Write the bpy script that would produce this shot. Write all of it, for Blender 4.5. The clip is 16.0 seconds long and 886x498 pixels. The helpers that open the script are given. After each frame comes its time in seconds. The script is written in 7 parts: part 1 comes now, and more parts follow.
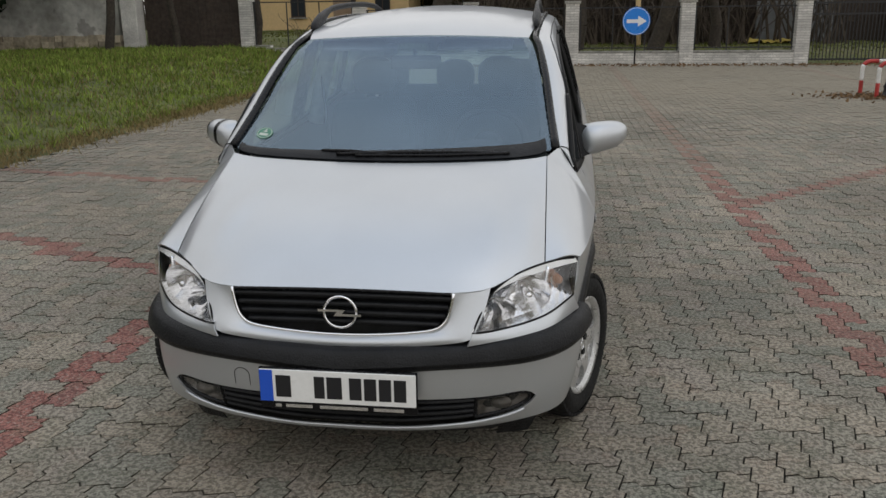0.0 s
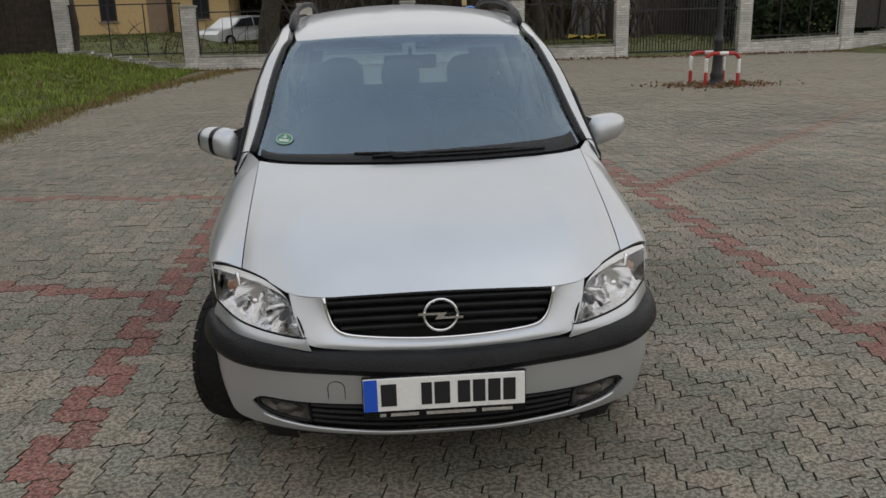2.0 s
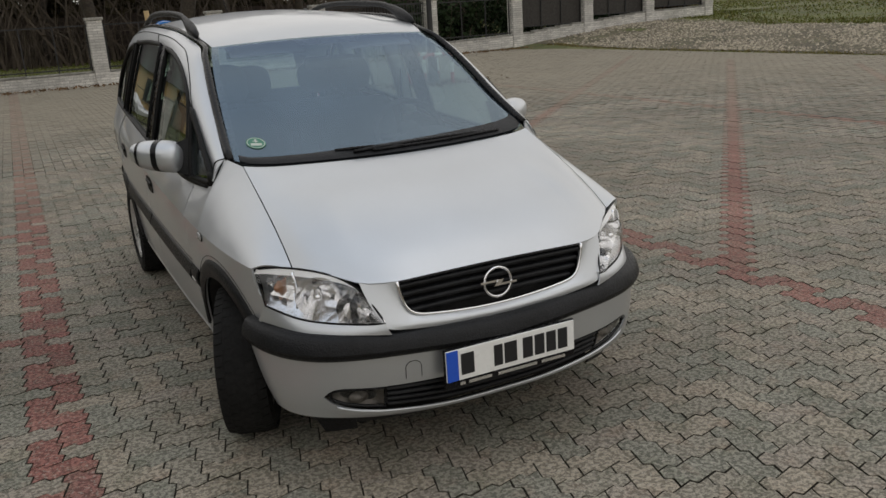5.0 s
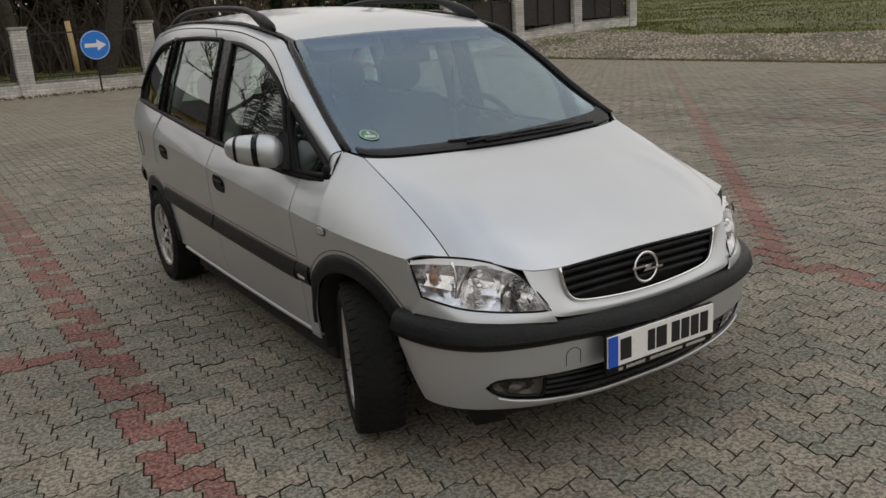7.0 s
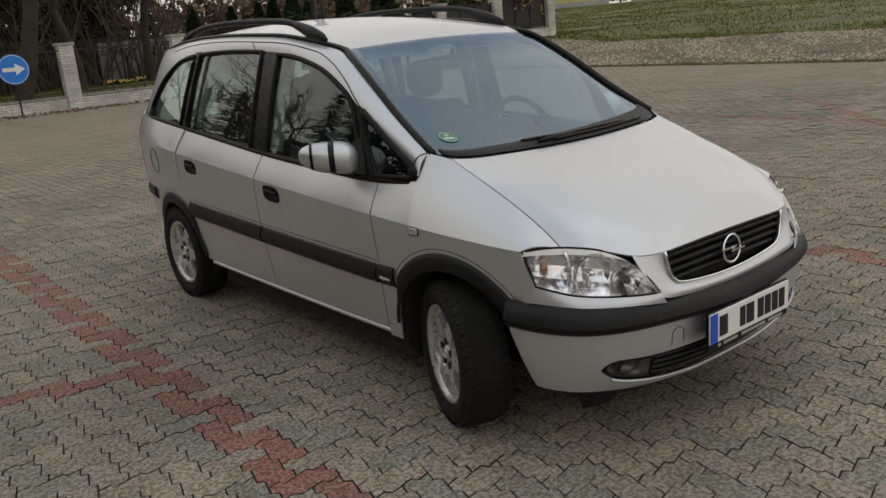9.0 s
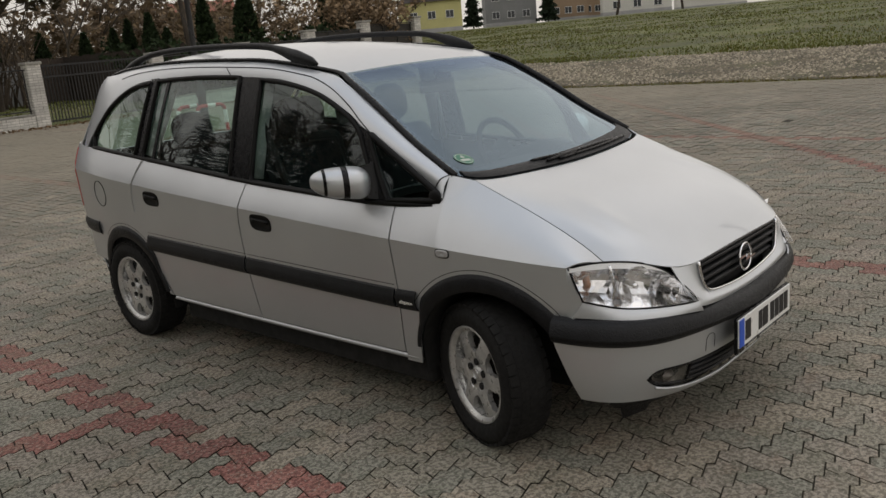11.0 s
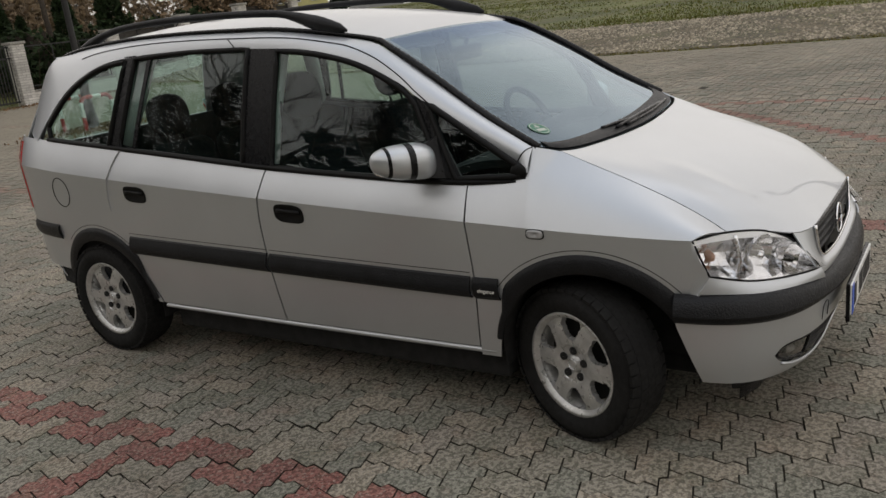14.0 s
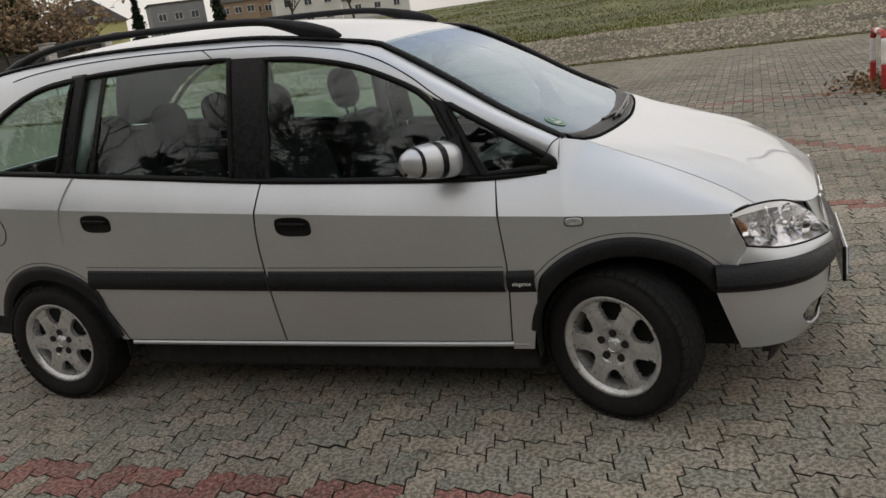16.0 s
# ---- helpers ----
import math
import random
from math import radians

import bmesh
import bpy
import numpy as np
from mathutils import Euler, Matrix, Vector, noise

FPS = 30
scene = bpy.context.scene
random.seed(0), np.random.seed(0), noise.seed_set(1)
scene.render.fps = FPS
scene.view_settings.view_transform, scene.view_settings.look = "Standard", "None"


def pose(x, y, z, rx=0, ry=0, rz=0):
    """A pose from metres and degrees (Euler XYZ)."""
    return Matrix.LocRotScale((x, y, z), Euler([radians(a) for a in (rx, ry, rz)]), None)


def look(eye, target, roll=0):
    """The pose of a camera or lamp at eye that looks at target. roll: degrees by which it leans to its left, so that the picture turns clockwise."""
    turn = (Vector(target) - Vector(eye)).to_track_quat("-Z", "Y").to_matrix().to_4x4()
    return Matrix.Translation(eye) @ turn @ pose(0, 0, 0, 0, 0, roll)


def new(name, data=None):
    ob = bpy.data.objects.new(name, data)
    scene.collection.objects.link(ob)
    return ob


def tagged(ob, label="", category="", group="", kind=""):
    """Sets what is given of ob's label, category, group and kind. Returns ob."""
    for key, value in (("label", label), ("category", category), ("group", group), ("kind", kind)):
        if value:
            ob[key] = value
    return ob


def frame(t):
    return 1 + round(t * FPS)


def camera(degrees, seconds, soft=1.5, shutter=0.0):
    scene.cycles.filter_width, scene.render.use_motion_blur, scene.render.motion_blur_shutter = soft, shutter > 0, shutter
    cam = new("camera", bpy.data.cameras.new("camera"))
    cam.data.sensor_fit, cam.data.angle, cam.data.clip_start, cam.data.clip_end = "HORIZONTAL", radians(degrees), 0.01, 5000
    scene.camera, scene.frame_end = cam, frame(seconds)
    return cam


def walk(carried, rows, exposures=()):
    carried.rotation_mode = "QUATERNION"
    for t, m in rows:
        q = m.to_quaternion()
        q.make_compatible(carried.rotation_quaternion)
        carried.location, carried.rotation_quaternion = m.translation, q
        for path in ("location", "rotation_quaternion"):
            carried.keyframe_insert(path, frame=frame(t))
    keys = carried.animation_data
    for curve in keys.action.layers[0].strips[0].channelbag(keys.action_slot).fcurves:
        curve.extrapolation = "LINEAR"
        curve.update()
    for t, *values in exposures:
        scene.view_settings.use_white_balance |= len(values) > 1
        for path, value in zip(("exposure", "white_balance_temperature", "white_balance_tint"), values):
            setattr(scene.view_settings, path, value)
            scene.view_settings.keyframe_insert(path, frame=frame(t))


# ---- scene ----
cam = camera(55.8, 16.0)
PATH = [
    (0, (0.695, -2.483, 1.585), (0.426, -0.576, 1.046), -0.7),
    (0.5, (0.375, -2.428, 1.588), (0.313, -0.499, 1.065), -1.1),
    (1, (0.178, -2.495, 1.579), (0.233, -0.566, 1.053), -0.7),
    (1.5, (-0.006, -2.573, 1.596), (0.075, -0.65, 1.052), -2.2),
    (2, (-0.181, -2.509, 1.594), (-0.034, -0.591, 1.048), -1.5),
    (2.5, (-0.457, -2.368, 1.585), (-0.079, -0.481, 1.04), -1.3),
    (3, (-0.664, -2.39, 1.578), (-0.216, -0.519, 1.032), -1.0),
    (3.5, (-0.868, -2.444, 1.588), (-0.332, -0.598, 1.036), -2.7),
    (6, (-1.715, -2.243, 1.567), (-0.768, -0.566, 1.03), -3.0),
    (6.5, (-1.9, -2.052, 1.546), (-0.937, -0.382, 1.013), -3.4),
    (7, (-2.075, -1.986, 1.54), (-1.059, -0.348, 1.005), -3.5),
    (7.5, (-2.259, -2.059, 1.535), (-1.157, -0.473, 1.013), -3.6),
    (8, (-2.408, -2.051, 1.552), (-1.274, -0.489, 1.025), -4.9),
    (8.5, (-2.611, -1.868, 1.549), (-1.469, -0.311, 1.027), -5.2),
    (9, (-2.68, -1.7, 1.552), (-1.502, -0.169, 1.034), -5.0),
    (11.5, (-3.26, -1.208, 1.605), (-1.798, 0.064, 1.113), -4.9),
    (12, (-3.385, -1.145, 1.609), (-1.907, 0.106, 1.11), -4.6),
    (12.5, (-3.555, -0.955, 1.596), (-2.065, 0.281, 1.096), -5.2),
    (13, (-3.513, -0.794, 1.569), (-1.993, 0.396, 1.049), -4.9),
    (13.5, (-3.375, -0.626, 1.583), (-1.83, 0.527, 1.049), -6.8),
    (14, (-3.338, -0.434, 1.583), (-1.748, 0.644, 1.026), -6.6),
    (14.5, (-3.357, -0.141, 1.576), (-1.678, 0.797, 1.027), -6.9),
    (15, (-3.492, -0.041, 1.553), (-1.772, 0.831, 1.024), -6.5),
    (15.5, (-3.643, 0.047, 1.549), (-1.9, 0.873, 1.022), -8.2),
    (16, (-3.684, 0.248, 1.551), (-1.893, 0.96, 1.016), -8.1),
]
walk(cam, [(t, look(eye, target, roll)) for t, eye, target, roll in PATH],
     [(0.0, -0.44, 6620, 10), (0.5, -0.56, 6600, 10), (1.5, -0.46, 6680, 10), (2.5, -0.56, 6750, 10), (3.5, -0.56, 6800, 10), (7.0, -0.57, 6980, 11), (9.0, -0.60, 7050, 11.5), (12.5, -0.6, 7090, 12), (13.5, -0.47, 7020, 12), (14.5, -0.49, 7010, 12), (16.0, -0.43, 7000, 12)])

# ---- world and light: a bright overcast day ----
world = bpy.data.worlds.new("overcast_sky")
scene.world = world
world.use_nodes = True
wn, wl = world.node_tree.nodes, world.node_tree.links
wn.clear()
sky = wn.new("ShaderNodeTexSky")
sky.sky_type = "NISHITA"
sky.sun_disc = False
sky.sun_elevation = radians(66)
sky.sun_rotation = radians(118)
sky.air_density, sky.dust_density, sky.ozone_density = 1.0, 2.0, 1.0
grey = wn.new("ShaderNodeHueSaturation")
grey.inputs["Saturation"].default_value = 0.35
# cloud cover: white haze low down, thinning to blue overhead, with soft patches
coord = wn.new("ShaderNodeTexCoord")
split = wn.new("ShaderNodeSeparateXYZ")
rise = wn.new("ShaderNodeValToRGB")
rise.color_ramp.elements[0].position, rise.color_ramp.elements[0].color = 0.0, (0.80, 0.79, 0.78, 1)
rise.color_ramp.elements[1].position, rise.color_ramp.elements[1].color = 0.97, (0.68, 0.82, 1.02, 1)
for place, tone in ((0.45, (0.97, 0.96, 0.945, 1)), (0.74, (0.93, 0.945, 0.96, 1))):
    rise.color_ramp.elements.new(place).color = tone
cloud = wn.new("ShaderNodeTexNoise")
cloud.inputs["Scale"].default_value = 2.4
cloud.inputs["Detail"].default_value = 5.0
ramp = wn.new("ShaderNodeMapRange")
ramp.inputs["From Min"].default_value, ramp.inputs["From Max"].default_value = 0.3, 0.7
ramp.inputs["To Min"].default_value, ramp.inputs["To Max"].default_value = 0.72, 1.2
mul = wn.new("ShaderNodeMixRGB")
mul.blend_type = "MULTIPLY"
mul.inputs[0].default_value = 1.0
clear = wn.new("ShaderNodeBackground")
clear.inputs["Strength"].default_value = 0.05
cover = wn.new("ShaderNodeBackground")
cover.inputs["Strength"].default_value = 1.0
both = wn.new("ShaderNodeAddShader")
wout = wn.new("ShaderNodeOutputWorld")
wl.new(sky.outputs[0], grey.inputs["Color"])
wl.new(grey.outputs[0], clear.inputs[0])
wl.new(coord.outputs["Generated"], cloud.inputs["Vector"])
wl.new(coord.outputs["Generated"], split.inputs[0])
wl.new(split.outputs[2], rise.inputs[0])
wl.new(cloud.outputs[0], ramp.inputs[0])
wl.new(rise.outputs[0], mul.inputs[1])
wl.new(ramp.outputs[0], mul.inputs[2])
wl.new(mul.outputs[0], cover.inputs[0])
wl.new(clear.outputs[0], both.inputs[0])
wl.new(cover.outputs[0], both.inputs[1])
wl.new(both.outputs[0], wout.inputs[0])
sun = new("sun", bpy.data.lights.new("sun", "SUN"))
sun.data.energy, sun.data.angle, sun.data.color = 0.5, radians(175), (1.0, 0.97, 0.93)
sun.matrix_world = look((0, 0, 0), (-0.38, 0.2, -1.0))

# ---- materials ----
def material(name, colour, rough=0.6, metal=0.0, grain=0.0, scale=20.0, stain=0.0, stain_scale=1.5, bump=0.0,
             second=None, coat=0.0, island=0.0, each=0.0, spec=0.5, emit=None, bump_scale=None, fleck=None):
    """A procedural surface: base colour varied by fine grain and broad stains, with fine relief."""
    m = bpy.data.materials.new(name)
    m.use_nodes = True
    n, l = m.node_tree.nodes, m.node_tree.links
    p = n["Principled BSDF"]
    p.inputs["Roughness"].default_value, p.inputs["Metallic"].default_value = rough, metal
    p.inputs["Coat Weight"].default_value, p.inputs["Coat Roughness"].default_value = coat, 0.04
    p.inputs["Specular IOR Level"].default_value = spec
    base = n.new("ShaderNodeRGB")
    base.outputs[0].default_value = (*colour, 1)
    out = base.outputs[0]
    tc = n.new("ShaderNodeTexCoord")

    def noise_at(s, detail=4.0):
        t = n.new("ShaderNodeTexNoise")
        t.inputs["Scale"].default_value, t.inputs["Detail"].default_value = s, detail
        l.new(tc.outputs["Object"], t.inputs["Vector"])
        return t.outputs[0]

    def ranged(v, lo, hi, a=0.3, b=0.7):
        r = n.new("ShaderNodeMapRange")
        for key, val in (("From Min", a), ("From Max", b), ("To Min", lo), ("To Max", hi)):
            r.inputs[key].default_value = val
        l.new(v, r.inputs[0])
        return r.outputs[0]

    def times(c, v):
        x = n.new("ShaderNodeMixRGB")
        x.blend_type = "MULTIPLY"
        x.inputs[0].default_value = 1.0
        l.new(c, x.inputs[1])
        l.new(v, x.inputs[2])
        return x.outputs[0]

    if second:
        x = n.new("ShaderNodeMixRGB")
        l.new(ranged(noise_at(stain_scale * 1.7), 0, 1, 0.42, 0.6), x.inputs[0])
        l.new(out, x.inputs[1])
        x.inputs[2].default_value = (*second, 1)
        out = x.outputs[0]
    if fleck:
        x = n.new("ShaderNodeMixRGB")
        t = noise_at(fleck[0], 3.0)
        l.new(ranged(t, 0, 1, fleck[2], fleck[3]), x.inputs[0])
        l.new(out, x.inputs[1])
        x.inputs[2].default_value = (*fleck[1], 1)
        out = x.outputs[0]
    if grain:
        out = times(out, ranged(noise_at(scale), 1 - grain, 1 + grain))
    if stain:
        out = times(out, ranged(noise_at(stain_scale), 1 - stain, 1 + stain * 0.6))
    if island:
        g = n.new("ShaderNodeNewGeometry")
        out = times(out, ranged(g.outputs["Random Per Island"], 1 - island, 1 + island, 0, 1))
    if each:
        o = n.new("ShaderNodeObjectInfo")
        out = times(out, ranged(o.outputs["Random"], 1 - each, 1 + each, 0, 1))
    l.new(out, p.inputs["Base Color"])
    if grain or stain:
        l.new(ranged(noise_at(scale * 0.6), max(rough - 0.12, 0.02), min(rough + 0.12, 1)), p.inputs["Roughness"])
    if bump:
        b = n.new("ShaderNodeBump")
        b.inputs["Strength"].default_value, b.inputs["Distance"].default_value = bump, 0.004
        l.new(noise_at(bump_scale or scale, 6), b.inputs["Height"])
        l.new(b.outputs[0], p.inputs["Normal"])
    if emit:
        p.inputs["Emission Color"].default_value, p.inputs["Emission Strength"].default_value = (*emit[0], 1), emit[1]
    return m


def glass(name, tint, base=0.08, film=(1, 1, 1), steep=3.4):
    """A thin pane: tinted clear sheet with a mirror film that grows towards grazing view."""
    m = bpy.data.materials.new(name)
    m.use_nodes = True
    n, l = m.node_tree.nodes, m.node_tree.links
    n.remove(n["Principled BSDF"])
    clear, mirror, mix, lw = (n.new("ShaderNode" + k) for k in ("BsdfTransparent", "BsdfGlossy", "MixShader", "LayerWeight"))
    power, lift = n.new("ShaderNodeMath"), n.new("ShaderNodeMath")
    power.operation, lift.operation = "POWER", "MULTIPLY_ADD"
    power.inputs[1].default_value = steep
    lift.inputs[1].default_value, lift.inputs[2].default_value = 1 - base, base
    lw.inputs[0].default_value = 0.5
    clear.inputs[0].default_value = (*tint, 1)
    mirror.inputs["Roughness"].default_value = 0.0
    # the coating's tint fades towards grazing view
    coat = n.new("ShaderNodeMixRGB")
    coat.inputs[1].default_value, coat.inputs[2].default_value = (*film, 1), (1, 1, 1, 1)
    l.new(lw.outputs["Facing"], power.inputs[0])
    l.new(power.outputs[0], coat.inputs[0])
    l.new(coat.outputs[0], mirror.inputs[0])
    l.new(power.outputs[0], lift.inputs[0])
    l.new(lift.outputs[0], mix.inputs[0])
    l.new(clear.outputs[0], mix.inputs[1])
    l.new(mirror.outputs[0], mix.inputs[2])
    l.new(mix.outputs[0], n["Material Output"].inputs[0])
    return m


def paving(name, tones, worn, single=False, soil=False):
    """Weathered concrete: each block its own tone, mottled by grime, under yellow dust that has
    blown over the far parts of the yard; worn: how much more of its tan goes on east of x 0.5."""
    m = bpy.data.materials.new(name)
    m.use_nodes = True
    n, l = m.node_tree.nodes, m.node_tree.links
    p = n["Principled BSDF"]
    p.inputs["Roughness"].default_value, p.inputs["Specular IOR Level"].default_value = 0.9, 0.25
    g = n.new("ShaderNodeNewGeometry")

    def noise_at(scale, detail=4.0, offset=0.0):
        mp = n.new("ShaderNodeVectorMath")
        mp.operation = "ADD"
        mp.inputs[1].default_value = (offset, offset * 0.7, 0)
        l.new(g.outputs["Position"], mp.inputs[0])
        t = n.new("ShaderNodeTexNoise")
        t.inputs["Scale"].default_value, t.inputs["Detail"].default_value = scale, detail
        l.new(mp.outputs[0], t.inputs["Vector"])
        return t.outputs[0]

    def ranged(v, a, b, lo, hi, smooth=False):
        r = n.new("ShaderNodeMapRange")
        if smooth:
            r.interpolation_type = "SMOOTHSTEP"
        for key, val in (("From Min", a), ("From Max", b), ("To Min", lo), ("To Max", hi)):
            r.inputs[key].default_value = val
        l.new(v, r.inputs[0])
        return r.outputs[0]

    def mixed(fac, c, d, mode="MIX"):
        x = n.new("ShaderNodeMixRGB")
        x.blend_type = mode
        for k, v in ((0, fac), (1, c), (2, d)):
            if isinstance(v, (tuple, float)):
                x.inputs[k].default_value = v
            else:
                l.new(v, x.inputs[k])
        return x.outputs[0]

    def maths(op, a, b):
        x = n.new("ShaderNodeMath")
        x.operation = op
        x.use_clamp = op == "ADD"
        for k, v in ((0, a), (1, b)):
            if isinstance(v, float):
                x.inputs[k].default_value = v
            else:
                l.new(v, x.inputs[k])
        return x.outputs[0]

    pick = n.new("ShaderNodeValToRGB")
    pick.color_ramp.interpolation = "CONSTANT"
    pick.color_ramp.elements[0].color = (*tones[0], 1)
    pick.color_ramp.elements[1].position, pick.color_ramp.elements[1].color = 0.27, (*tones[1], 1)
    for place, tone in ((0.52, tones[2]), (0.78, tones[3])):
        pick.color_ramp.elements.new(place).color = (*tone, 1)
    if single:
        rand = n.new("ShaderNodeObjectInfo").outputs["Random"]
    else:
        rand = g.outputs["Random Per Island"]
    l.new(rand, pick.inputs[0])
    out = pick.outputs[0]
    # grime: dark crust in fine flecks, moss-grey and rusty blotches, pale worn spots
    if not soil:
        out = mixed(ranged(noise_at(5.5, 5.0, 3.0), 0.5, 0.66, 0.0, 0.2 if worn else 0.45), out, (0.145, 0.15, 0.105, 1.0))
        out = mixed(ranged(noise_at(8.0, 5.0, 9.0), 0.54, 0.68, 0.0, 0.4), out, (0.27, 0.195, 0.145, 1.0))
        out = mixed(1.0, out, ranged(noise_at(56.0, 3.0), 0.46, 0.54, 1.0, 0.52), "MULTIPLY")
        out = mixed(ranged(noise_at(62.0, 3.0, 5.0), 0.57, 0.63, 0.0, 0.45), out, (0.36, 0.33, 0.28, 1.0))
        out = mixed(1.0, out, ranged(noise_at(160.0, 3.0), 0.3, 0.7, 0.68, 1.32), "MULTIPLY")
    out = mixed(1.0, out, ranged(noise_at(0.7, 3.0), 0.3, 0.7, 0.78, 1.2), "MULTIPLY")
    # dust, thicker away from the parking row
    sep = n.new("ShaderNodeVectorMath")
    sep.operation = "DISTANCE"
    sep.inputs[1].default_value = (1.5, -1.0, 0.0)
    l.new(g.outputs["Position"], sep.inputs[0])
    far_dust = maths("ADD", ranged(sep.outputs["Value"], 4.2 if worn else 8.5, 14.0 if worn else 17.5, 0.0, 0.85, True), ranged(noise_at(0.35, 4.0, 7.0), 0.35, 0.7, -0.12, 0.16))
    # the red bands pale further towards the tan from x 0.5 to 3
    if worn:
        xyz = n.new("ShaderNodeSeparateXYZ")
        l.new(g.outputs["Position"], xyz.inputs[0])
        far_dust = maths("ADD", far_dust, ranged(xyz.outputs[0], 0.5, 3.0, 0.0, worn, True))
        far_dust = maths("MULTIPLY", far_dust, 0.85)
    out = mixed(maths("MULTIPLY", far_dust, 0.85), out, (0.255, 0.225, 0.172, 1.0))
    l.new(out, p.inputs["Base Color"])
    b = n.new("ShaderNodeBump")
    b.inputs["Strength"].default_value, b.inputs["Distance"].default_value = 0.8, 0.004
    l.new(noise_at(130.0, 6.0), b.inputs["Height"])
    l.new(b.outputs[0], p.inputs["Normal"])
    return m


def sun_tint(name, tint, z0, z1):
    """A clear film whose tint deepens from height z0 to z1."""
    m = bpy.data.materials.new(name)
    m.use_nodes = True
    n, l = m.node_tree.nodes, m.node_tree.links
    n.remove(n["Principled BSDF"])
    clear, g, xyz, fade, mix = (n.new("ShaderNode" + k) for k in ("BsdfTransparent", "NewGeometry", "SeparateXYZ", "MapRange", "MixRGB"))
    fade.inputs["From Min"].default_value, fade.inputs["From Max"].default_value = z0, z1
    mix.inputs[1].default_value, mix.inputs[2].default_value = (1, 1, 1, 1), (*tint, 1)
    l.new(g.outputs["Position"], xyz.inputs[0])
    l.new(xyz.outputs[2], fade.inputs[0])
    l.new(fade.outputs[0], mix.inputs[0])
    l.new(mix.outputs[0], clear.inputs[0])
    l.new(clear.outputs[0], n["Material Output"].inputs[0])
    return m


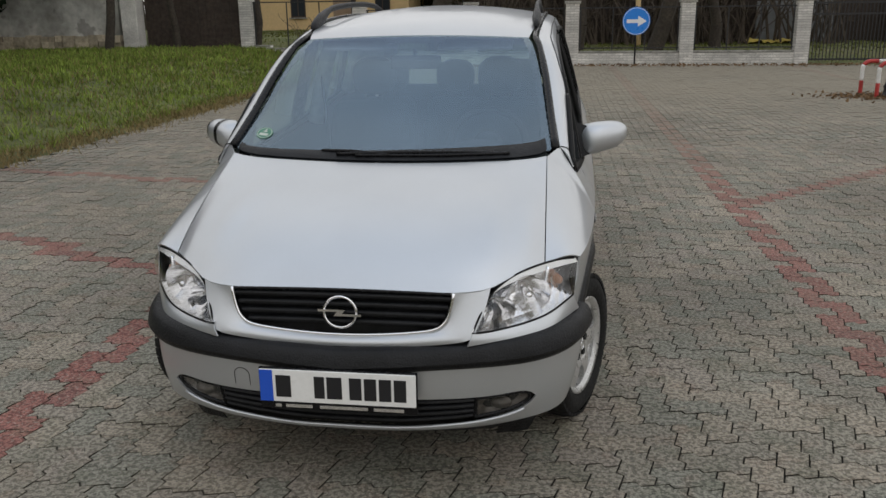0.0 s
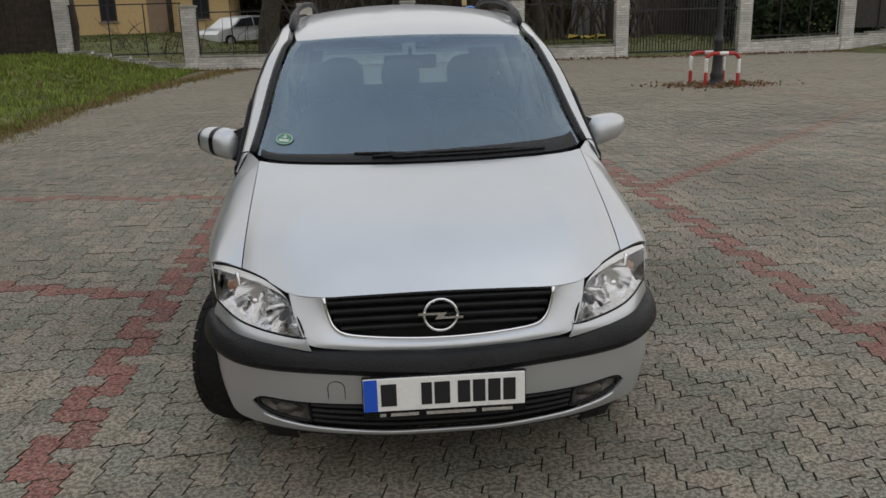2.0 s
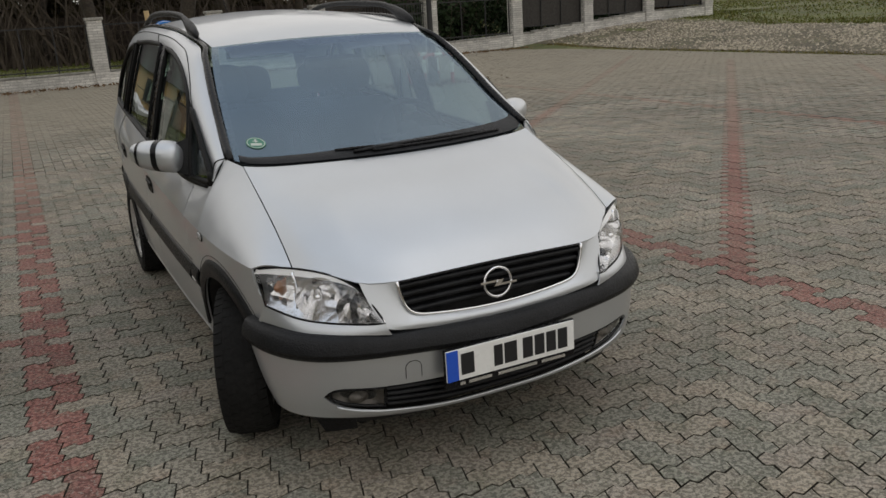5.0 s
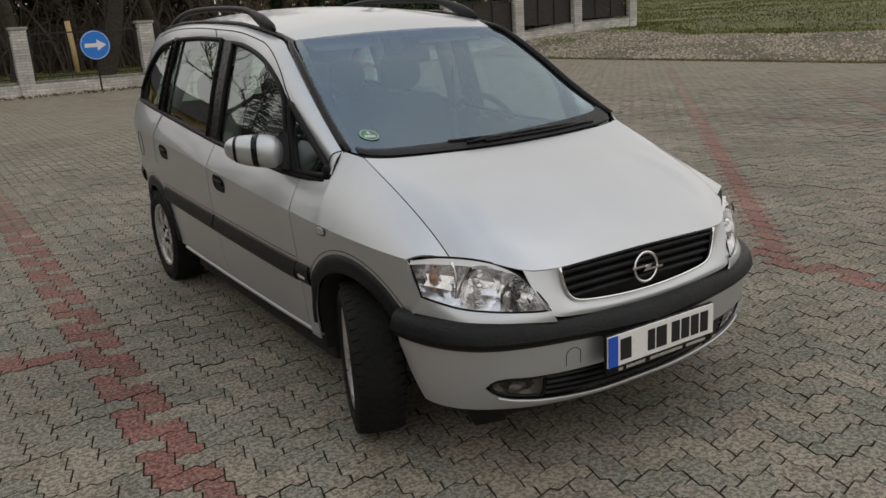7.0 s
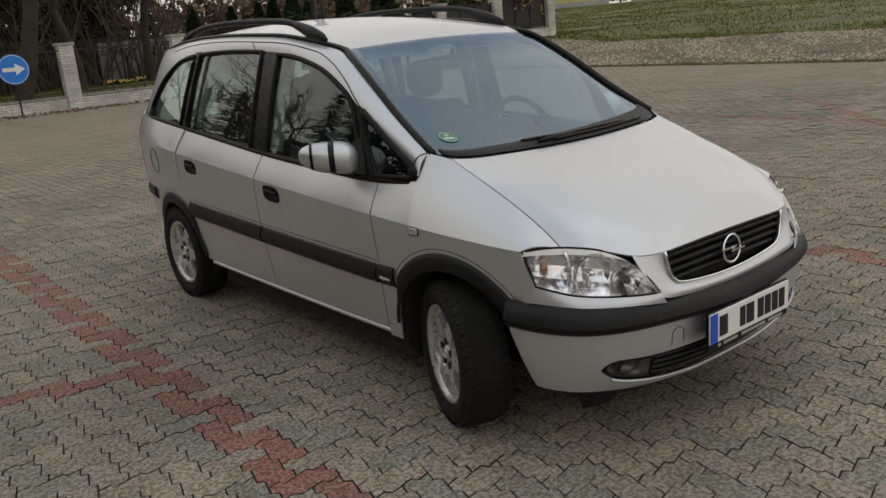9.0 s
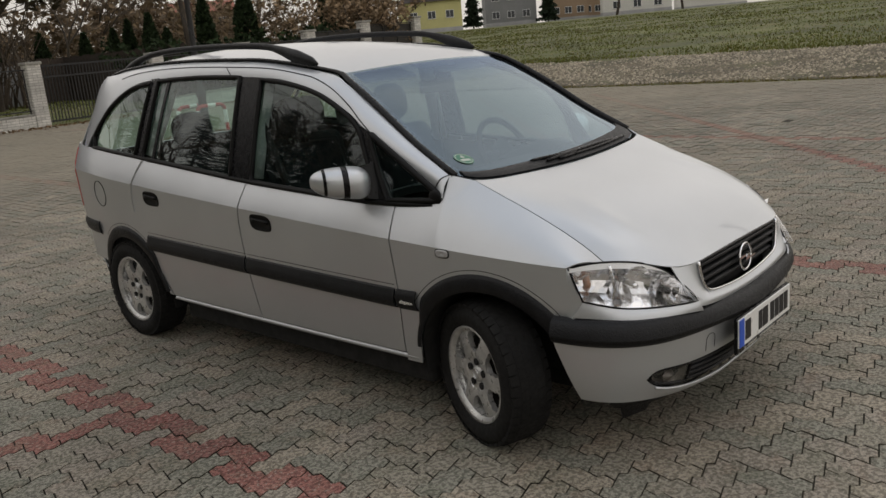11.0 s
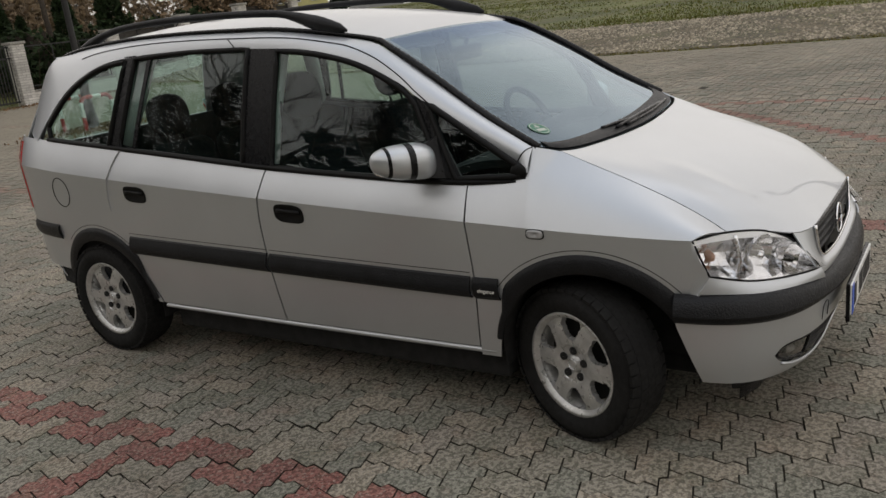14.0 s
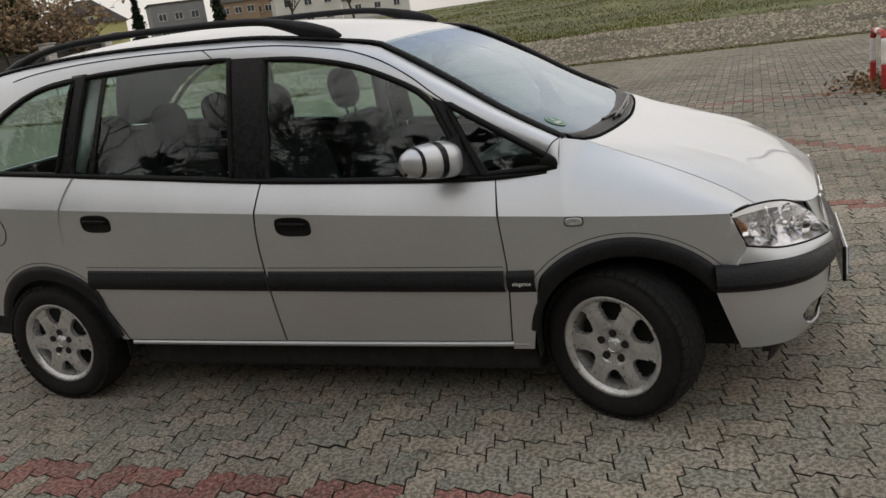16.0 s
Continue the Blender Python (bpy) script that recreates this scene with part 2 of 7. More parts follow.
M = dict(
    paint=material("silver_paint", (0.568, 0.590, 0.615), 0.41, 0.77, 0.035, 700, 0.04, 2.5, coat=0.7),
    plastic=material("grey_black_plastic", (0.0085, 0.009, 0.0105), 0.45, 0, 0.4, 200, 0.4, 14, bump=0.6, bump_scale=150, spec=0.28),
    gloss_black=material("black_trim", (0.006, 0.006, 0.007), 0.25, 0, 0.1, 80, spec=0.25),
    rubber=material("tyre_rubber", (0.012, 0.0118, 0.0115), 0.85, 0, 0.25, 90, 0.3, 7, bump=0.3, spec=0.25),
    seal=material("window_rubber", (0.006, 0.006, 0.006), 0.5, spec=0.16),
    dark=material("underbody_black", (0.008, 0.008, 0.008), 0.9, 0, 0.3, 30),
    alloy=material("alloy_silver", (0.55, 0.55, 0.54), 0.34, 0.6, 0.1, 60, 0.18, 12),
    chrome=material("chrome", (0.82, 0.82, 0.83), 0.07, 1.0),
    reflector=material("lamp_reflector", (0.85, 0.85, 0.86), 0.1, 1.0, 0.05, 30),
    lamp_box=material("lamp_housing", (0.84, 0.84, 0.85), 0.16, 0.95, 0.08, 60),
    repeater=material("grey_repeater_lens", (0.36, 0.36, 0.36), 0.25),
    amber=material("amber_lens", (0.42, 0.22, 0.13), 0.3),
    red_lens=material("red_lens", (0.4, 0.015, 0.012), 0.2),
    clear_lens=material("side_marker_lens", (0.75, 0.74, 0.7), 0.2),
    plate=material("plate_white", (0.8, 0.8, 0.78), 0.35, 0, 0.03, 50),
    plate_blue=material("plate_blue", (0.015, 0.09, 0.55), 0.35),
    ink=material("plate_black", (0.01, 0.01, 0.012), 0.5),
    green=material("sticker_green", (0.045, 0.2, 0.13), 0.5),
    white=material("sticker_white", (0.5, 0.55, 0.5), 0.5),
    cloth=material("seat_cloth", (0.015, 0.0165, 0.019), 0.9, 0, 0.3, 160, 0.15, 6, bump=0.2, spec=0.08),
    dash=material("dashboard_plastic", (0.014, 0.015, 0.0175), 0.65, 0, 0.15, 120, bump=0.15, spec=0.2),
    liner=material("interior_light_trim", (0.46, 0.47, 0.46), 0.8, 0, 0.1, 40),
    screen_glass=glass("windscreen_glass", (0.5, 0.57, 0.6), 0.205, (0.66, 0.84, 1.0), 4.4),
    side_glass=glass("green_side_glass", (0.72, 0.9, 0.85), 0.075, (0.93, 1.0, 1.0)),
    # white for the painted highlight in the headlamps
    highlight_white=material("lamp_highlight_white", (0.8, 0.8, 0.79), 0.3),
    disc_iron=material("brake_iron", (0.12, 0.11, 0.1), 0.5, 0.7, 0.2, 40),
    lens_glass=glass("lamp_glass", (0.95, 0.95, 0.95), 0.05),
    paver=paving("paver_concrete", ((0.282, 0.258, 0.208), (0.33, 0.29, 0.229), (0.248, 0.241, 0.197), (0.303, 0.268, 0.221)), 0.0),
    paver_one=paving("paver_concrete_single", ((0.282, 0.258, 0.208), (0.33, 0.29, 0.229), (0.248, 0.241, 0.197), (0.303, 0.268, 0.221)), 0.0, single=True),
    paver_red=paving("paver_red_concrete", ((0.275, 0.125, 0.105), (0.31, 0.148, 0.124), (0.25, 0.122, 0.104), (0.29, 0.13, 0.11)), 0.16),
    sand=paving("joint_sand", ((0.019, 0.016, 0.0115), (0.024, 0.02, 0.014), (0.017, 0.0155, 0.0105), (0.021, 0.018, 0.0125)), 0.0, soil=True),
    grass_soil=material("grass_soil", (0.108, 0.114, 0.031), 0.95, 0, 0.45, 9, 0.45, 0.22, bump=0.5, second=(0.128, 0.116, 0.046), fleck=(2.2, (0.082, 0.1, 0.024), 0.42, 0.62)),
    gravel=material("gravel_bed", (0.15, 0.122, 0.075), 0.95, 0, 0.4, 12, 0.35, 0.5, bump=0.8, second=(0.115, 0.108, 0.05), fleck=(14, (0.065, 0.053, 0.034), 0.45, 0.56)),
    stone=material("gravel_stone", (0.285, 0.25, 0.19), 0.9, 0, 0.2, 20, island=0.6),
    field_blade=material("field_grass_blade", (0.118, 0.13, 0.032), 0.9, stain=0.4, stain_scale=0.4, island=0.35, spec=0.1),
    field_straw=material("field_dry_blade", (0.15, 0.125, 0.045), 0.9, island=0.4, spec=0.1),
    blade=material("grass_blade", (0.175, 0.235, 0.045), 0.85, stain=0.45, stain_scale=1.6, island=0.5, spec=0.15),
    straw=material("dry_grass_blade", (0.2, 0.155, 0.07), 0.85, island=0.4, spec=0.2),
    leaf=material("dead_leaf", (0.16, 0.095, 0.045), 0.85, island=0.5),
    brick_white=material("white_brick", (0.62, 0.6, 0.56), 0.8, 0, 0.18, 30, 0.3, 1.2, bump=0.4, island=0.14),
    mortar=material("mortar", (0.33, 0.32, 0.29), 0.95, 0, 0.25, 30, 0.3, 1),
    cap=material("concrete_cap", (0.3, 0.29, 0.26), 0.9, 0, 0.3, 20, 0.35, 3),
    iron=material("black_iron", (0.015, 0.015, 0.016), 0.5, 0, 0.2, 40),
    rust=material("dark_panel_mesh", (0.03, 0.026, 0.022), 0.7, 0, 0.3, 20),
    bark=material("bark", (0.05, 0.04, 0.03), 0.95, 0, 0.35, 14, 0.3, 2, bump=0.6),
    twig=material("twig", (0.075, 0.058, 0.042), 0.95, 0, 0.2, 10),
    ivy=material("ivy_brown_green", (0.05, 0.042, 0.022), 0.9, island=0.6, spec=0.2),
    pale_twig=material("pale_twig", (0.14, 0.105, 0.07), 0.95, 0, 0.2, 10),
    tan_bud=material("brown_bud_twig", (0.15, 0.105, 0.062), 0.9, island=0.5),
    tan_twig=material("tan_leaf_shrub", (0.27, 0.19, 0.115), 0.9, island=0.4),
    thuja=material("thuja_green", (0.02, 0.034, 0.013), 0.9, island=0.5, spec=0.2),
    spruce=material("spruce_green", (0.015, 0.025, 0.014), 0.9, island=0.5, spec=0.2),
    plaster=material("old_plaster", (0.46, 0.45, 0.41), 0.95, 0, 0.18, 5, 0.4, 0.5, second=(0.3, 0.29, 0.26), bump=0.3, fleck=(1.3, (0.24, 0.23, 0.21), 0.58, 0.62)),
    rubble=material("rubble_stone", (0.4, 0.34, 0.25), 0.95, 0, 0.3, 9, island=0.35),
    ochre=material("ochre_render", (0.68, 0.49, 0.25), 0.9, 0, 0.06, 8, 0.12, 0.4),
    pale_base=material("grey_plinth", (0.36, 0.36, 0.37), 0.9, 0, 0.1, 8, 0.2, 0.6),
    brown_wood=material("dark_wood", (0.045, 0.032, 0.024), 0.85, 0, 0.35, 9, 0.3, 1.2, bump=0.3),
    frame_brown=material("window_brown", (0.05, 0.03, 0.02), 0.6),
    pane=material("dark_pane", (0.03, 0.035, 0.04), 0.08),
    roof_dark=material("dark_roof", (0.05, 0.04, 0.036), 0.8, 0, 0.25, 4, 0.2, 0.4),
    red_brick=material("red_roof", (0.26, 0.09, 0.06), 0.85, 0, 0.2, 5, 0.2, 0.5),
    lemon=material("yellow_render", (0.5, 0.47, 0.22), 0.9, 0, 0.06, 3, 0.1, 0.3),
    grey_render=material("grey_render", (0.22, 0.225, 0.23), 0.9, 0, 0.08, 3, 0.15, 0.3),
    pale_render=material("pale_render", (0.4, 0.4, 0.36), 0.9, 0, 0.06, 3, 0.12, 0.3),
    white_render=material("white_render", (0.6, 0.59, 0.56), 0.85, 0, 0.05, 3, 0.1, 0.3),
    tan_render=material("tan_render", (0.31, 0.22, 0.15), 0.9, 0, 0.06, 3, 0.1, 0.3),
    sign_blue=material("sign_blue", (0.008, 0.2, 0.68), 0.35, 0, 0.05, 20),
    sign_white=material("sign_white", (0.75, 0.76, 0.78), 0.4),
    rail_red=material("barrier_red", (0.42, 0.035, 0.03), 0.45, 0, 0.15, 25, 0.2, 6),
    rail_white=material("barrier_white", (0.75, 0.74, 0.71), 0.45, 0, 0.1, 25, 0.2, 6),
    tarp=material("yellow_sheet", (0.55, 0.42, 0.08), 0.6),
    white_car=material("white_car_paint", (0.72, 0.73, 0.74), 0.3, 0.1, coat=0.6),
)


# ---- builders ----
def curve(*pts):
    """A smooth function through the points (Catmull-Rom in the second value), held flat past the ends."""
    xs, ys = [p[0] for p in pts], [p[1] for p in pts]
    d = [(ys[min(i + 1, len(xs) - 1)] - ys[max(i - 1, 0)]) / (xs[min(i + 1, len(xs) - 1)] - xs[max(i - 1, 0)]) for i in range(len(xs))]

    def f(x):
        if x <= xs[0]:
            return ys[0]
        if x >= xs[-1]:
            return ys[-1]
        i = max(k for k in range(len(xs) - 1) if xs[k] <= x)
        h = xs[i + 1] - xs[i]
        t = (x - xs[i]) / h
        return ((1 + 2 * t) * (1 - t) ** 2 * ys[i] + t * (1 - t) ** 2 * h * d[i] + t * t * (3 - 2 * t) * ys[i + 1] + t * t * (t - 1) * h * d[i + 1])
    return f


def along(pts, n, smooth=True):
    """n points evenly along a polyline, rounded if smooth."""
    pts = [Vector(p) for p in pts]
    if smooth and len(pts) > 2:
        fine = []
        for i in range(len(pts) - 1):
            p0, p1, p2, p3 = pts[max(i - 1, 0)], pts[i], pts[i + 1], pts[min(i + 2, len(pts) - 1)]
            for k in range(12):
                t = k / 12
                fine.append(0.5 * (2 * p1 + (p2 - p0) * t + (2 * p0 - 5 * p1 + 4 * p2 - p3) * t * t + (3 * p1 - p0 - 3 * p2 + p3) * t ** 3))
        pts = fine + [pts[-1]]
    lens = [0.0]
    for a, b in zip(pts, pts[1:]):
        lens.append(lens[-1] + (b - a).length)
    out = []
    for k in range(n):
        s = lens[-1] * k / (n - 1)
        i = min(max(j for j in range(len(lens)) if lens[j] <= s + 1e-9), len(pts) - 2)
        t = (s - lens[i]) / max(lens[i + 1] - lens[i], 1e-9)
        out.append(pts[i].lerp(pts[i + 1], min(t, 1)))
    return out


def obj(name, verts, faces, mat, parent=None, label="", smooth=False):
    me = bpy.data.meshes.new(name)
    me.from_pydata([tuple(v) for v in verts], [], faces)
    if smooth:
        me.polygons.foreach_set("use_smooth", [True] * len(me.polygons))
    me.materials.append(M[mat] if isinstance(mat, str) else mat)
    ob = new(name, me)
    if parent:
        ob.parent = parent
    if label:
        tagged(ob, label)
    return ob


def part(name, bm, mat, parent=None, label="", smooth=False):
    me = bpy.data.meshes.new(name)
    bm.to_mesh(me)
    bm.free()
    if smooth:
        me.polygons.foreach_set("use_smooth", [True] * len(me.polygons))
    me.materials.append(M[mat] if isinstance(mat, str) else mat)
    ob = new(name, me)
    if parent:
        ob.parent = parent
    if label:
        tagged(ob, label)
    return ob


def empty(name, m, label, category, group="", kind=""):
    e = new(name)
    e.matrix_basis = m
    e.empty_display_size = 0.2
    return tagged(e, label, category, group, kind)


def sheet(rows):
    """Vertices and faces of a grid given as rows of points."""
    n = len(rows[0])
    verts = [p for r in rows for p in r]
    faces = [(i * n + j, i * n + j + 1, (i + 1) * n + j + 1, (i + 1) * n + j) for i in range(len(rows) - 1) for j in range(n - 1)]
    return verts, faces


def panel(name, rows, mat, parent, label="", thick=0.006, more=()):
    """Curved sheets with thickness and crisp edges; the outside is away from the car's middle."""
    verts, faces, soft = [], [], []
    mid = Vector((0, 2.1, 0.7))
    for g in (rows, *more):
        v, f = sheet(g)
        v = [Vector(p) for p in v]
        nor = [Vector() for p in v]
        out = 0.0
        for q in f:
            a = (v[q[2]] - v[q[0]]).cross(v[q[3]] - v[q[1]])
            out += a.dot((v[q[0]] + v[q[2]]) / 2 - mid)
            for k in q:
                nor[k] += a
        if out < 0:
            f = [q[::-1] for q in f]
            nor = [-a for a in nor]
        nor = [a.normalized() for a in nor]
        o = len(verts)
        verts += v
        faces += [tuple(o + k for k in q) for q in f]
        soft += [True] * len(f)
        if thick:
            back = [p - a * thick for p, a in zip(v, nor)]
            o = len(verts)
            verts += back
            faces += [tuple(o + k for k in q[::-1]) for q in f]
            soft += [True] * len(f)
            n, m = len(g[0]), len(g)
            edge = list(range(n)) + [i * n + n - 1 for i in range(1, m)] + [(m - 1) * n + i for i in range(n - 2, -1, -1)] + [i * n for i in range(m - 2, 0, -1)]
            o, c = len(verts), len(edge)
            verts += [v[k] for k in edge] + [back[k] for k in edge]
            faces += [(o + k, o + c + k, o + c + (k + 1) % c, o + (k + 1) % c) for k in range(c)]
            soft += [False] * c
    ob = obj(name, verts, faces, mat, parent, label)
    ob.data.polygons.foreach_set("use_smooth", soft)
    return ob


def tube(name, pts, r, mat, parent, label="", closed=False, n=8, flat=1.0, smooth=True):
    """A round bar along points; flat squeezes it across."""
    pts = [Vector(p) for p in pts]
    verts, faces, m = [], [], len(pts)
    up = Vector((0, 0, 1))
    for i, p in enumerate(pts):
        a = pts[(i - 1) % m] if closed or i else p
        b = pts[(i + 1) % m] if closed or i < m - 1 else p
        d = (b - a).normalized()
        s = d.cross(up)
        s = s.normalized() if s.length > 1e-4 else Vector((1, 0, 0))
        t = s.cross(d).normalized()
        rr = r(i / (m - 1)) if callable(r) else r
        for k in range(n):
            w = 2 * math.pi * k / n
            verts.append(p + s * (rr * flat * math.cos(w)) + t * (rr * math.sin(w)))
    rings = m if closed else m - 1
    for i in range(rings):
        for k in range(n):
            faces.append((i * n + k, i * n + (k + 1) % n, ((i + 1) % m) * n + (k + 1) % n, ((i + 1) % m) * n + k))
    if not closed:
        faces += [tuple(range(n))[::-1], tuple(range((m - 1) * n, m * n))]
    if parent == "data":
        return verts, faces
    return obj(name, verts, faces, mat, parent, label, smooth)


def lathe(profile, n=32, axis="x"):
    """Vertices and faces of a turned body; the profile gives (along the axis, radius)."""
    verts, faces = [], []
    for a, r in profile:
        for k in range(n):
            w = 2 * math.pi * k / n
            c, s = r * math.cos(w), r * math.sin(w)
            verts.append((a, c, s) if axis == "x" else (c, a, s) if axis == "y" else (c, s, a))
    for i in range(len(profile) - 1):
        for k in range(n):
            faces.append((i * n + k, i * n + (k + 1) % n, (i + 1) * n + (k + 1) % n, (i + 1) * n + k))
    return verts, faces


def box_bm(x0, x1, y0, y1, z0, z1, bevel=0.0, seg=2):
    bm = bmesh.new()
    bmesh.ops.create_cube(bm, size=1.0, matrix=Matrix.LocRotScale(((x0 + x1) / 2, (y0 + y1) / 2, (z0 + z1) / 2), None, (abs(x1 - x0), abs(y1 - y0), abs(z1 - z0))))
    if bevel:
        bmesh.ops.bevel(bm, geom=bm.edges[:], offset=bevel, segments=seg, affect="EDGES", profile=0.5)
    return bm


def boxes_data(items):
    """Vertices and faces of many plain boxes (x0, x1, y0, y1, z0, z1)."""
    verts, faces = [], []
    for x0, x1, y0, y1, z0, z1 in items:
        o = len(verts)
        verts += [(x0, y0, z0), (x1, y0, z0), (x1, y1, z0), (x0, y1, z0), (x0, y0, z1), (x1, y0, z1), (x1, y1, z1), (x0, y1, z1)]
        faces += [tuple(o + i for i in q) for q in ((3, 2, 1, 0), (4, 5, 6, 7), (0, 1, 5, 4), (1, 2, 6, 5), (2, 3, 7, 6), (3, 0, 4, 7))]
    return verts, faces


def joined(sets):
    verts, faces = [], []
    for v, f in sets:
        o = len(verts)
        verts += list(v)
        faces += [tuple(o + i for i in q) for q in f]
    return verts, faces

# ---- ground ----
def step(t):
    t = min(max(t, 0.0), 1.0)
    return t * t * (3 - 2 * t)


def terrain(x, y):
    """Height of the ground: flat paving, a grass bank on the left, a field that rises on the right."""
    z = 0.03 * step((-5.4 - x) / 0.6) + 0.55 * step((-6.0 - x) / 3.6) * step((y - 2) / 6)
    z += 0.33 * step((x - 15.6) / 8.0) + 0.75 * step((x - 24) / 40) + 1.5 * step((x - 50) / 70)
    z += 0.30 * step((x - 12.5) / 8.0) * step((y - 19) / 6) * (1 - step((x - 30) / 30))
    z += 0.30 * step((y - 25.4) / 3.0) * (1 - step((x - 13) / 4))
    z += 0.03 * noise.noise((x * 0.35, y * 0.35, 0)) * step((abs(x - 5.2) - 11) / 3)
    return z


PX0, PX1, PY0, PY1 = -5.6, 15.9, -7.0, 24.75


def paved(x, y):
    return PX0 < x < PX1 and PY0 < y < PY1


def spread(a, b, near, far, grow=1.12):
    """Coordinates from a to b, fine round near and coarser away from it."""
    out, d, x = [near[0]], far, near[0]
    x = near[0]
    while x < near[1]:
        x += far
        out.append(x)
    d = far
    while out[-1] < b:
        d *= grow
        out.append(out[-1] + d)
    d, lo = far, [near[0]]
    while lo[-1] > a:
        d *= grow
        lo.append(lo[-1] - d)
    return lo[:0:-1] + out


gx, gy = spread(-420, 700, (-14, 30), 0.8, 1.16), spread(-420, 700, (-10, 30), 0.8, 1.16)
rows = [[(x, y, terrain(x, y) - (0.07 if paved(x, y) else 0.0)) for x in gx] for y in gy]
v, f = sheet(rows)
tagged(obj("ground", v, f, "grass_soil", None, "", True), "rough spring grass with bare brown patches round the paved yard", "ground", kind="structure")

bx0, bx1 = PX0 + 0.14, PX1 - 0.14
bed = obj("pavement", [(bx0, PY0 + 0.14, -0.0055), (bx1, PY0 + 0.14, -0.0055), (bx1, PY1 - 0.1, -0.0055), (bx0, PY1 - 0.1, -0.0055), (bx0, PY0 + 0.14, -0.12), (bx1, PY0 + 0.14, -0.12), (bx1, PY1 - 0.1, -0.12), (bx0, PY1 - 0.1, -0.12)],
          [(0, 1, 2, 3), (0, 4, 5, 1), (1, 5, 6, 2), (2, 6, 7, 3), (3, 7, 4, 0)], "sand")
tagged(bed, "yard of grey herringbone concrete pavers with red bands", "pavement", kind="structure")

# ---- the car: a silver compact van, nose towards -y, its right side towards -x ----
car = empty("car", pose(0, 0, 0), "silver compact van with black mouldings and roof rails, wheels turned", "car")

half_w = curve((0.1, 0.70), (0.34, 0.775), (0.5, 0.808), (0.77, 0.838), (1.1, 0.852), (1.6, 0.862), (2.4, 0.866), (3.2, 0.86), (3.6, 0.842), (3.9, 0.80), (4.08, 0.745), (4.18, 0.66))
crease_z = curve((0.34, 0.772), (0.876, 0.806), (1.547, 0.846), (2.65, 0.915), (3.7, 0.983), (4.1, 1.0))
belt_z = curve((0.9, 0.950), (1.25, 0.951), (1.81, 0.98), (2.2, 1.006), (3.15, 1.09), (3.66, 1.128), (4.1, 1.15))


def side_x(y, z):
    """Half the width of the body at a place of its side."""
    w, c, b = half_w(y), crease_z(y), belt_z(y)
    if z <= c:
        t = (c - z) / (c - 0.24)
        return w - 0.024 * t - 0.036 * max(t, 0) ** 2.4
    if z <= b:
        t = (z - c) / (b - c)
        return w - 0.046 * t - 0.014 * t ** 2 - 0.026 * t * max(0, (1.3 - y) / 0.36)
    return w - 0.060 - 0.026 * max(0, (1.3 - y) / 0.36) - 0.24 * (z - b) - 0.11 * (z - b) ** 2


def on_side(p, s, out=0.0):
    return Vector((s * (side_x(p[0], p[1]) + out), p[0], p[1]))


def ruled(lower, upper, s, n=14, m=10, out=0.0, smooth=True):
    """Rows of points on the body side between two lines given as (y, z)."""
    lo, hi = along([(0, *p) for p in lower], n, smooth), along([(0, *p) for p in upper], n, smooth)
    return [[on_side((a.lerp(b, j / (m - 1)).y, a.lerp(b, j / (m - 1)).z), s, out) for a, b in zip(lo, hi)] for j in range(m)]


def between(a, b, n=20, m=8, bulge=0.0, away=None):
    """Rows of points between two lines in space, arched by bulge along away."""
    pa, pb = along(a, n), along(b, n)
    rows = []
    for j in range(m):
        t = j / (m - 1)
        rows.append([p.lerp(q, t) + (Vector(away) * bulge * math.sin(math.pi * t) if bulge else Vector()) for p, q in zip(pa, pb)])
    return rows


def flip(pts, s):
    """Points given for the left half, thrown to side s."""
    return [(s * abs(p[0]), p[1], p[2]) for p in pts]


door_front = curve((0.25, 1.166), (0.312, 1.162), (0.589, 1.139), (0.788, 1.147), (0.948, 1.158), (1.1, 1.166))
FA, FR, FZ = 0.705, 0.362, 0.298     # front wheel arch: middle, radius, height of its centre
RA, RR, RZ = 3.385, 0.352, 0.280     # rear wheel arch


def arch(y, mid, r, zc, floor):
    d = abs(y - mid)
    return max(zc + math.sqrt(max(r * r - d * d, 0.0)), floor) if d < r else floor


def door_grid(yl, yr, z0, s, n=20):
    """Two grids of a door skin between its front and rear edges, meeting along the crease."""
    grids = []
    for part_, m in ((0, 18), (1, 9)):
        rows = []
        for j in range(m):
            row = []
            for i in range(n):
                z = 0.6 if not part_ else 0.9
                for k in range(4):
                    y = yl(z) + (yr(z) - yl(z)) * i / (n - 1)
                    a, b = (z0, crease_z(y)) if not part_ else (crease_z(y), belt_z(y) - 0.002)
                    z = a + (b - a) * j / (m - 1)
                row.append(on_side((y, z), s))
            rows.append(row)
        grids.append(rows)
    return grids


# edges that several panels share, given for one side
screen_edge = [(0.664, 0.905, 1.058), (0.635, 1.131, 1.178), (0.605, 1.347, 1.316), (0.568, 1.54, 1.428), (0.538, 1.65, 1.476)]
roof_edge = [(0.538, 1.65, 1.476), (0.557, 1.80, 1.517), (0.575, 2.1, 1.552), (0.582, 2.4, 1.572), (0.585, 2.8, 1.585), (0.58, 3.2, 1.583), (0.57, 3.6, 1.556), (0.56, 3.85, 1.50)]
door_line = [(0.955, 0.985), (1.36, 1.25), (1.46, 1.312), (1.67, 1.406), (1.9, 1.462), (2.11, 1.485), (2.65, 1.512), (3.03, 1.508), (3.3, 1.474), (3.55, 1.368), (3.77, 1.196), (3.84, 1.12)]

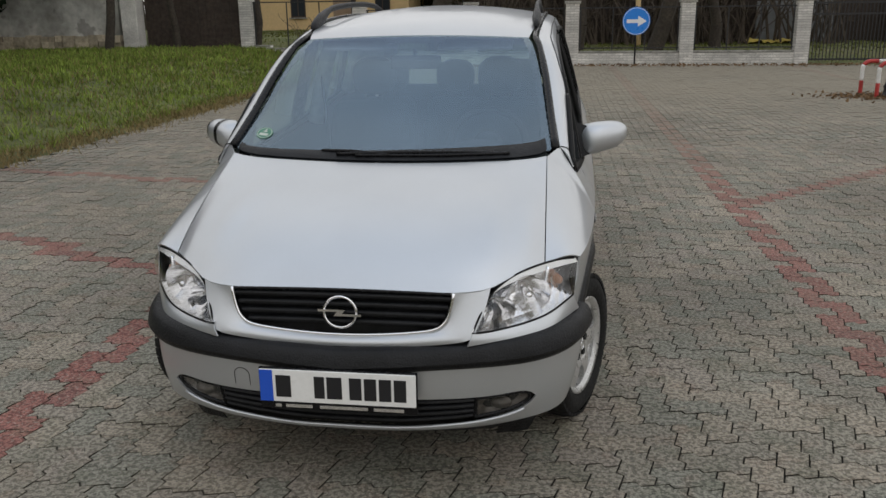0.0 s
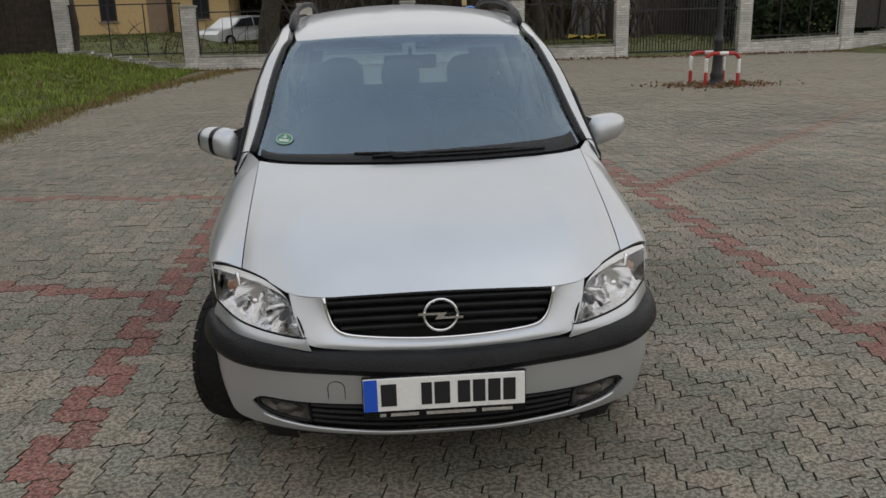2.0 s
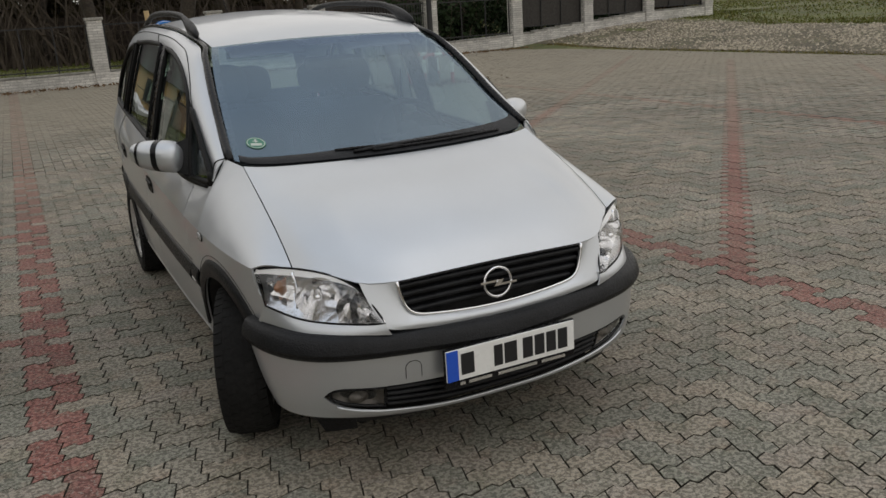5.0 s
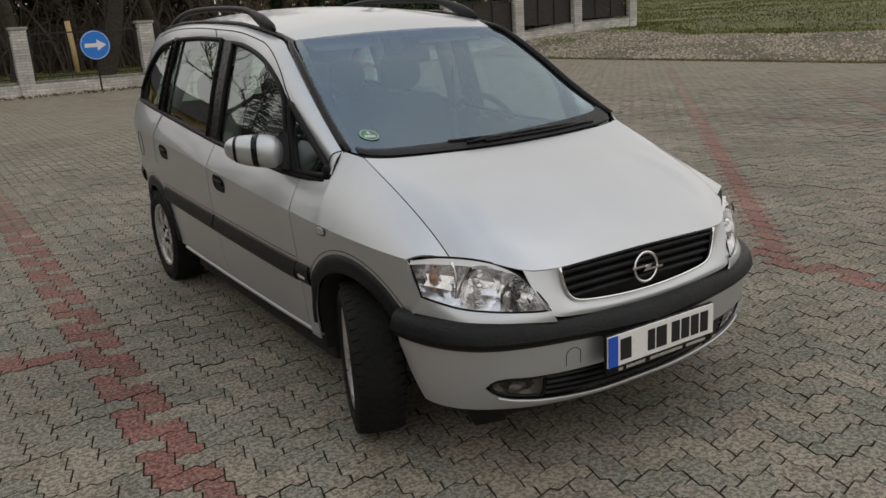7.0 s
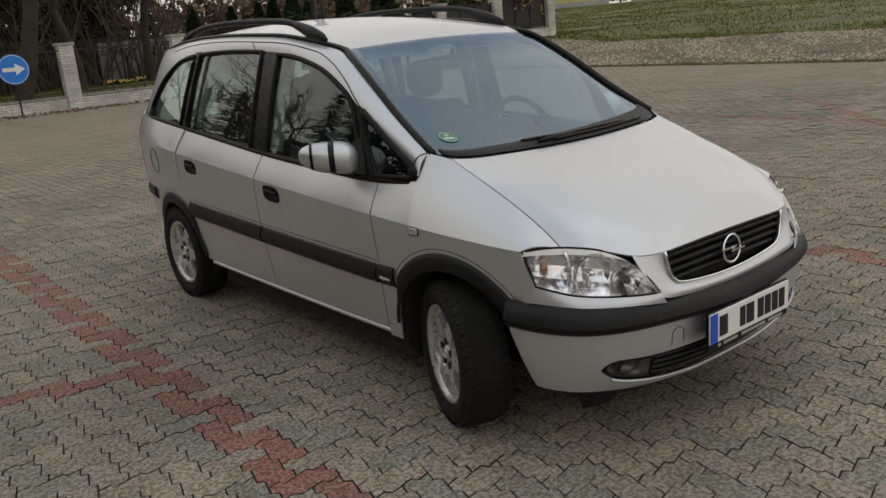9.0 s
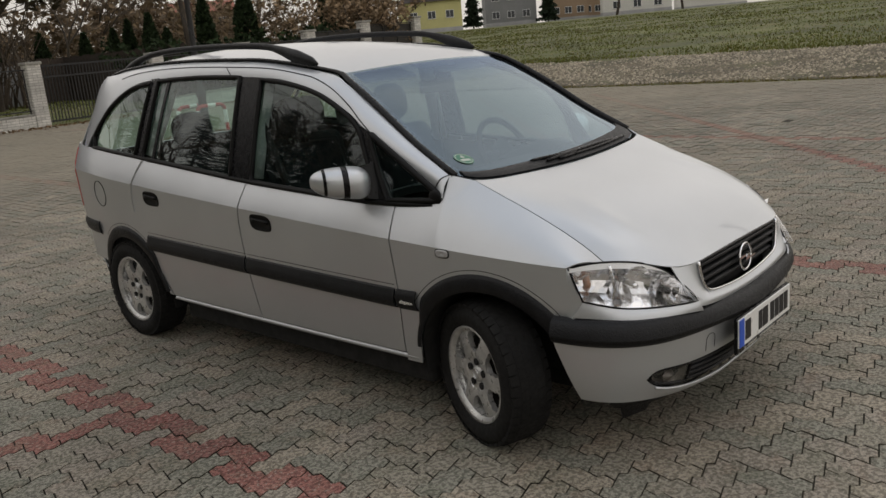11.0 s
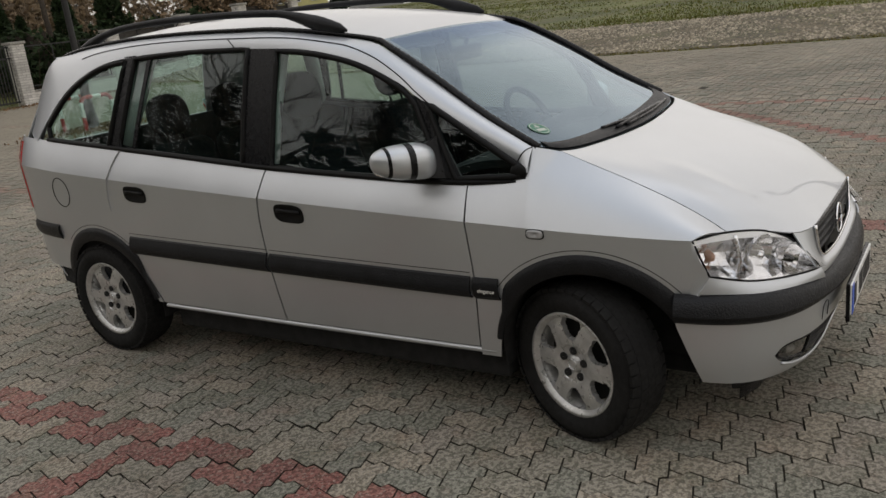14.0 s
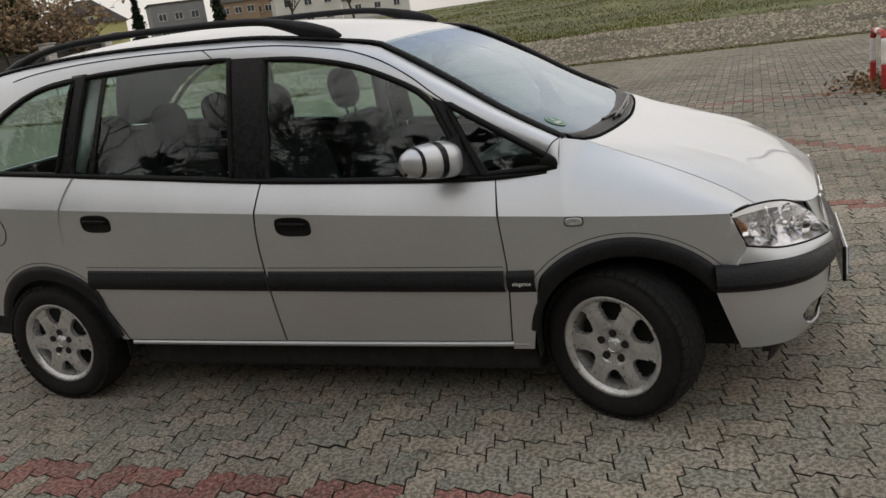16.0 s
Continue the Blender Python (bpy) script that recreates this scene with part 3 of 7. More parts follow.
# bonnet
bon_rear = along([(-0.646, 0.838, 1.041), (-0.60, 0.822, 1.034), (-0.5, 0.80, 1.027), (-0.25, 0.772, 1.02), (0, 0.758, 1.018), (0.25, 0.772, 1.02), (0.5, 0.80, 1.027), (0.60, 0.822, 1.034), (0.646, 0.838, 1.041)], 33)
front_half = [(0.2, 0.041, 0.728), (0.37, 0.047, 0.7245), (0.475, 0.082, 0.7285), (0.547, 0.146, 0.7505), (0.603, 0.199, 0.7705), (0.655, 0.262, 0.772)]
bon_front = along(flip(front_half, -1)[::-1] + [(0, 0.038, 0.731)] + front_half, 33)
hump = curve((0, 0.0), (0.12, 0.034), (0.3, 0.052), (0.55, 0.045), (0.8, 0.02), (1, 0.0))
rows = []
for j in range(30):
    v = j / 29
    row = []
    for i in range(33):
        u = abs(i / 16 - 1)
        p = bon_front[i].lerp(bon_rear[i], v)
        edge = 1 - 0.62 * u ** 6
        ridge = 0.012 * math.exp(-((u - 0.72 + 0.12 * v) / 0.05) ** 2) * math.sin(math.pi * min(v * 1.3, 1))
        row.append(p + Vector((0, -0.012 * math.sin(math.pi * v) * (1 - u * u), hump(v) * edge + ridge)))
    rows.append(row)
bonnet = panel("bonnet", rows, "paint", car)
bon_rows = rows

for s in (-1, 1):
    # front wing: flank with the wheel opening, then the shoulder up to the bonnet and the screen pillar
    rows = []
    for j in range(10):
        t = j / 9
        row = []
        for i in range(61):
            y = 0.345 + 0.79 * i / 60
            for k in range(3):
                z = arch(y, FA, FR, FZ, 0.275 if y > FA else 0.572) * (1 - t) + crease_z(y) * t
                y = 0.345 + (door_front(z) - 0.006 - 0.345) * i / 60
            row.append(on_side((y, z), s))
        rows.append(row)
    wing = panel("front_wing", rows, "paint", car)
    low = [on_side((0.345 + 0.535 * k / 20, crease_z(0.345 + 0.535 * k / 20)), s) for k in range(21)]
    seam = [r[0 if s < 0 else -1] + Vector((s * 0.004, 0, -0.001)) for r in bon_rows]
    # behind the bonnet it runs up to the screen pillar's seam and round the tip of the corner window
    foot, notch, tip = Vector((s * 0.697, 0.922, 1.066)), Vector((s * 0.737, 0.966, 1.022)), Vector((s * 0.757, 0.924, 0.985))
    cols = [(0.88 + 0.025 * k / 4, 1.0) for k in range(1, 5)] + [(0.905 + 0.012 * k / 6, 1.0 - 0.36 * k / 6) for k in range(1, 7)] + [(0.917 + 0.224 * k / 14, 0.64 - 0.02 * k / 14) for k in range(1, 15)]

    def shoulder(y, top, tau):
        """The wing's skin over the crease: an arc to the bonnet that turns into the door's side."""
        foot_ = on_side((y, crease_z(y)), s)
        a = foot_.lerp(top, tau) + Vector((s * 0.7, 0, 0.7)) * (0.022 * math.sin(math.pi * tau))
        zb = min(belt_z(y) - 0.003, foot_.z + 0.62 * (top.z - foot_.z))
        if tau <= 0.62:
            b = on_side((y + 0.012 * tau / 0.62, foot_.z + (zb - foot_.z) * tau / 0.62), s)
        else:
            q = (tau - 0.62) / 0.38
            p0 = on_side((y + 0.012, zb), s)
            p1 = p0 + (p0 - on_side((y + 0.012, zb - 0.02), s)) * 1.6
            b = p0 * (1 - q) ** 2 + p1 * 2 * q * (1 - q) + top * q * q
        return a.lerp(b, step((y - 0.58) / 0.56))
    rims = along(seam, 30)
    plan_cols = [(0.345 + 0.535 * k / 29, rims[k], 1.0) for k in range(30)]
    plan_cols += [(y, seam[-1].lerp(foot, min(max((y - 0.88) / 0.025, 0), 1)) + Vector((0, max(y - 0.905, 0), 0)), tm) for y, tm in cols]
    rows = [[shoulder(y, top, tm * j / 11) for y, top, tm in plan_cols] for j in range(12)]
    out_ = Vector((s * 0.75, 0, 0.65))
    near = [tip.lerp(foot, k / 8) + out_ * (0.007 * math.sin(math.pi * k / 8)) for k in range(9)]
    joint = [notch.lerp(foot, k / 8) + out_ * (0.016 * math.sin(math.pi * k / 8)) for k in range(9)]
    panel("wing_tip", between(near, joint, 9, 6), "paint", wing)
    tube("pillar_seam", [p + out_ * 0.001 for p in joint], 0.0024, "seal", wing, "thin dark seam at the pillar's foot", n=5)
    panel("wing_shoulder", rows, "paint", wing)
    mk = lathe([(0, 0.0), (0.008, 0.012), (0.006, 0.02), (0, 0.022)], 28)

    def squared(v, grow=1.0):
        """A round outline drawn out to a rectangle with rounded corners on the wing."""
        r = math.hypot(v[1], v[2]) or 1.0
        a, b = (math.copysign(abs(c / r) ** 0.55, c) * r * grow for c in (v[1], v[2]))
        return on_side((0.869, 0.787), s) + Vector((s * v[0], a * 1.45, b * 0.72))
    lamp = obj("side_repeater", [squared(v) for v in mk[0]], mk[1], "repeater", wing, "clear indicator lens with rounded corners", True)
    rim = [(0.001, 0.022 * math.cos(2 * math.pi * k / 36), 0.022 * math.sin(2 * math.pi * k / 36)) for k in range(36)]
    tube("repeater_rim", [squared(v, 1.06) for v in rim], 0.002, "seal", lamp, "", True, 5)

    # doors
    for name, left, right in (
        ("front_door", [(1.162, 0.312), (1.139, 0.589), (1.147, 0.788), (1.158, 0.948)], [(2.152, 0.312), (2.169, 0.592), (2.169, 0.818), (2.135, 1.004)]),
        ("rear_door", [(2.160, 0.312), (2.177, 0.592), (2.177, 0.818), (2.143, 1.004)], [(2.99, 0.312), (3.07, 0.48), (3.19, 0.68), (3.195, 0.87), (3.135, 1.086)]),
    ):
        yl, yr = curve(*[(z, y) for y, z in left]), curve(*[(z, y) for y, z in right])
        under, over = door_grid(yl, yr, 0.312, s)
        door = panel(name, under, "paint", car, more=[over])
        front = name == "front_door"
        hy, hz = (1.997, 0.822) if front else (2.983, 0.878)
        bezel = [[on_side((hy + r * 0.082 * math.copysign(abs(math.cos(w)) ** 0.6, math.cos(w)), hz + r * 0.04 * math.copysign(abs(math.sin(w)) ** 0.6, math.sin(w)) + r * 0.006 * math.cos(w)), s, o) for w in [2 * math.pi * k / 32 for k in range(33)]] for r, o in ((0.01, 0.0015), (0.86, 0.0015), (0.94, 0.004), (1.0, 0.001))]
        handle = panel("door_handle", bezel, "seal", door, "black flush pull handle", 0.0)
        tube("grip", [on_side((hy + d, hz + 0.010 + d * 0.07), s, 0.002) for d in (-0.062, -0.04, 0, 0.04, 0.062)], 0.009, "seal", handle)
        # side moulding
        y0, y1 = (1.152, 2.158) if front else (2.176, 3.105)
        def mould(y):
            return 0.518 + 0.024 * (y - 1.0), 0.606 + 0.0265 * (y - 1.0)
        runs = [y0 + (y1 - y0) * k / 24 for k in range(25)]
        facets = [[[on_side((y, mould(y)[0] * (1 - t) + mould(y)[1] * t), s, o) for y in runs] for t, o in prof] for prof in (((0.0, 0.0), (0.05, 0.012), (0.22, 0.019), (0.36, 0.0235)), ((0.36, 0.0235), (0.42, 0.0238), (0.68, 0.0155), (0.92, 0.0065)), ((0.92, 0.0065), (1.0, -0.001)))]
        panel("side_moulding", facets[0], "plastic", door, more=facets[1:])
        # the skin's fold is not modelled; a dark line gives its shade
        tube("press_line", [on_side((y, mould(y)[1] + 0.014), s, -0.0004) for y in runs], 0.0018, "seal", door, "fine dark line drawn as the shade of a fold over the moulding", n=5)

    # black mouldings round the wheel openings
    for name, mid, r, zc, a0, a1, wide in (("front_arch_moulding", FA, FR, FZ, 24, 170, 0.058), ("rear_arch_moulding", RA, RR, RZ, 8, 158, 0.056)):
        rows = []
        for v in range(9):
            t = v / 8
            row = []
            for k in range(49):
                w = radians(a0 + (a1 - a0) * k / 48)
                deg = math.degrees(w)
                slim = min(max((deg - 138) / 14, 0), 1) if mid == FA else min(max((42 - deg) / 14, 0), 1)
                rr = r - 0.012 + ((wide - 0.042 * slim) + 0.012) * t
                row.append(on_side((mid - rr * math.cos(w), zc + rr * math.sin(w)), s, 0.016 * math.sin(math.pi * min(0.12 + t * 0.88, 1.0)) ** 0.6))
            rows.append(row)
        moulding = panel(name, rows, "plastic", car)
        fold = [on_side((mid - (r + wide + 0.015) * math.cos(w), zc + (r + wide + 0.015) * math.sin(w)), s, -0.0004) for w in [radians((34 if mid == FA else 44) + (110 if mid == FA else 86) * k / 30) for k in range(31)]]
        # dark line for the shade of the fold round the opening
        tube("press_line", fold, 0.0018, "seal", moulding, "fine dark line drawn as the shade of a fold round the wheel opening", n=5)
        liner = []
        for v in range(6):
            d = 0.015 + 0.3 * v / 5
            liner.append([Vector((s * (side_x(mid - r * math.cos(w), max(zc + r * math.sin(w), 0.28)) - d), mid - r * math.cos(w), zc + r * math.sin(w))) for w in [radians(-10 + 200 * k / 32) for k in range(33)]])
        panel("wheel_housing", liner, "dark", car, thick=0.004)
    # ends of the moulding at the front wing and the quarter
    rows = [[on_side((y, 0.518 + 0.088 * v / 6 + 0.002), s, 0.002 + 0.016 * math.sin(math.pi * v / 6) ** 0.5) for y in (1.035, 1.06, 1.1, 1.141)] for v in range(7)]
    panel("badge_block", rows, "plastic", car)
    # sill
    rows = [[on_side((y, 0.280 + 0.026 * v / 6), s, -0.008 + 0.01 * math.sin(math.pi * v / 6) - 0.02 * (v == 0)) for y in [1.092 + (2.985 - 1.092) * k / 20 for k in range(21)]] for v in range(7)]
    sill = panel("sill", rows, "paint", car)
    # a black sheet stands in for the shade below the sill
    panel("sill_underside", [[on_side((y, 0.19 + 0.095 * v), s, -0.04 - 0.14 * (1 - v)) for y in [1.07 + 1.91 * k / 6 for k in range(7)]] for v in (0, 0.5, 1)], "dark", sill, "black sheet standing for the shade under the sill", 0.004)
    # quarter panel behind the rear door
    ys = [2.996 + (4.12 - 2.996) * i / 60 for i in range(61)]
    def fore_edge(z):
        return 3.2 - 0.12 * abs((z - 0.8) / 0.3) ** 2 if z > 0.5 else 3.0 + (z - 0.31) * 0.6
    grids = []
    for top, m in ((False, 16), (True, 9)):
        rows = []
        for j in range(m):
            t = j / (m - 1)
            row = []
            for y in ys:
                for k in range(3):
                    lo = arch(y, RA, RR, RZ, 0.31 if y < RA else 0.42)
                    z = crease_z(y) * (1 - t) + (belt_z(y) - 0.002) * t if top else lo * (1 - t) + crease_z(y) * t
                    y = max(y, fore_edge(z))
                row.append(on_side((y, z), s))
            rows.append(row)
        grids.append(rows)
    quarter = panel("quarter_panel", grids[0], "paint", car, more=grids[1:])
    ring = tube("fuel_flap_gap", [on_side((3.615 + 0.077 * math.cos(w), 0.868 + 0.077 * math.sin(w)), s, 0.0005) for w in [2 * math.pi * k / 28 for k in range(28)]], 0.0025, "seal", quarter, "round fuel flap outline", True, 6)
    rows = [[on_side((y, 0.60 + 0.082 * v / 6), s, 0.002 + 0.014 * math.sin(math.pi * v / 6) ** 0.5) for y in [3.74 + 0.38 * k / 8 for k in range(9)]] for v in range(7)]
    panel("rear_bumper_strip", rows, "plastic", car)

    # side frame above the windows: screen pillar, cant rail and rear pillar
    lo = [notch] + [on_side(p, s) for p in door_line[1:]]
    hi = flip([(0.698, 0.926, 1.066), (0.672, 1.131, 1.176), (0.64, 1.347, 1.31), (0.607, 1.572, 1.438), (0.585, 1.70, 1.482), (0.597, 2.1, 1.546), (0.604, 2.4, 1.566), (0.606, 2.8, 1.58), (0.602, 3.2, 1.578), (0.592, 3.6, 1.55), (0.585, 3.86, 1.49), (0.64, 4.06, 1.16)], s)
    rows = between(lo, hi, 70, 9, 0.016, (s * 0.75, 0, 0.65))
    frame_panel = panel("side_frame", rows, "paint", car)
    tube("door_seam", [p + Vector((s * 0.0005, 0, 0.0005)) for p in along([rows[0][9], rows[1][11], rows[2][13], rows[3][16]] + rows[4][19:56:2], 60)], 0.0026, "seal", frame_panel, "thin dark seam over the doors", n=5)
    tube("door_seam", [r[33] + Vector((s * 0.0005, 0, 0)) for r in rows[:5]], 0.0024, "seal", frame_panel, "", n=5)
    # dark gutter strip between the side frame and the screen or roof
    gl = flip([(0.680, 0.912, 1.060), (0.655, 1.131, 1.18), (0.627, 1.347, 1.318), (0.592, 1.556, 1.440), (0.566, 1.68, 1.487), (0.588, 2.1, 1.556), (0.594, 2.4, 1.576), (0.595, 2.8, 1.589), (0.591, 3.2, 1.587), (0.58, 3.6, 1.56), (0.57, 3.84, 1.505)], s)
    tube("gutter_strip", along(gl, 60), lambda t: 0.017 - 0.008 * min(max((t - 0.2) / 0.12, 0), 1), "gloss_black", frame_panel, "black strip beside the screen and roof", n=8, flat=1.0)

    # window panes on the side, with black pillars and seals
    panes = {
        "corner_window": ([(0.955, 0.972), (1.205, 0.963)], [(0.955, 1.004), (1.337, 1.238)]),
        "front_door_window": ([(1.245, 0.958), (1.8, 0.984), (2.105, 1.006)], [(1.385, 1.232), (1.46, 1.296), (1.67, 1.394), (1.9, 1.45), (2.10, 1.474)]),
        "rear_door_window": ([(2.275, 1.018), (2.7, 1.055), (3.10, 1.088)], [(2.268, 1.492), (2.65, 1.504), (3.0, 1.497)]),
        "quarter_window": ([(3.185, 1.098), (3.4, 1.114), (3.69, 1.136)], [(3.075, 1.49), (3.3, 1.458), (3.53, 1.352), (3.715, 1.2)]),
    }
    for name, (a, b) in panes.items():
        rows = ruled(a, b, s, 20, 10, -0.006)
        w = panel(name, rows, "side_glass", car, "tinted side window", 0.0)
        w.visible_shadow = False
        n = len(rows[0])
        edge = rows[0] + [r[-1] for r in rows[1:]] + rows[-1][::-1][1:] + [r[0] for r in rows[::-1][1:-1]]
        if name == "corner_window":
            ball = lathe([(-0.02, 0.0), (-0.016, 0.014), (-0.006, 0.024), (0.004, 0.026), (0.010, 0.02), (0.0135, 0.01), (0.0145, 0.0)], 20)
            obj("seal_corner", [on_side((0.958, 0.988), s) + Vector((s * v[0], v[1] * 1.22, v[2] * 1.12)) for v in ball[0]], ball[1], "seal", w, "rounded black rubber corner", True)
        tube("window_seal", [p + Vector((s * 0.006, 0, 0)) for p in edge], 0.0135 if name == "corner_window" else 0.0125, "seal", w, "", True, 6)
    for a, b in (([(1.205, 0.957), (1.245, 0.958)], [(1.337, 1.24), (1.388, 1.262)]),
                 ([(2.105, 1.004), (2.275, 1.016)], [(2.10, 1.497), (2.268, 1.508)]),
                 ([(3.10, 1.086), (3.185, 1.096)], [(2.995, 1.514), (3.08, 1.512)])):
        panel("window_pillar", ruled(a, b, s, 6, 10, 0.0, False), "gloss_black", car)
    panel("window_divider", ruled([(2.985, 1.079), (3.01, 1.08)], [(2.885, 1.5), (2.91, 1.5)], s, 3, 8, 0.001, False), "gloss_black", car)
    tube("belt_seal", [on_side((y, belt_z(y) + 0.004), s, 0.003) for y in [0.965 + (3.72 - 0.965) * k / 50 for k in range(51)]], lambda t: 0.011 * min(1.0, 0.45 + t * 9), "seal", car, "black rubber strip along the window line")

    # roof rail
    rail = [(0.569, 1.79, 1.526), (0.567, 1.87, 1.548), (0.566, 1.96, 1.572), (0.563, 2.07, 1.605), (0.56, 2.2, 1.628), (0.556, 2.5, 1.645), (0.552, 2.9, 1.654), (0.549, 3.2, 1.646), (0.548, 3.36, 1.626), (0.55, 3.46, 1.598), (0.552, 3.57, 1.565)]
    tube("roof_rail", along(flip(rail, s), 44), lambda t: min(0.006 + t * 0.75, 0.0165 + 0.017 * max(0, 1 - abs(t - 0.085) / 0.10) + 0.010 * max(0, 1 - abs(t - 0.95) / 0.08)), "plastic", car, "black roof rail", n=10, flat=0.75)

    # door mirror: the shell leans outwards and back
    mm = Matrix.Translation((s * 0.887, 1.362, 1.05)) @ Matrix.Rotation(s * radians(34), 4, "Z")

    def shell(x, y, z, grow=0.0):
        y2 = y if y < 0 else y * 0.5
        o = x * s
        k = 1.0 - (0.16 if z > 0 else 0.36) * o
        rise_ = 0.012 * o
        return mm @ Vector(((0.126 + grow) * math.copysign(abs(x) ** 0.7, x), (0.078 + grow) * y2 * (1 - 0.22 * o), (0.066 + grow) * math.copysign(abs(z) ** 0.72, z) * k + rise_))
    bm = bmesh.new()
    bmesh.ops.create_uvsphere(bm, u_segments=28, v_segments=18, radius=1.0)
    for v in bm.verts:
        v.co = shell(*v.co)
    mirror = part("door_mirror", bm, "paint", car, "silver mirror shell with two black stripes" if s < 0 else "silver door mirror shell", True)
    bm = bmesh.new()
    bmesh.ops.create_circle(bm, cap_ends=True, radius=1.0, segments=28)
    for v in bm.verts:
        x, y, z = v.co
        v.co = mm @ Vector((0.11 * math.copysign(abs(x) ** 0.72, x), 0.041, 0.058 * math.copysign(abs(y) ** 0.8, y)))
    part("mirror_glass", bm, "chrome", mirror)
    arm = between([(s * 0.775, 1.23, 0.972), (s * 0.805, 1.258, 0.972), (s * 0.838, 1.288, 0.982)], [(s * 0.735, 1.275, 1.135), (s * 0.775, 1.285, 1.118), (s * 0.815, 1.30, 1.102)], 6, 5)
    panel("mirror_arm", arm, "plastic", mirror, "", 0.05)
    base = ruled([(1.175, 0.965), (1.275, 0.97)], [(1.285, 1.145), (1.315, 1.16)], s, 5, 6, 0.004, False)
    panel("mirror_base", base, "plastic", mirror, "", 0.012)
    if s < 0:
        for q in (-0.42, 0.06):
            rows = []
            for dx in (-0.055, 0.0, 0.055):
                rad = math.sqrt(max(1 - (q + dx) ** 2, 0.01))
                rows.append([shell(q + dx, rad * math.cos(w), rad * math.sin(w), 0.0015) for w in [2 * math.pi * i / 36 for i in range(37)]])
            panel("mirror_stripe", rows, "gloss_black", mirror, "black stripe round the mirror", 0.0)

# roof
pa = along(flip(roof_edge, -1), 40)
pb = along(flip(roof_edge, 1), 40)
crown = curve((1.65, 0.016), (1.9, 0.04), (2.3, 0.052), (2.8, 0.056), (3.3, 0.052), (3.85, 0.04))
rows = [[p.lerp(q, (i + 0.0) / 18) + Vector((0, -0.035 * (1 - (i / 9 - 1) ** 2) * max(0, 1 - (p.y - 1.65) / 0.3), crown(p.y) * (1 - (i / 9 - 1) ** 2))) for i in range(19)] for p, q in zip(pa, pb)]
roof = panel("roof", rows, "paint", car)
tube("aerial", [(0.0, 3.55, 1.62), (0.0, 3.66, 1.74), (0.0, 3.80, 1.92)], lambda t: 0.004 - 0.0025 * t, "gloss_black", car, "thin black roof aerial", n=6)

# windscreen with its black border band
top_edge = [p + Vector((0, 0.0, -0.004)) for p in rows[0]]
base_edge = along([(-0.664, 0.905, 1.058), (-0.62, 0.852, 1.042), (-0.5, 0.812, 1.032), (-0.25, 0.785, 1.024), (0, 0.772, 1.022), (0.25, 0.785, 1.024), (0.5, 0.812, 1.032), (0.62, 0.852, 1.042), (0.664, 0.905, 1.058)], 19)
le, re = along(flip(screen_edge, -1), 24), along(flip(screen_edge, 1), 24)
grid = []
for j in range(24):
    v = j / 23
    row = []
    for i in range(19):
        u = i / 18
        c = base_edge[i].lerp(top_edge[i], v) + le[j].lerp(re[j], u) - (base_edge[0].lerp(base_edge[-1], u)).lerp(top_edge[0].lerp(top_edge[-1], u), v)
        row.append(c)
    grid.append(row)
screen = panel("windscreen", grid, "screen_glass", car, "slightly tinted curved windscreen", 0.0)
screen.visible_shadow = False


def on_screen(u, v, out=0.0):
    a, b = min(int(u * 18), 17), min(int(v * 23), 22)
    fu, fv = u * 18 - a, v * 23 - b
    p = (grid[b][a] * (1 - fu) + grid[b][a + 1] * fu) * (1 - fv) + (grid[b + 1][a] * (1 - fu) + grid[b + 1][a + 1] * fu) * fv
    n = (grid[b][a + 1] - grid[b][a]).cross(grid[b + 1][a] - grid[b][a]).normalized()
    return p + n * out


border = [[on_screen(u, v, -0.004) for u in [k / 30 for k in range(31)]] for v in (0.0, 0.025, 0.05, 0.075)]
panel("screen_band", border, "dash", screen, "dark printed band along the screen's foot", 0.0)
for u0, u1 in ((0.0, 0.028), (0.972, 1.0)):
    panel("screen_band", [[on_screen(u0 + (u1 - u0) * k / 3, v, -0.004) for k in range(4)] for v in [j / 24 for j in range(25)]], "gloss_black", screen, "", 0.0)
panel("screen_band", [[on_screen(u, v, -0.004) for u in [k / 30 for k in range(31)]] for v in (0.978, 0.989, 1.0)], "gloss_black", screen, "", 0.0)
patch = [[on_screen(0.5 + (u - 0.5) * (0.30 - 0.06 * (1 - v)), 0.915 + 0.065 * v, -0.004) for u in [k / 12 for k in range(13)]] for v in (0, 0.25, 0.5, 0.75, 1)]
panel("mirror_patch", patch, "gloss_black", screen, "dark printed patch above the mirror", 0.0)
shade_mat = sun_tint("screen_sun_band", (0.78, 0.82, 0.9), 1.38, 1.47)
sun_band = panel("sun_band", [[on_screen(u, v, 0.002) for u in [0.03 + 0.94 * k / 30 for k in range(31)]] for v in (0.74, 0.82, 0.9, 0.978)], shade_mat, screen, "blue tinted sun band", 0.0)
sun_band.visible_shadow = False
cowl = [[on_screen(u, (0.002 + 0.06 * k / 4) * (0.75 + 0.9 * u), 0.004 + 0.003 * math.sin(math.pi * k / 4)) for u in [0.02 + 0.96 * q / 30 for q in range(31)]] for k in range(5)]
panel("cowl", cowl, "plastic", car, "black plastic cowl under the windscreen", 0.003)
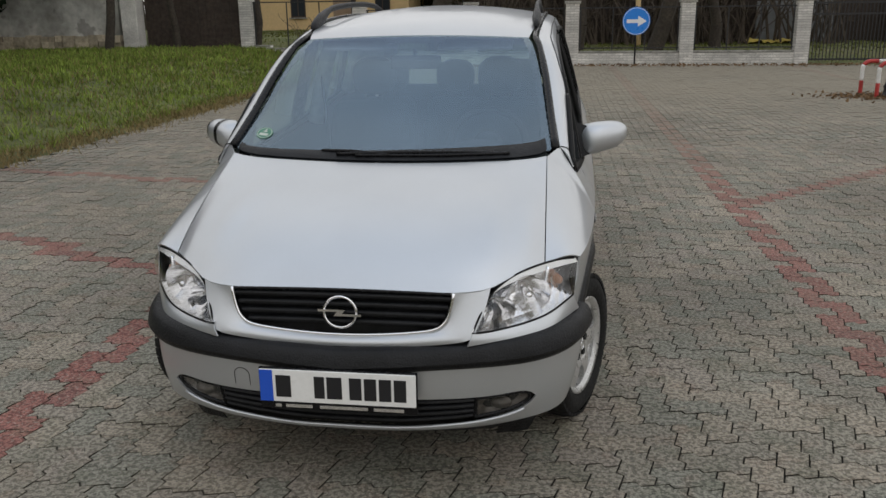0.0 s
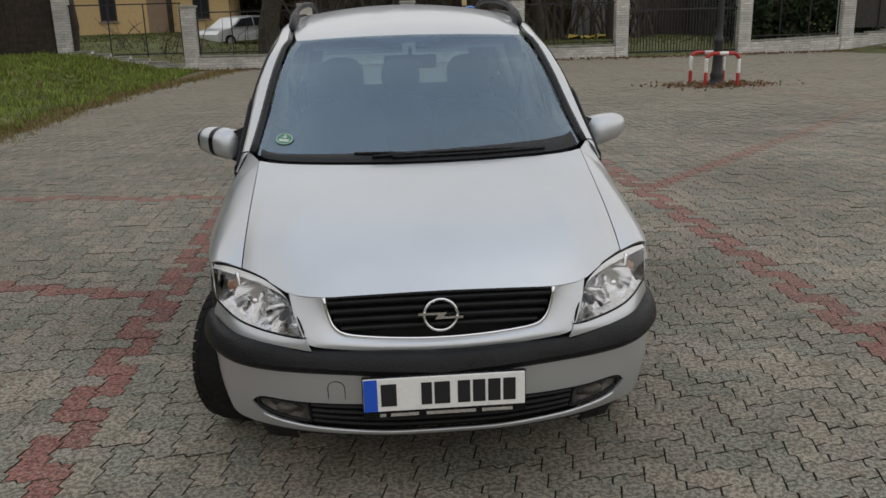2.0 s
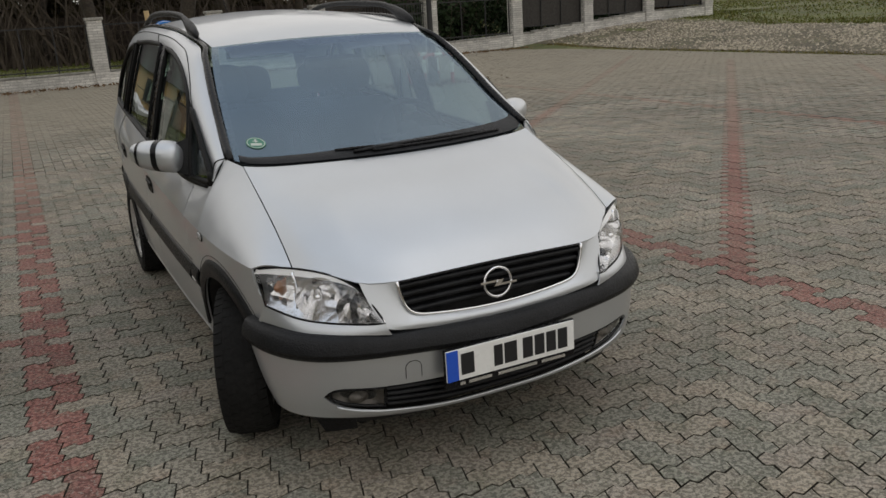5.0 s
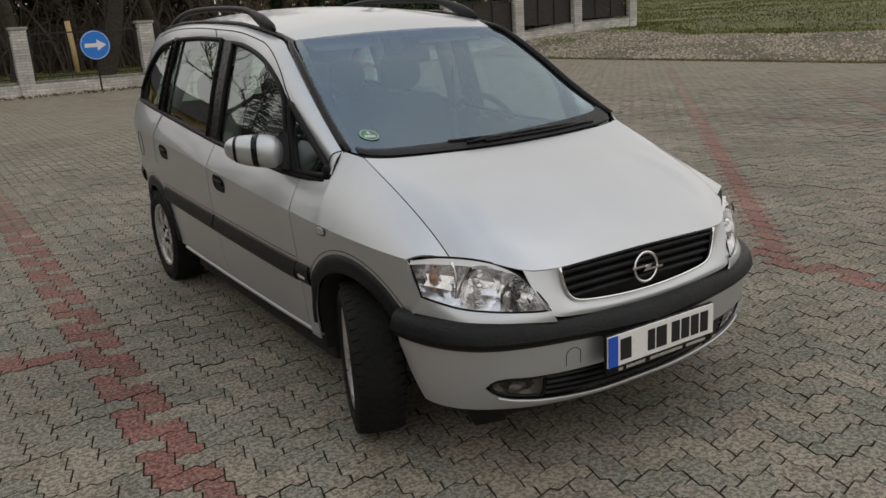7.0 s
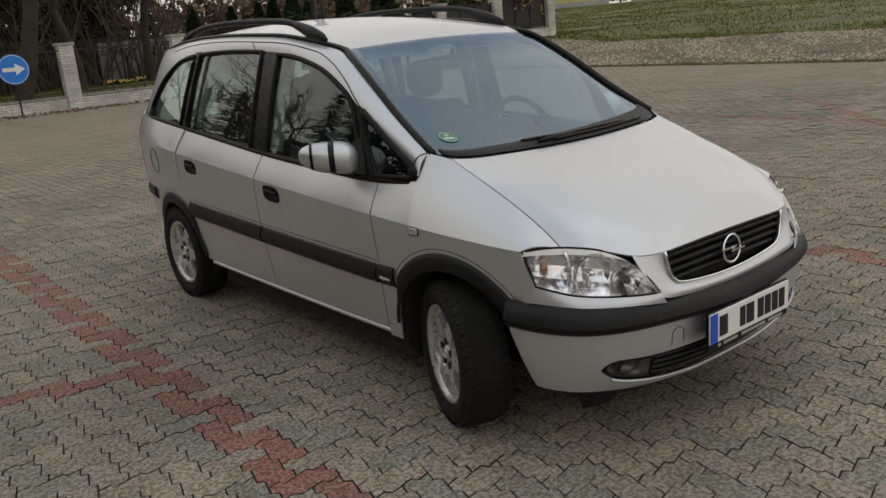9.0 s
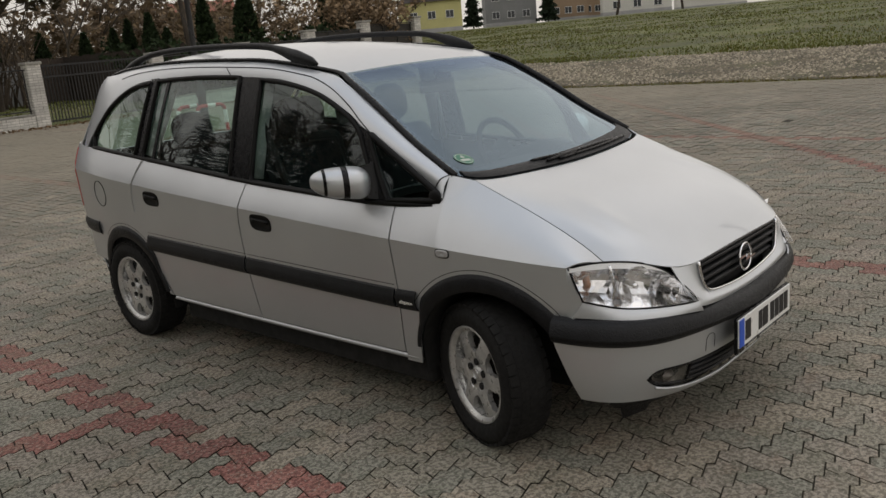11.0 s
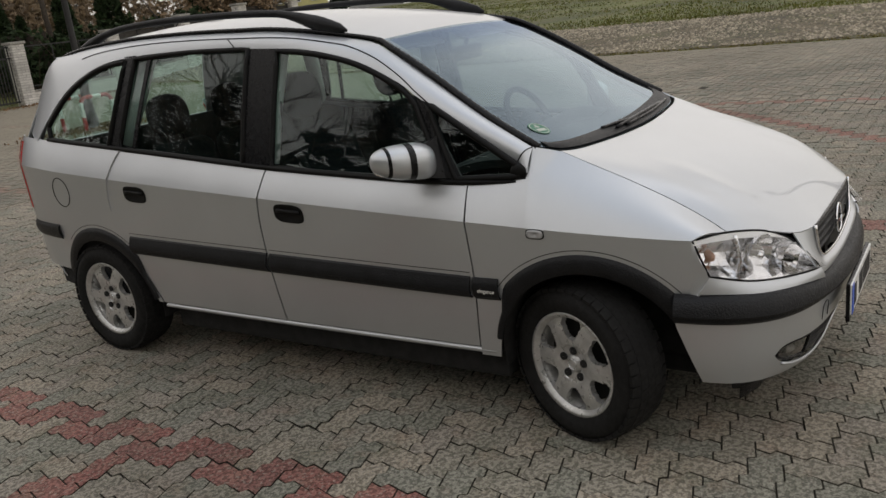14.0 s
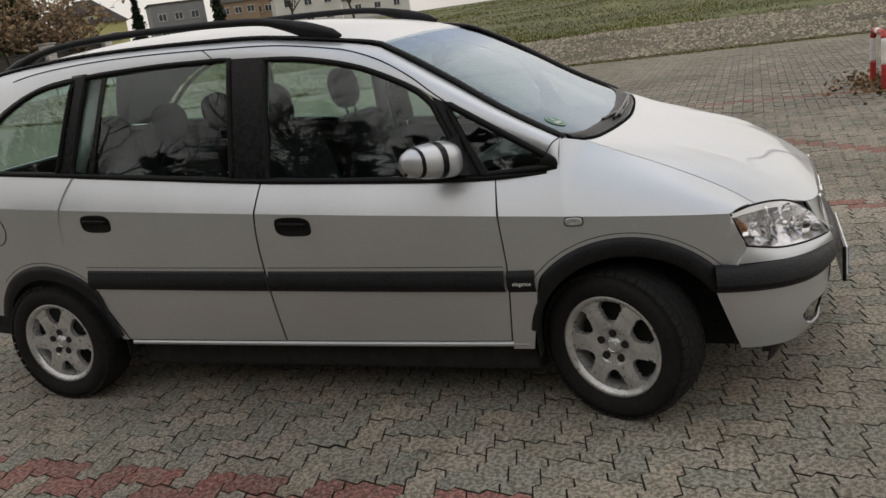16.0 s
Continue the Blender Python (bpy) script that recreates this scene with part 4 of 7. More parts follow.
# round green sticker low in the right-hand corner
st = [on_screen(0.088, 0.16, 0.003)]
du, dv = (on_screen(0.1, 0.16, 0.003) - st[0]).normalized(), (on_screen(0.088, 0.2, 0.003) - st[0]).normalized()
def disc(name, r0, r1, mat, lift, parent, label=""):
    n = du.cross(dv)
    ring = [[st[0] + n * lift + (du * math.cos(w) + dv * math.sin(w)) * r for w in [2 * math.pi * k / 36 for k in range(37)]] for r in (r0, r1)]
    return panel(name, ring, mat, parent, label, 0.0)
sticker = disc("windscreen_sticker", 0.0005, 0.04, "green", 0.0, screen, "round green emission sticker with pale rim")
disc("sticker_rim", 0.033, 0.036, "white", 0.001, sticker)
n0 = du.cross(dv) * 0.0015 + st[0]
obj("sticker_bar", [n0 + du * a + dv * b for a, b in ((-0.022, -0.02), (0.022, -0.02), (0.022, -0.003), (-0.022, -0.003))], [(0, 1, 2, 3)], "white", sticker)
obj("sticker_mark", [n0 + du * a + dv * b for a, b in ((-0.003, 0.003), (0.005, 0.003), (0.005, 0.026), (-0.003, 0.026), (-0.014, 0.008), (0.011, 0.008), (0.011, 0.013), (-0.012, 0.013))], [(0, 1, 2, 3), (4, 5, 6, 7)], "white", sticker)

# nose round the grille
half_out = [(0.487, 0.093, 0.7325), (0.472, 0.060, 0.67), (0.45, 0.030, 0.615), (0.425, 0.012, 0.578), (0.34, 0.004, 0.562), (0.2, 0.0, 0.55)]
half_in = [(0.372, 0.047, 0.7245), (0.366, 0.044, 0.69), (0.356, 0.040, 0.652), (0.338, 0.035, 0.62), (0.292, 0.030, 0.599), (0.15, 0.026, 0.583)]
outer = flip(half_out, -1) + [(0, -0.002, 0.545)] + half_out[::-1]
inner = flip(half_in, -1) + [(0, 0.024, 0.578)] + half_in[::-1]
po, pi_ = along(outer, 60), along(inner, 60)
panel("nose", [[p.lerp(q, j / 6) + Vector((0, -1, 0.2)) * (0.012 * math.sin(math.pi * j / 6) * min(1, min(k, 59 - k) / 12)) for k, (p, q) in enumerate(zip(po, pi_))] for j in range(7)], "paint", bonnet)
trim_pts = [Vector(p) + Vector((0, -0.006, 0)) for p in along(inner, 50)]
grille = tube("grille", trim_pts, 0.0055, "chrome", car, "black slatted grille with bright rim", n=8)
tube("rim_top", along([(-0.37, 0.045, 0.719), (-0.2, 0.036, 0.725), (0, 0.033, 0.728), (0.2, 0.036, 0.725), (0.37, 0.045, 0.719)], 30), 0.005, "gloss_black", grille)
panel("backing", between([(-0.37, 0.088, 0.72), (0, 0.075, 0.728), (0.37, 0.088, 0.72)], [(-0.37, 0.08, 0.575), (0, 0.065, 0.565), (0.37, 0.08, 0.575)], 14, 5), "dark", grille, "", 0.004)
for i, z in enumerate((0.702, 0.672, 0.642, 0.612)):
    w = 0.362 - 0.009 * i - (0.012 if i == 3 else 0)
    pts = [(-w + 2 * w * k / 14, 0.047 - 0.012 * (1 - ((-1 + 2 * k / 14)) ** 2), z + 0.006 * (1 - (-1 + 2 * k / 14) ** 2)) for k in range(15)]
    rws = [[Vector(p) + Vector((0, dy, dz)) for p in pts] for dy, dz in ((0.02, 0.009), (-0.002, 0.008), (-0.007, 0.0), (0.0, -0.008))]
    panel("slat", rws, "plastic", grille, "", 0.003)
emb = tube("emblem_ring", [(0.054 * math.cos(w), 0.02 + 0.003 * math.sin(w), 0.655 + 0.052 * math.sin(w)) for w in [2 * math.pi * k / 40 for k in range(40)]], 0.005, "chrome", grille, "bright round badge with a slanting bar", True, 8)
bars = [[(-0.072, 0.003), (0.012, 0.003), (0.012, 0.011), (-0.072, 0.011)], [(-0.012, -0.011), (0.072, -0.011), (0.072, -0.003), (-0.012, -0.003)], [(-0.02, -0.011), (0.002, -0.011), (0.02, 0.011), (-0.002, 0.011)]]
sets = []
for k, q in enumerate(bars):
    y0 = 0.0105 - 0.001 * k
    sets.append(([(x, y0, 0.655 + z) for x, z in q] + [(x, 0.022, 0.655 + z) for x, z in q], [(0, 1, 2, 3), (7, 6, 5, 4)] + [(i, 4 + i, 4 + (i + 1) % 4, (i + 1) % 4) for i in range(4)]))
obj("emblem_bar", *joined(sets), "chrome", emb)

# front bumper on its plan line
plan = along([(0, -0.02, 0), (0.2, -0.013, 0), (0.4, 0.012, 0), (0.55, 0.055, 0), (0.65, 0.11, 0), (0.72, 0.18, 0), (0.765, 0.26, 0), (0.79, 0.34, 0), (0.80, 0.40, 0)], 60)
plan_s = [0.0]
for a, b in zip(plan, plan[1:]):
    plan_s.append(plan_s[-1] + (b - a).length)
S_END = plan_s[-1]


def bumper(sv, z, out=0.0):
    """A place on the bumper: sv runs along its plan line from the middle."""
    a = min(abs(sv), S_END - 1e-6)
    i = max(k for k in range(len(plan_s) - 1) if plan_s[k] <= a)
    p = plan[i].lerp(plan[i + 1], (a - plan_s[i]) / (plan_s[i + 1] - plan_s[i]))
    t = (plan[i + 1] - plan[i]).normalized()
    n = Vector((t.y, -t.x, 0))
    back = 0.055 * max(0, (0.40 - z) / 0.18) ** 2 * (0.5 + 0.5 * (1 - a / S_END))
    back += 0.022 * max(0, 0.48 - z) / 0.25
    q = p + n * (out - back)
    if a > 0.6 and z < 0.49:
        q.y -= 0.078 * ((a - 0.6) / (S_END - 0.6)) ** 1.5 * (0.49 - z) / 0.225
        q.x -= 0.018 * ((a - 0.6) / (S_END - 0.6)) ** 1.5 * (0.49 - z) / 0.225
    return Vector((math.copysign(1, sv) * q.x, q.y, z))


lift = curve((0, 0.0), (0.36, 0.024), (0.7, 0.03), (1.0, 0.042))
strip_top = curve((0, 0.540), (0.3, 0.554), (0.45, 0.563), (0.7, 0.572), (1.0, 0.586))
strip_lo, strip_hi = lambda a: 0.452 + lift(a), lambda a: strip_top(a)
open_hi = curve((0, 0.362), (0.3, 0.364), (0.5, 0.370), (0.6, 0.376), (0.645, 0.367), (0.668, 0.345))
open_lo = curve((0, 0.238), (0.2, 0.242), (0.4, 0.262), (0.5, 0.276), (0.6, 0.298), (0.65, 0.322), (0.668, 0.345))
foot_z = curve((0, 0.212), (0.2, 0.217), (0.44, 0.236), (0.7, 0.258), (1.0, 0.266))
ss = [-S_END + 2 * S_END * k / 90 for k in range(91)]
bump = panel("front_bumper", [[bumper(a, open_hi(abs(a)) * (1 - t) + (strip_lo(abs(a)) + 0.004) * t) for a in ss] for t in [k / 6 for k in range(7)]], "paint", car, "silver bumper with black rubbing strip and lower grille")
panel("bumper_lip", [[bumper(a, foot_z(abs(a)) * (1 - t) + open_lo(abs(a)) * t, 0.010 * math.sin(math.pi * t) * max(0, 1 - (abs(a) / 0.66) ** 4)) for a in ss] for t in [k / 6 for k in range(7)]], "paint", bump)
def strip_rows(prof):
    return [[bumper(a, strip_lo(abs(a)) * (1 - t) + strip_hi(abs(a)) * t, o) for a in ss] for t, o in prof]


crown_top = [[bumper(a, strip_hi(abs(a)) + d, o) for a in ss] for d, o in ((0.003, -0.014), (0.004, -0.055))]
panel("rubbing_strip", strip_rows(((0.0, -0.006), (0.04, 0.012), (0.16, 0.0215), (0.3, 0.025))), "plastic", bump, "scuffed black rubbing strip",
      more=[strip_rows(((0.3, 0.025), (0.31, 0.029), (0.36, 0.0305))), strip_rows(((0.36, 0.0305), (0.55, 0.027), (0.75, 0.0205), (0.9, 0.012), (0.98, 0.003))) + crown_top])
panel("valance", [[bumper(a, 0.168 + 0.03 * (a / 0.8) ** 2 + (foot_z(abs(a)) - 0.163 - 0.03 * (a / 0.8) ** 2) * t, -0.06 + 0.03 * t) for a in ss[6:-6]] for t in (0, 0.35, 0.7, 1)], "dark", bump, "black apron")
for s in (-1, 1):
    flap = [[bumper(s * (0.57 + 0.24 * k / 8), z, -0.05) for k in range(9)] for z in (0.152, 0.172, 0.194, 0.215)]
    panel("air_deflector", flap, "plastic", bump, "black rubber flap ahead of the wheel", 0.005)
tube("bright_lip", [bumper(a, open_lo(abs(a)) - 0.005, 0.003) for a in ss if abs(a) < 0.645], 0.006, "paint", bump)
panel("lower_backing", [[bumper(a, open_lo(abs(a)) * (1 - t) + open_hi(abs(a)) * t, -0.035) for a in ss[8:-8]] for t in (0, 0.5, 1)], "dark", bump, "", 0.003)
for t in (0.2, 0.42, 0.64, 0.86):
    a1 = 0.445
    pts = [-a1 + 2 * a1 * k / 30 for k in range(31)]
    rws = [[bumper(a, open_lo(abs(a)) * (1 - t) + open_hi(abs(a)) * t + dz, o) for a in pts] for o, dz in ((-0.03, 0.006), (-0.008, 0.005), (-0.006, -0.005))]
    panel("lower_slat", rws, "plastic", bump, "", 0.003)
for s in (-1, 1):
    # fog lamp in the end of the lower grille
    a0, a1 = 0.452, 0.648
    rws = [[bumper(s * (a0 + (a1 - a0) * k / 10), (open_lo(a0 + (a1 - a0) * k / 10) + 0.012) * (1 - t) + (open_hi(a0 + (a1 - a0) * k / 10) - 0.008) * t, -0.010) for k in range(11)] for t in (0, 0.25, 0.5, 0.75, 1)]
    fog = panel("fog_lamp", rws, "lens_glass", bump, "clear fog lamp", 0.0)
    fog.visible_shadow = False
    rim = rws[0] + [r[-1] for r in rws[1:]] + rws[-1][::-1][1:] + [r[0] for r in rws[::-1][1:-1]]
    tube("fog_rim", rim, 0.006, "gloss_black", fog, "", True, 6)
    rws = [[bumper(s * (a0 + (a1 - a0) * k / 10), (open_lo(a0 + (a1 - a0) * k / 10) + 0.012) * (1 - t) + (open_hi(a0 + (a1 - a0) * k / 10) - 0.008) * t, -0.022 - 0.03 * math.sin(math.pi * t) * math.sin(math.pi * k / 10)) for k in range(11)] for t in (0, 0.25, 0.5, 0.75, 1)]
    panel("fog_reflector", rws, "disc_iron", fog, "", 0.002)
    c = bumper(s * 0.545, 0.325, -0.03)
    bl = lathe([(0.02, 0.002), (0.012, 0.016), (0.0, 0.024)], 18, "y")
    obj("fog_bulb", [c + Vector((v[0] * 1.6, -v[1], v[2])) for v in bl[0]], bl[1], "disc_iron", fog, "", True)

    # silver strip under the headlamp, then the headlamp
    hl_low = flip([(0.436, 0.014, 0.600), (0.5, 0.050, 0.5985), (0.6, 0.118, 0.605), (0.68, 0.195, 0.617), (0.755, 0.295, 0.648)], s)
    under = flip([(0.42, 0.0, 0.560), (0.5, 0.034, 0.566), (0.6, 0.092, 0.572), (0.69, 0.175, 0.578), (0.778, 0.328, 0.59)], s)
    panel("lamp_sill", between(under, hl_low, 24, 5, 0.004, (s * 0.4, -0.9, 0)), "paint", bump)
    corner = flip([(0.776, 0.326, 0.582), (0.757, 0.298, 0.646), (0.768, 0.32, 0.70), (0.765, 0.345, 0.768)], s)
    panel("lamp_corner", between(corner, [on_side((0.36, 0.575), s), on_side((0.35, 0.64), s), on_side((0.349, 0.70), s), Vector((s * 0.772, 0.349, 0.77))], 12, 4), "paint", bump)
    top = flip([(0.436, 0.014, 0.604), (0.462, 0.058, 0.662), (0.493, 0.101, 0.712), (0.55, 0.153, 0.75), (0.62, 0.210, 0.77), (0.70, 0.278, 0.778), (0.765, 0.345, 0.768)], s)
    low = hl_low
    rws = between(low, top, 26, 12, 0.030, (s * 0.35, -0.8, 0.25))
    lens = panel("headlamp", rws, "lens_glass", car, "clear headlamp with chromed reflectors and amber indicator", 0.0)
    lens.visible_shadow = False
    rws = between(low, top, 20, 8, -0.055, (s * 0.35, -0.9, 0.1))
    rws = [[p + Vector((0, 0.012 * noise.noise((i * 0.9, j * 1.3, 4 + s)) * math.sin(math.pi * j / 7), 0)) for i, p in enumerate(r)] for j, r in enumerate(rws)]
    housing = panel("lamp_housing", rws, "lamp_box", lens, "", 0.003)
    housing.data.polygons.foreach_set("use_smooth", [False] * len(housing.data.polygons))
    tube("lamp_seal", along(low, 24) + along(top, 30)[::-1][:-1], 0.0038, "seal", lens, "", True, 6)
    for bx, by, bz, r in ((0.604, 0.212, 0.684, 0.072), (0.508, 0.135, 0.648, 0.056)):
        dish = lathe([(0.05, 0.004), (0.046, 0.25 * r), (0.034, 0.55 * r), (0.012, 0.85 * r), (-0.008, r), (-0.012, 1.04 * r)], 28, "y")
        rot = pose(s * bx, by - 0.03, bz, 8, 0, s * 18)
        ref = obj("reflector", [rot @ Vector(v) for v in dish[0]], dish[1], "reflector", lens, "chromed reflector bowl", True)
        bulb = lathe([(-0.022, 0.001), (-0.02, 0.010), (-0.008, 0.014), (0.03, 0.012)], 14, "y")
        obj("bulb", [rot @ Vector(v) for v in bulb[0]], bulb[1], "gloss_black" if r < 0.06 else "chrome", ref, "", True)
    div = along(flip([(0.665, 0.235, 0.615), (0.66, 0.222, 0.69), (0.668, 0.235, 0.765)], s), 8)
    tube("lamp_divider", div, 0.007, "lamp_box", lens, "", n=6)
    am = lathe([(-0.004, 0.001), (0.0, 0.012), (0.03, 0.02)], 16, "y")
    rot = pose(s * 0.712, 0.295, 0.70, 0, 0, s * 42)
    obj("indicator", [rot @ Vector((v[0] * 0.75, v[1], v[2] * 1.1)) for v in am[0]], am[1], "amber", lens, "amber indicator bulb", True)
    # white strip: the highlight along the lens top, put into colour
    lid_top = along(top, 60)[14:]
    lid = [[p + (Vector((s * 0.012, -0.024, 0.004)) + Vector((0, 0.012, -0.036))) * (q * 0.68 * min(1.0, 0.05 + k / 18) * (1 - 0.35 * max(0, (k - 34) / 11))) for k, p in enumerate(lid_top)] for q in (0.0, 0.35, 0.7, 1.0)]
    panel("lamp_eyelid", lid, "highlight_white", lens, "white band painted as the highlight along the lamp's upper edge", 0.002)

# towing-eye cover outline
gap = [bumper(-0.322, 0.385 + 0.004 * k, 0.0008) for k in range(10)] + [bumper(-0.350 + 0.028 * math.cos(w), 0.424 + 0.024 * math.sin(w), 0.0008) for w in [math.pi * k / 16 for k in range(17)]] + [bumper(-0.378, 0.421 - 0.004 * k, 0.0008) for k in range(10)]
tube("towing_gap", gap, 0.0012, "seal", bump, "fine outline of the towing-eye cover", n=5)

# number plate with its holder; the writing as plain bars
PY = -0.064
plate = part("number_plate", box_bm(-0.264, 0.264, PY + 0.006, PY + 0.02, 0.338, 0.482, 0.004), "gloss_black", car, "white number plate with blue band in a black holder")
part("plate_face", box_bm(-0.26, 0.26, PY, PY + 0.008, 0.366, 0.478, 0.002), "plate", plate)
part("plate_band", box_bm(-0.259, -0.215, PY - 0.002, PY + 0.004, 0.367, 0.477, 0.001), "plate_blue", plate, "blue band")
for x, w in ((-0.179, 0.05), (-0.058, 0.034), (-0.008, 0.05), (0.062, 0.04), (0.111, 0.04), (0.16, 0.04), (0.209, 0.04)):
    part("plate_bar", box_bm(x - w / 2, x + w / 2, PY - 0.002, PY + 0.002, 0.384, 0.46), "ink", plate, "plain dark bar of writing")
for x, w in ((-0.2, 0.02), (-0.13, 0.09), (0.02, 0.16), (0.17, 0.1)):
    part("holder_bar", box_bm(x - w / 2, x + w / 2, PY + 0.002, PY + 0.007, 0.346, 0.357), "lamp_box", plate, "pale bar of small writing")

# wipers
for pts in ([(0.50, 0.832, 1.052), (0.2, 0.80, 1.046), (-0.12, 0.79, 1.044)], [(0.02, 0.79, 1.046), (-0.12, 0.812, 1.056), (-0.27, 0.835, 1.056)], [(0.44, 0.835, 1.052), (0.3, 0.815, 1.057), (0.02, 0.80, 1.055), (-0.2, 0.80, 1.047)]):
    w = tube("wiper", along(pts, 16), 0.0068, "gloss_black", car, "black windscreen wiper", n=6)
    tube("wiper_blade", [p + Vector((0, 0.012, -0.012)) for p in along(pts, 16)], 0.006, "seal", w, "", n=5)

# trim word on the wing end of the moulding
txt = bpy.data.curves.new("trim_word", "FONT")
txt.body, txt.size, txt.extrude, txt.align_x = "elegance", 0.021, 0.0008, "CENTER"
tmp = new("trim_word", txt)
bpy.context.view_layer.update()
me = bpy.data.meshes.new_from_object(tmp.evaluated_get(bpy.context.evaluated_depsgraph_get()))
bpy.data.objects.remove(tmp)
me.materials.append(M["clear_lens"])
word = new("trim_word", me)
word.parent = car
word.matrix_basis = Matrix.Translation((-side_x(1.083, 0.56) - 0.021, 1.083, 0.553)) @ Matrix(((0, 0, -1, 0), (-1, 0, 0, 0), (0, 1, 0, 0), (0, 0, 0, 1)))

# tail: hatch, rear window, lamps, bumper
tail_y = curve((0.3, 4.1), (0.45, 4.17), (0.7, 4.17), (1.0, 4.12), (1.3, 3.99), (1.5, 3.88), (1.56, 3.85))
def tail_sheet(u0, u1, z0, z1, out=0.0, n=10, m=8):
    """Rows of points on the tail between two shares of its width and two heights."""
    rows_ = []
    for k in range(m):
        z = z0 + (z1 - z0) * k / (m - 1)
        w = min(side_x(tail_y(z) - 0.06, z) - 0.004, 0.76 - 0.36 * (z - 1.0))
        rows_.append([Vector(((u0 + (u1 - u0) * q / (n - 1)) * w, tail_y(z) - 0.06 * (u0 + (u1 - u0) * q / (n - 1)) ** 2 + out, z)) for q in range(n)])
    return rows_


hatch = panel("tailgate", tail_sheet(-1, 1, 0.42, 1.07, n=17, m=12), "paint", car, more=[tail_sheet(-1, 1, 1.46, 1.54, n=17, m=4), tail_sheet(-1, -0.84, 1.07, 1.46), tail_sheet(0.84, 1, 1.07, 1.46)])
rear_glass = panel("rear_window", tail_sheet(-0.84, 0.84, 1.07, 1.46, -0.004), "side_glass", hatch, "tinted rear window", 0.0)
rear_glass.visible_shadow = False
panel("rear_bumper", [[Vector((u * (0.72 + 0.025 * v / 2), 4.19 - 0.17 * abs(u) ** 5 - 0.03 * (v - 1.6) ** 2, 0.34 + 0.28 * v / 2)) for u in [-1 + 2 * k / 16 for k in range(17)]] for v in (0, 0.5, 1, 1.5, 2)], "paint", car)
for s in (-1, 1):
    panel("tail_lamp", [[Vector((s * (side_x(min(y, 4.12), z) + 0.005), y, z)) for y in (4.05, 4.07, 4.09, 4.11, 4.135)] for z in [0.75 + 0.37 * k / 8 for k in range(9)]], "red_lens", car, "red tail lamp", 0.01)

# dark inner body, its black standing for the shade in gaps and openings, and the floor
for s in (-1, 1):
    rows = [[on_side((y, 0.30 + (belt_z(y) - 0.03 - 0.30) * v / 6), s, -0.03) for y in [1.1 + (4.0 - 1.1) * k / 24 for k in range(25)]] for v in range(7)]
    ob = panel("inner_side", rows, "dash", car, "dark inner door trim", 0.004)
    # backing sheet: the shade of the seams as plain black
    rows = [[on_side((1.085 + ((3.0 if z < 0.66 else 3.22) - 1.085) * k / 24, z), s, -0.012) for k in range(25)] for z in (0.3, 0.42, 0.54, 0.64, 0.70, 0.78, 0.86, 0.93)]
    panel("door_shut", rows, "dark", car, "black sheet that puts shade behind the door seams", 0.003)
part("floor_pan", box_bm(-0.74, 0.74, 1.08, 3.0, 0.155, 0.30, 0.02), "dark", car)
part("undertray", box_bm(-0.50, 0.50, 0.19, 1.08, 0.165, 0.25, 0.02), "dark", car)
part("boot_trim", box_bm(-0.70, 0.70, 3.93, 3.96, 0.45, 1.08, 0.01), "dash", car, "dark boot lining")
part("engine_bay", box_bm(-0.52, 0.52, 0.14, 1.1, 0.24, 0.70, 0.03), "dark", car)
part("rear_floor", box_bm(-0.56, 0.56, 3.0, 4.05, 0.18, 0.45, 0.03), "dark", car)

# ---- inside the car ----
rows = [[Vector((u * 0.64, 0.80 + 0.55 * v + 0.12 * u * u * (1 - v), 0.985 + 0.035 * math.sin(math.pi * v) - 0.03 * v + 0.02 * (1 - abs(u)) * math.sin(math.pi * v))) for u in [-1 + 2 * k / 16 for k in range(17)]] for v in [k / 8 for k in range(9)]]
dash = panel("dashboard", rows, "dash", car, "dark grey dashboard", 0.03)
part("dash_front", box_bm(-0.66, 0.66, 1.30, 1.36, 0.55, 0.97, 0.02), "dash", dash)
hood = [[Vector((0.34 + 0.2 * u, 1.06 + 0.28 * v, 0.985 + 0.07 * (1 - u * u) * math.sin(math.pi * (0.25 + 0.65 * v)))) for u in [-1 + 2 * k / 12 for k in range(13)]] for v in [k / 6 for k in range(7)]]
panel("instrument_hood", hood, "dash", dash, "", 0.01)
wheel_m = pose(0.36, 1.46, 0.985, 62, 0, 0)
sw = tube("steering_wheel", [wheel_m @ Vector((0.182 * math.cos(w), 0.182 * math.sin(w), 0)) for w in [2 * math.pi * k / 40 for k in range(40)]], 0.016, "dash", car, "dark grey steering wheel", True, 8)
hub = lathe([(0.03, 0.001), (0.028, 0.05), (0.0, 0.075), (-0.03, 0.06)], 20, "z")
obj("wheel_hub", [wheel_m @ Vector(v) for v in hub[0]], hub[1], "dash", sw, "", True)
for a in (0, math.pi, -math.pi / 2):
    tube("wheel_spoke", [wheel_m @ Vector((r * math.cos(a), r * math.sin(a), 0.0)) for r in (0.05, 0.11, 0.178)], 0.017, "dash", sw, "", n=6)
rm = part("rear_view_mirror", box_bm(-0.125, 0.125, 1.565, 1.59, 1.335, 1.40, 0.012), "dash", car, "black rear view mirror", False)
tube("mirror_stem", [(0, 1.58, 1.39), (0, 1.575, 1.41), (0, 1.565, 1.43)], 0.009, "dash", rm, n=6)


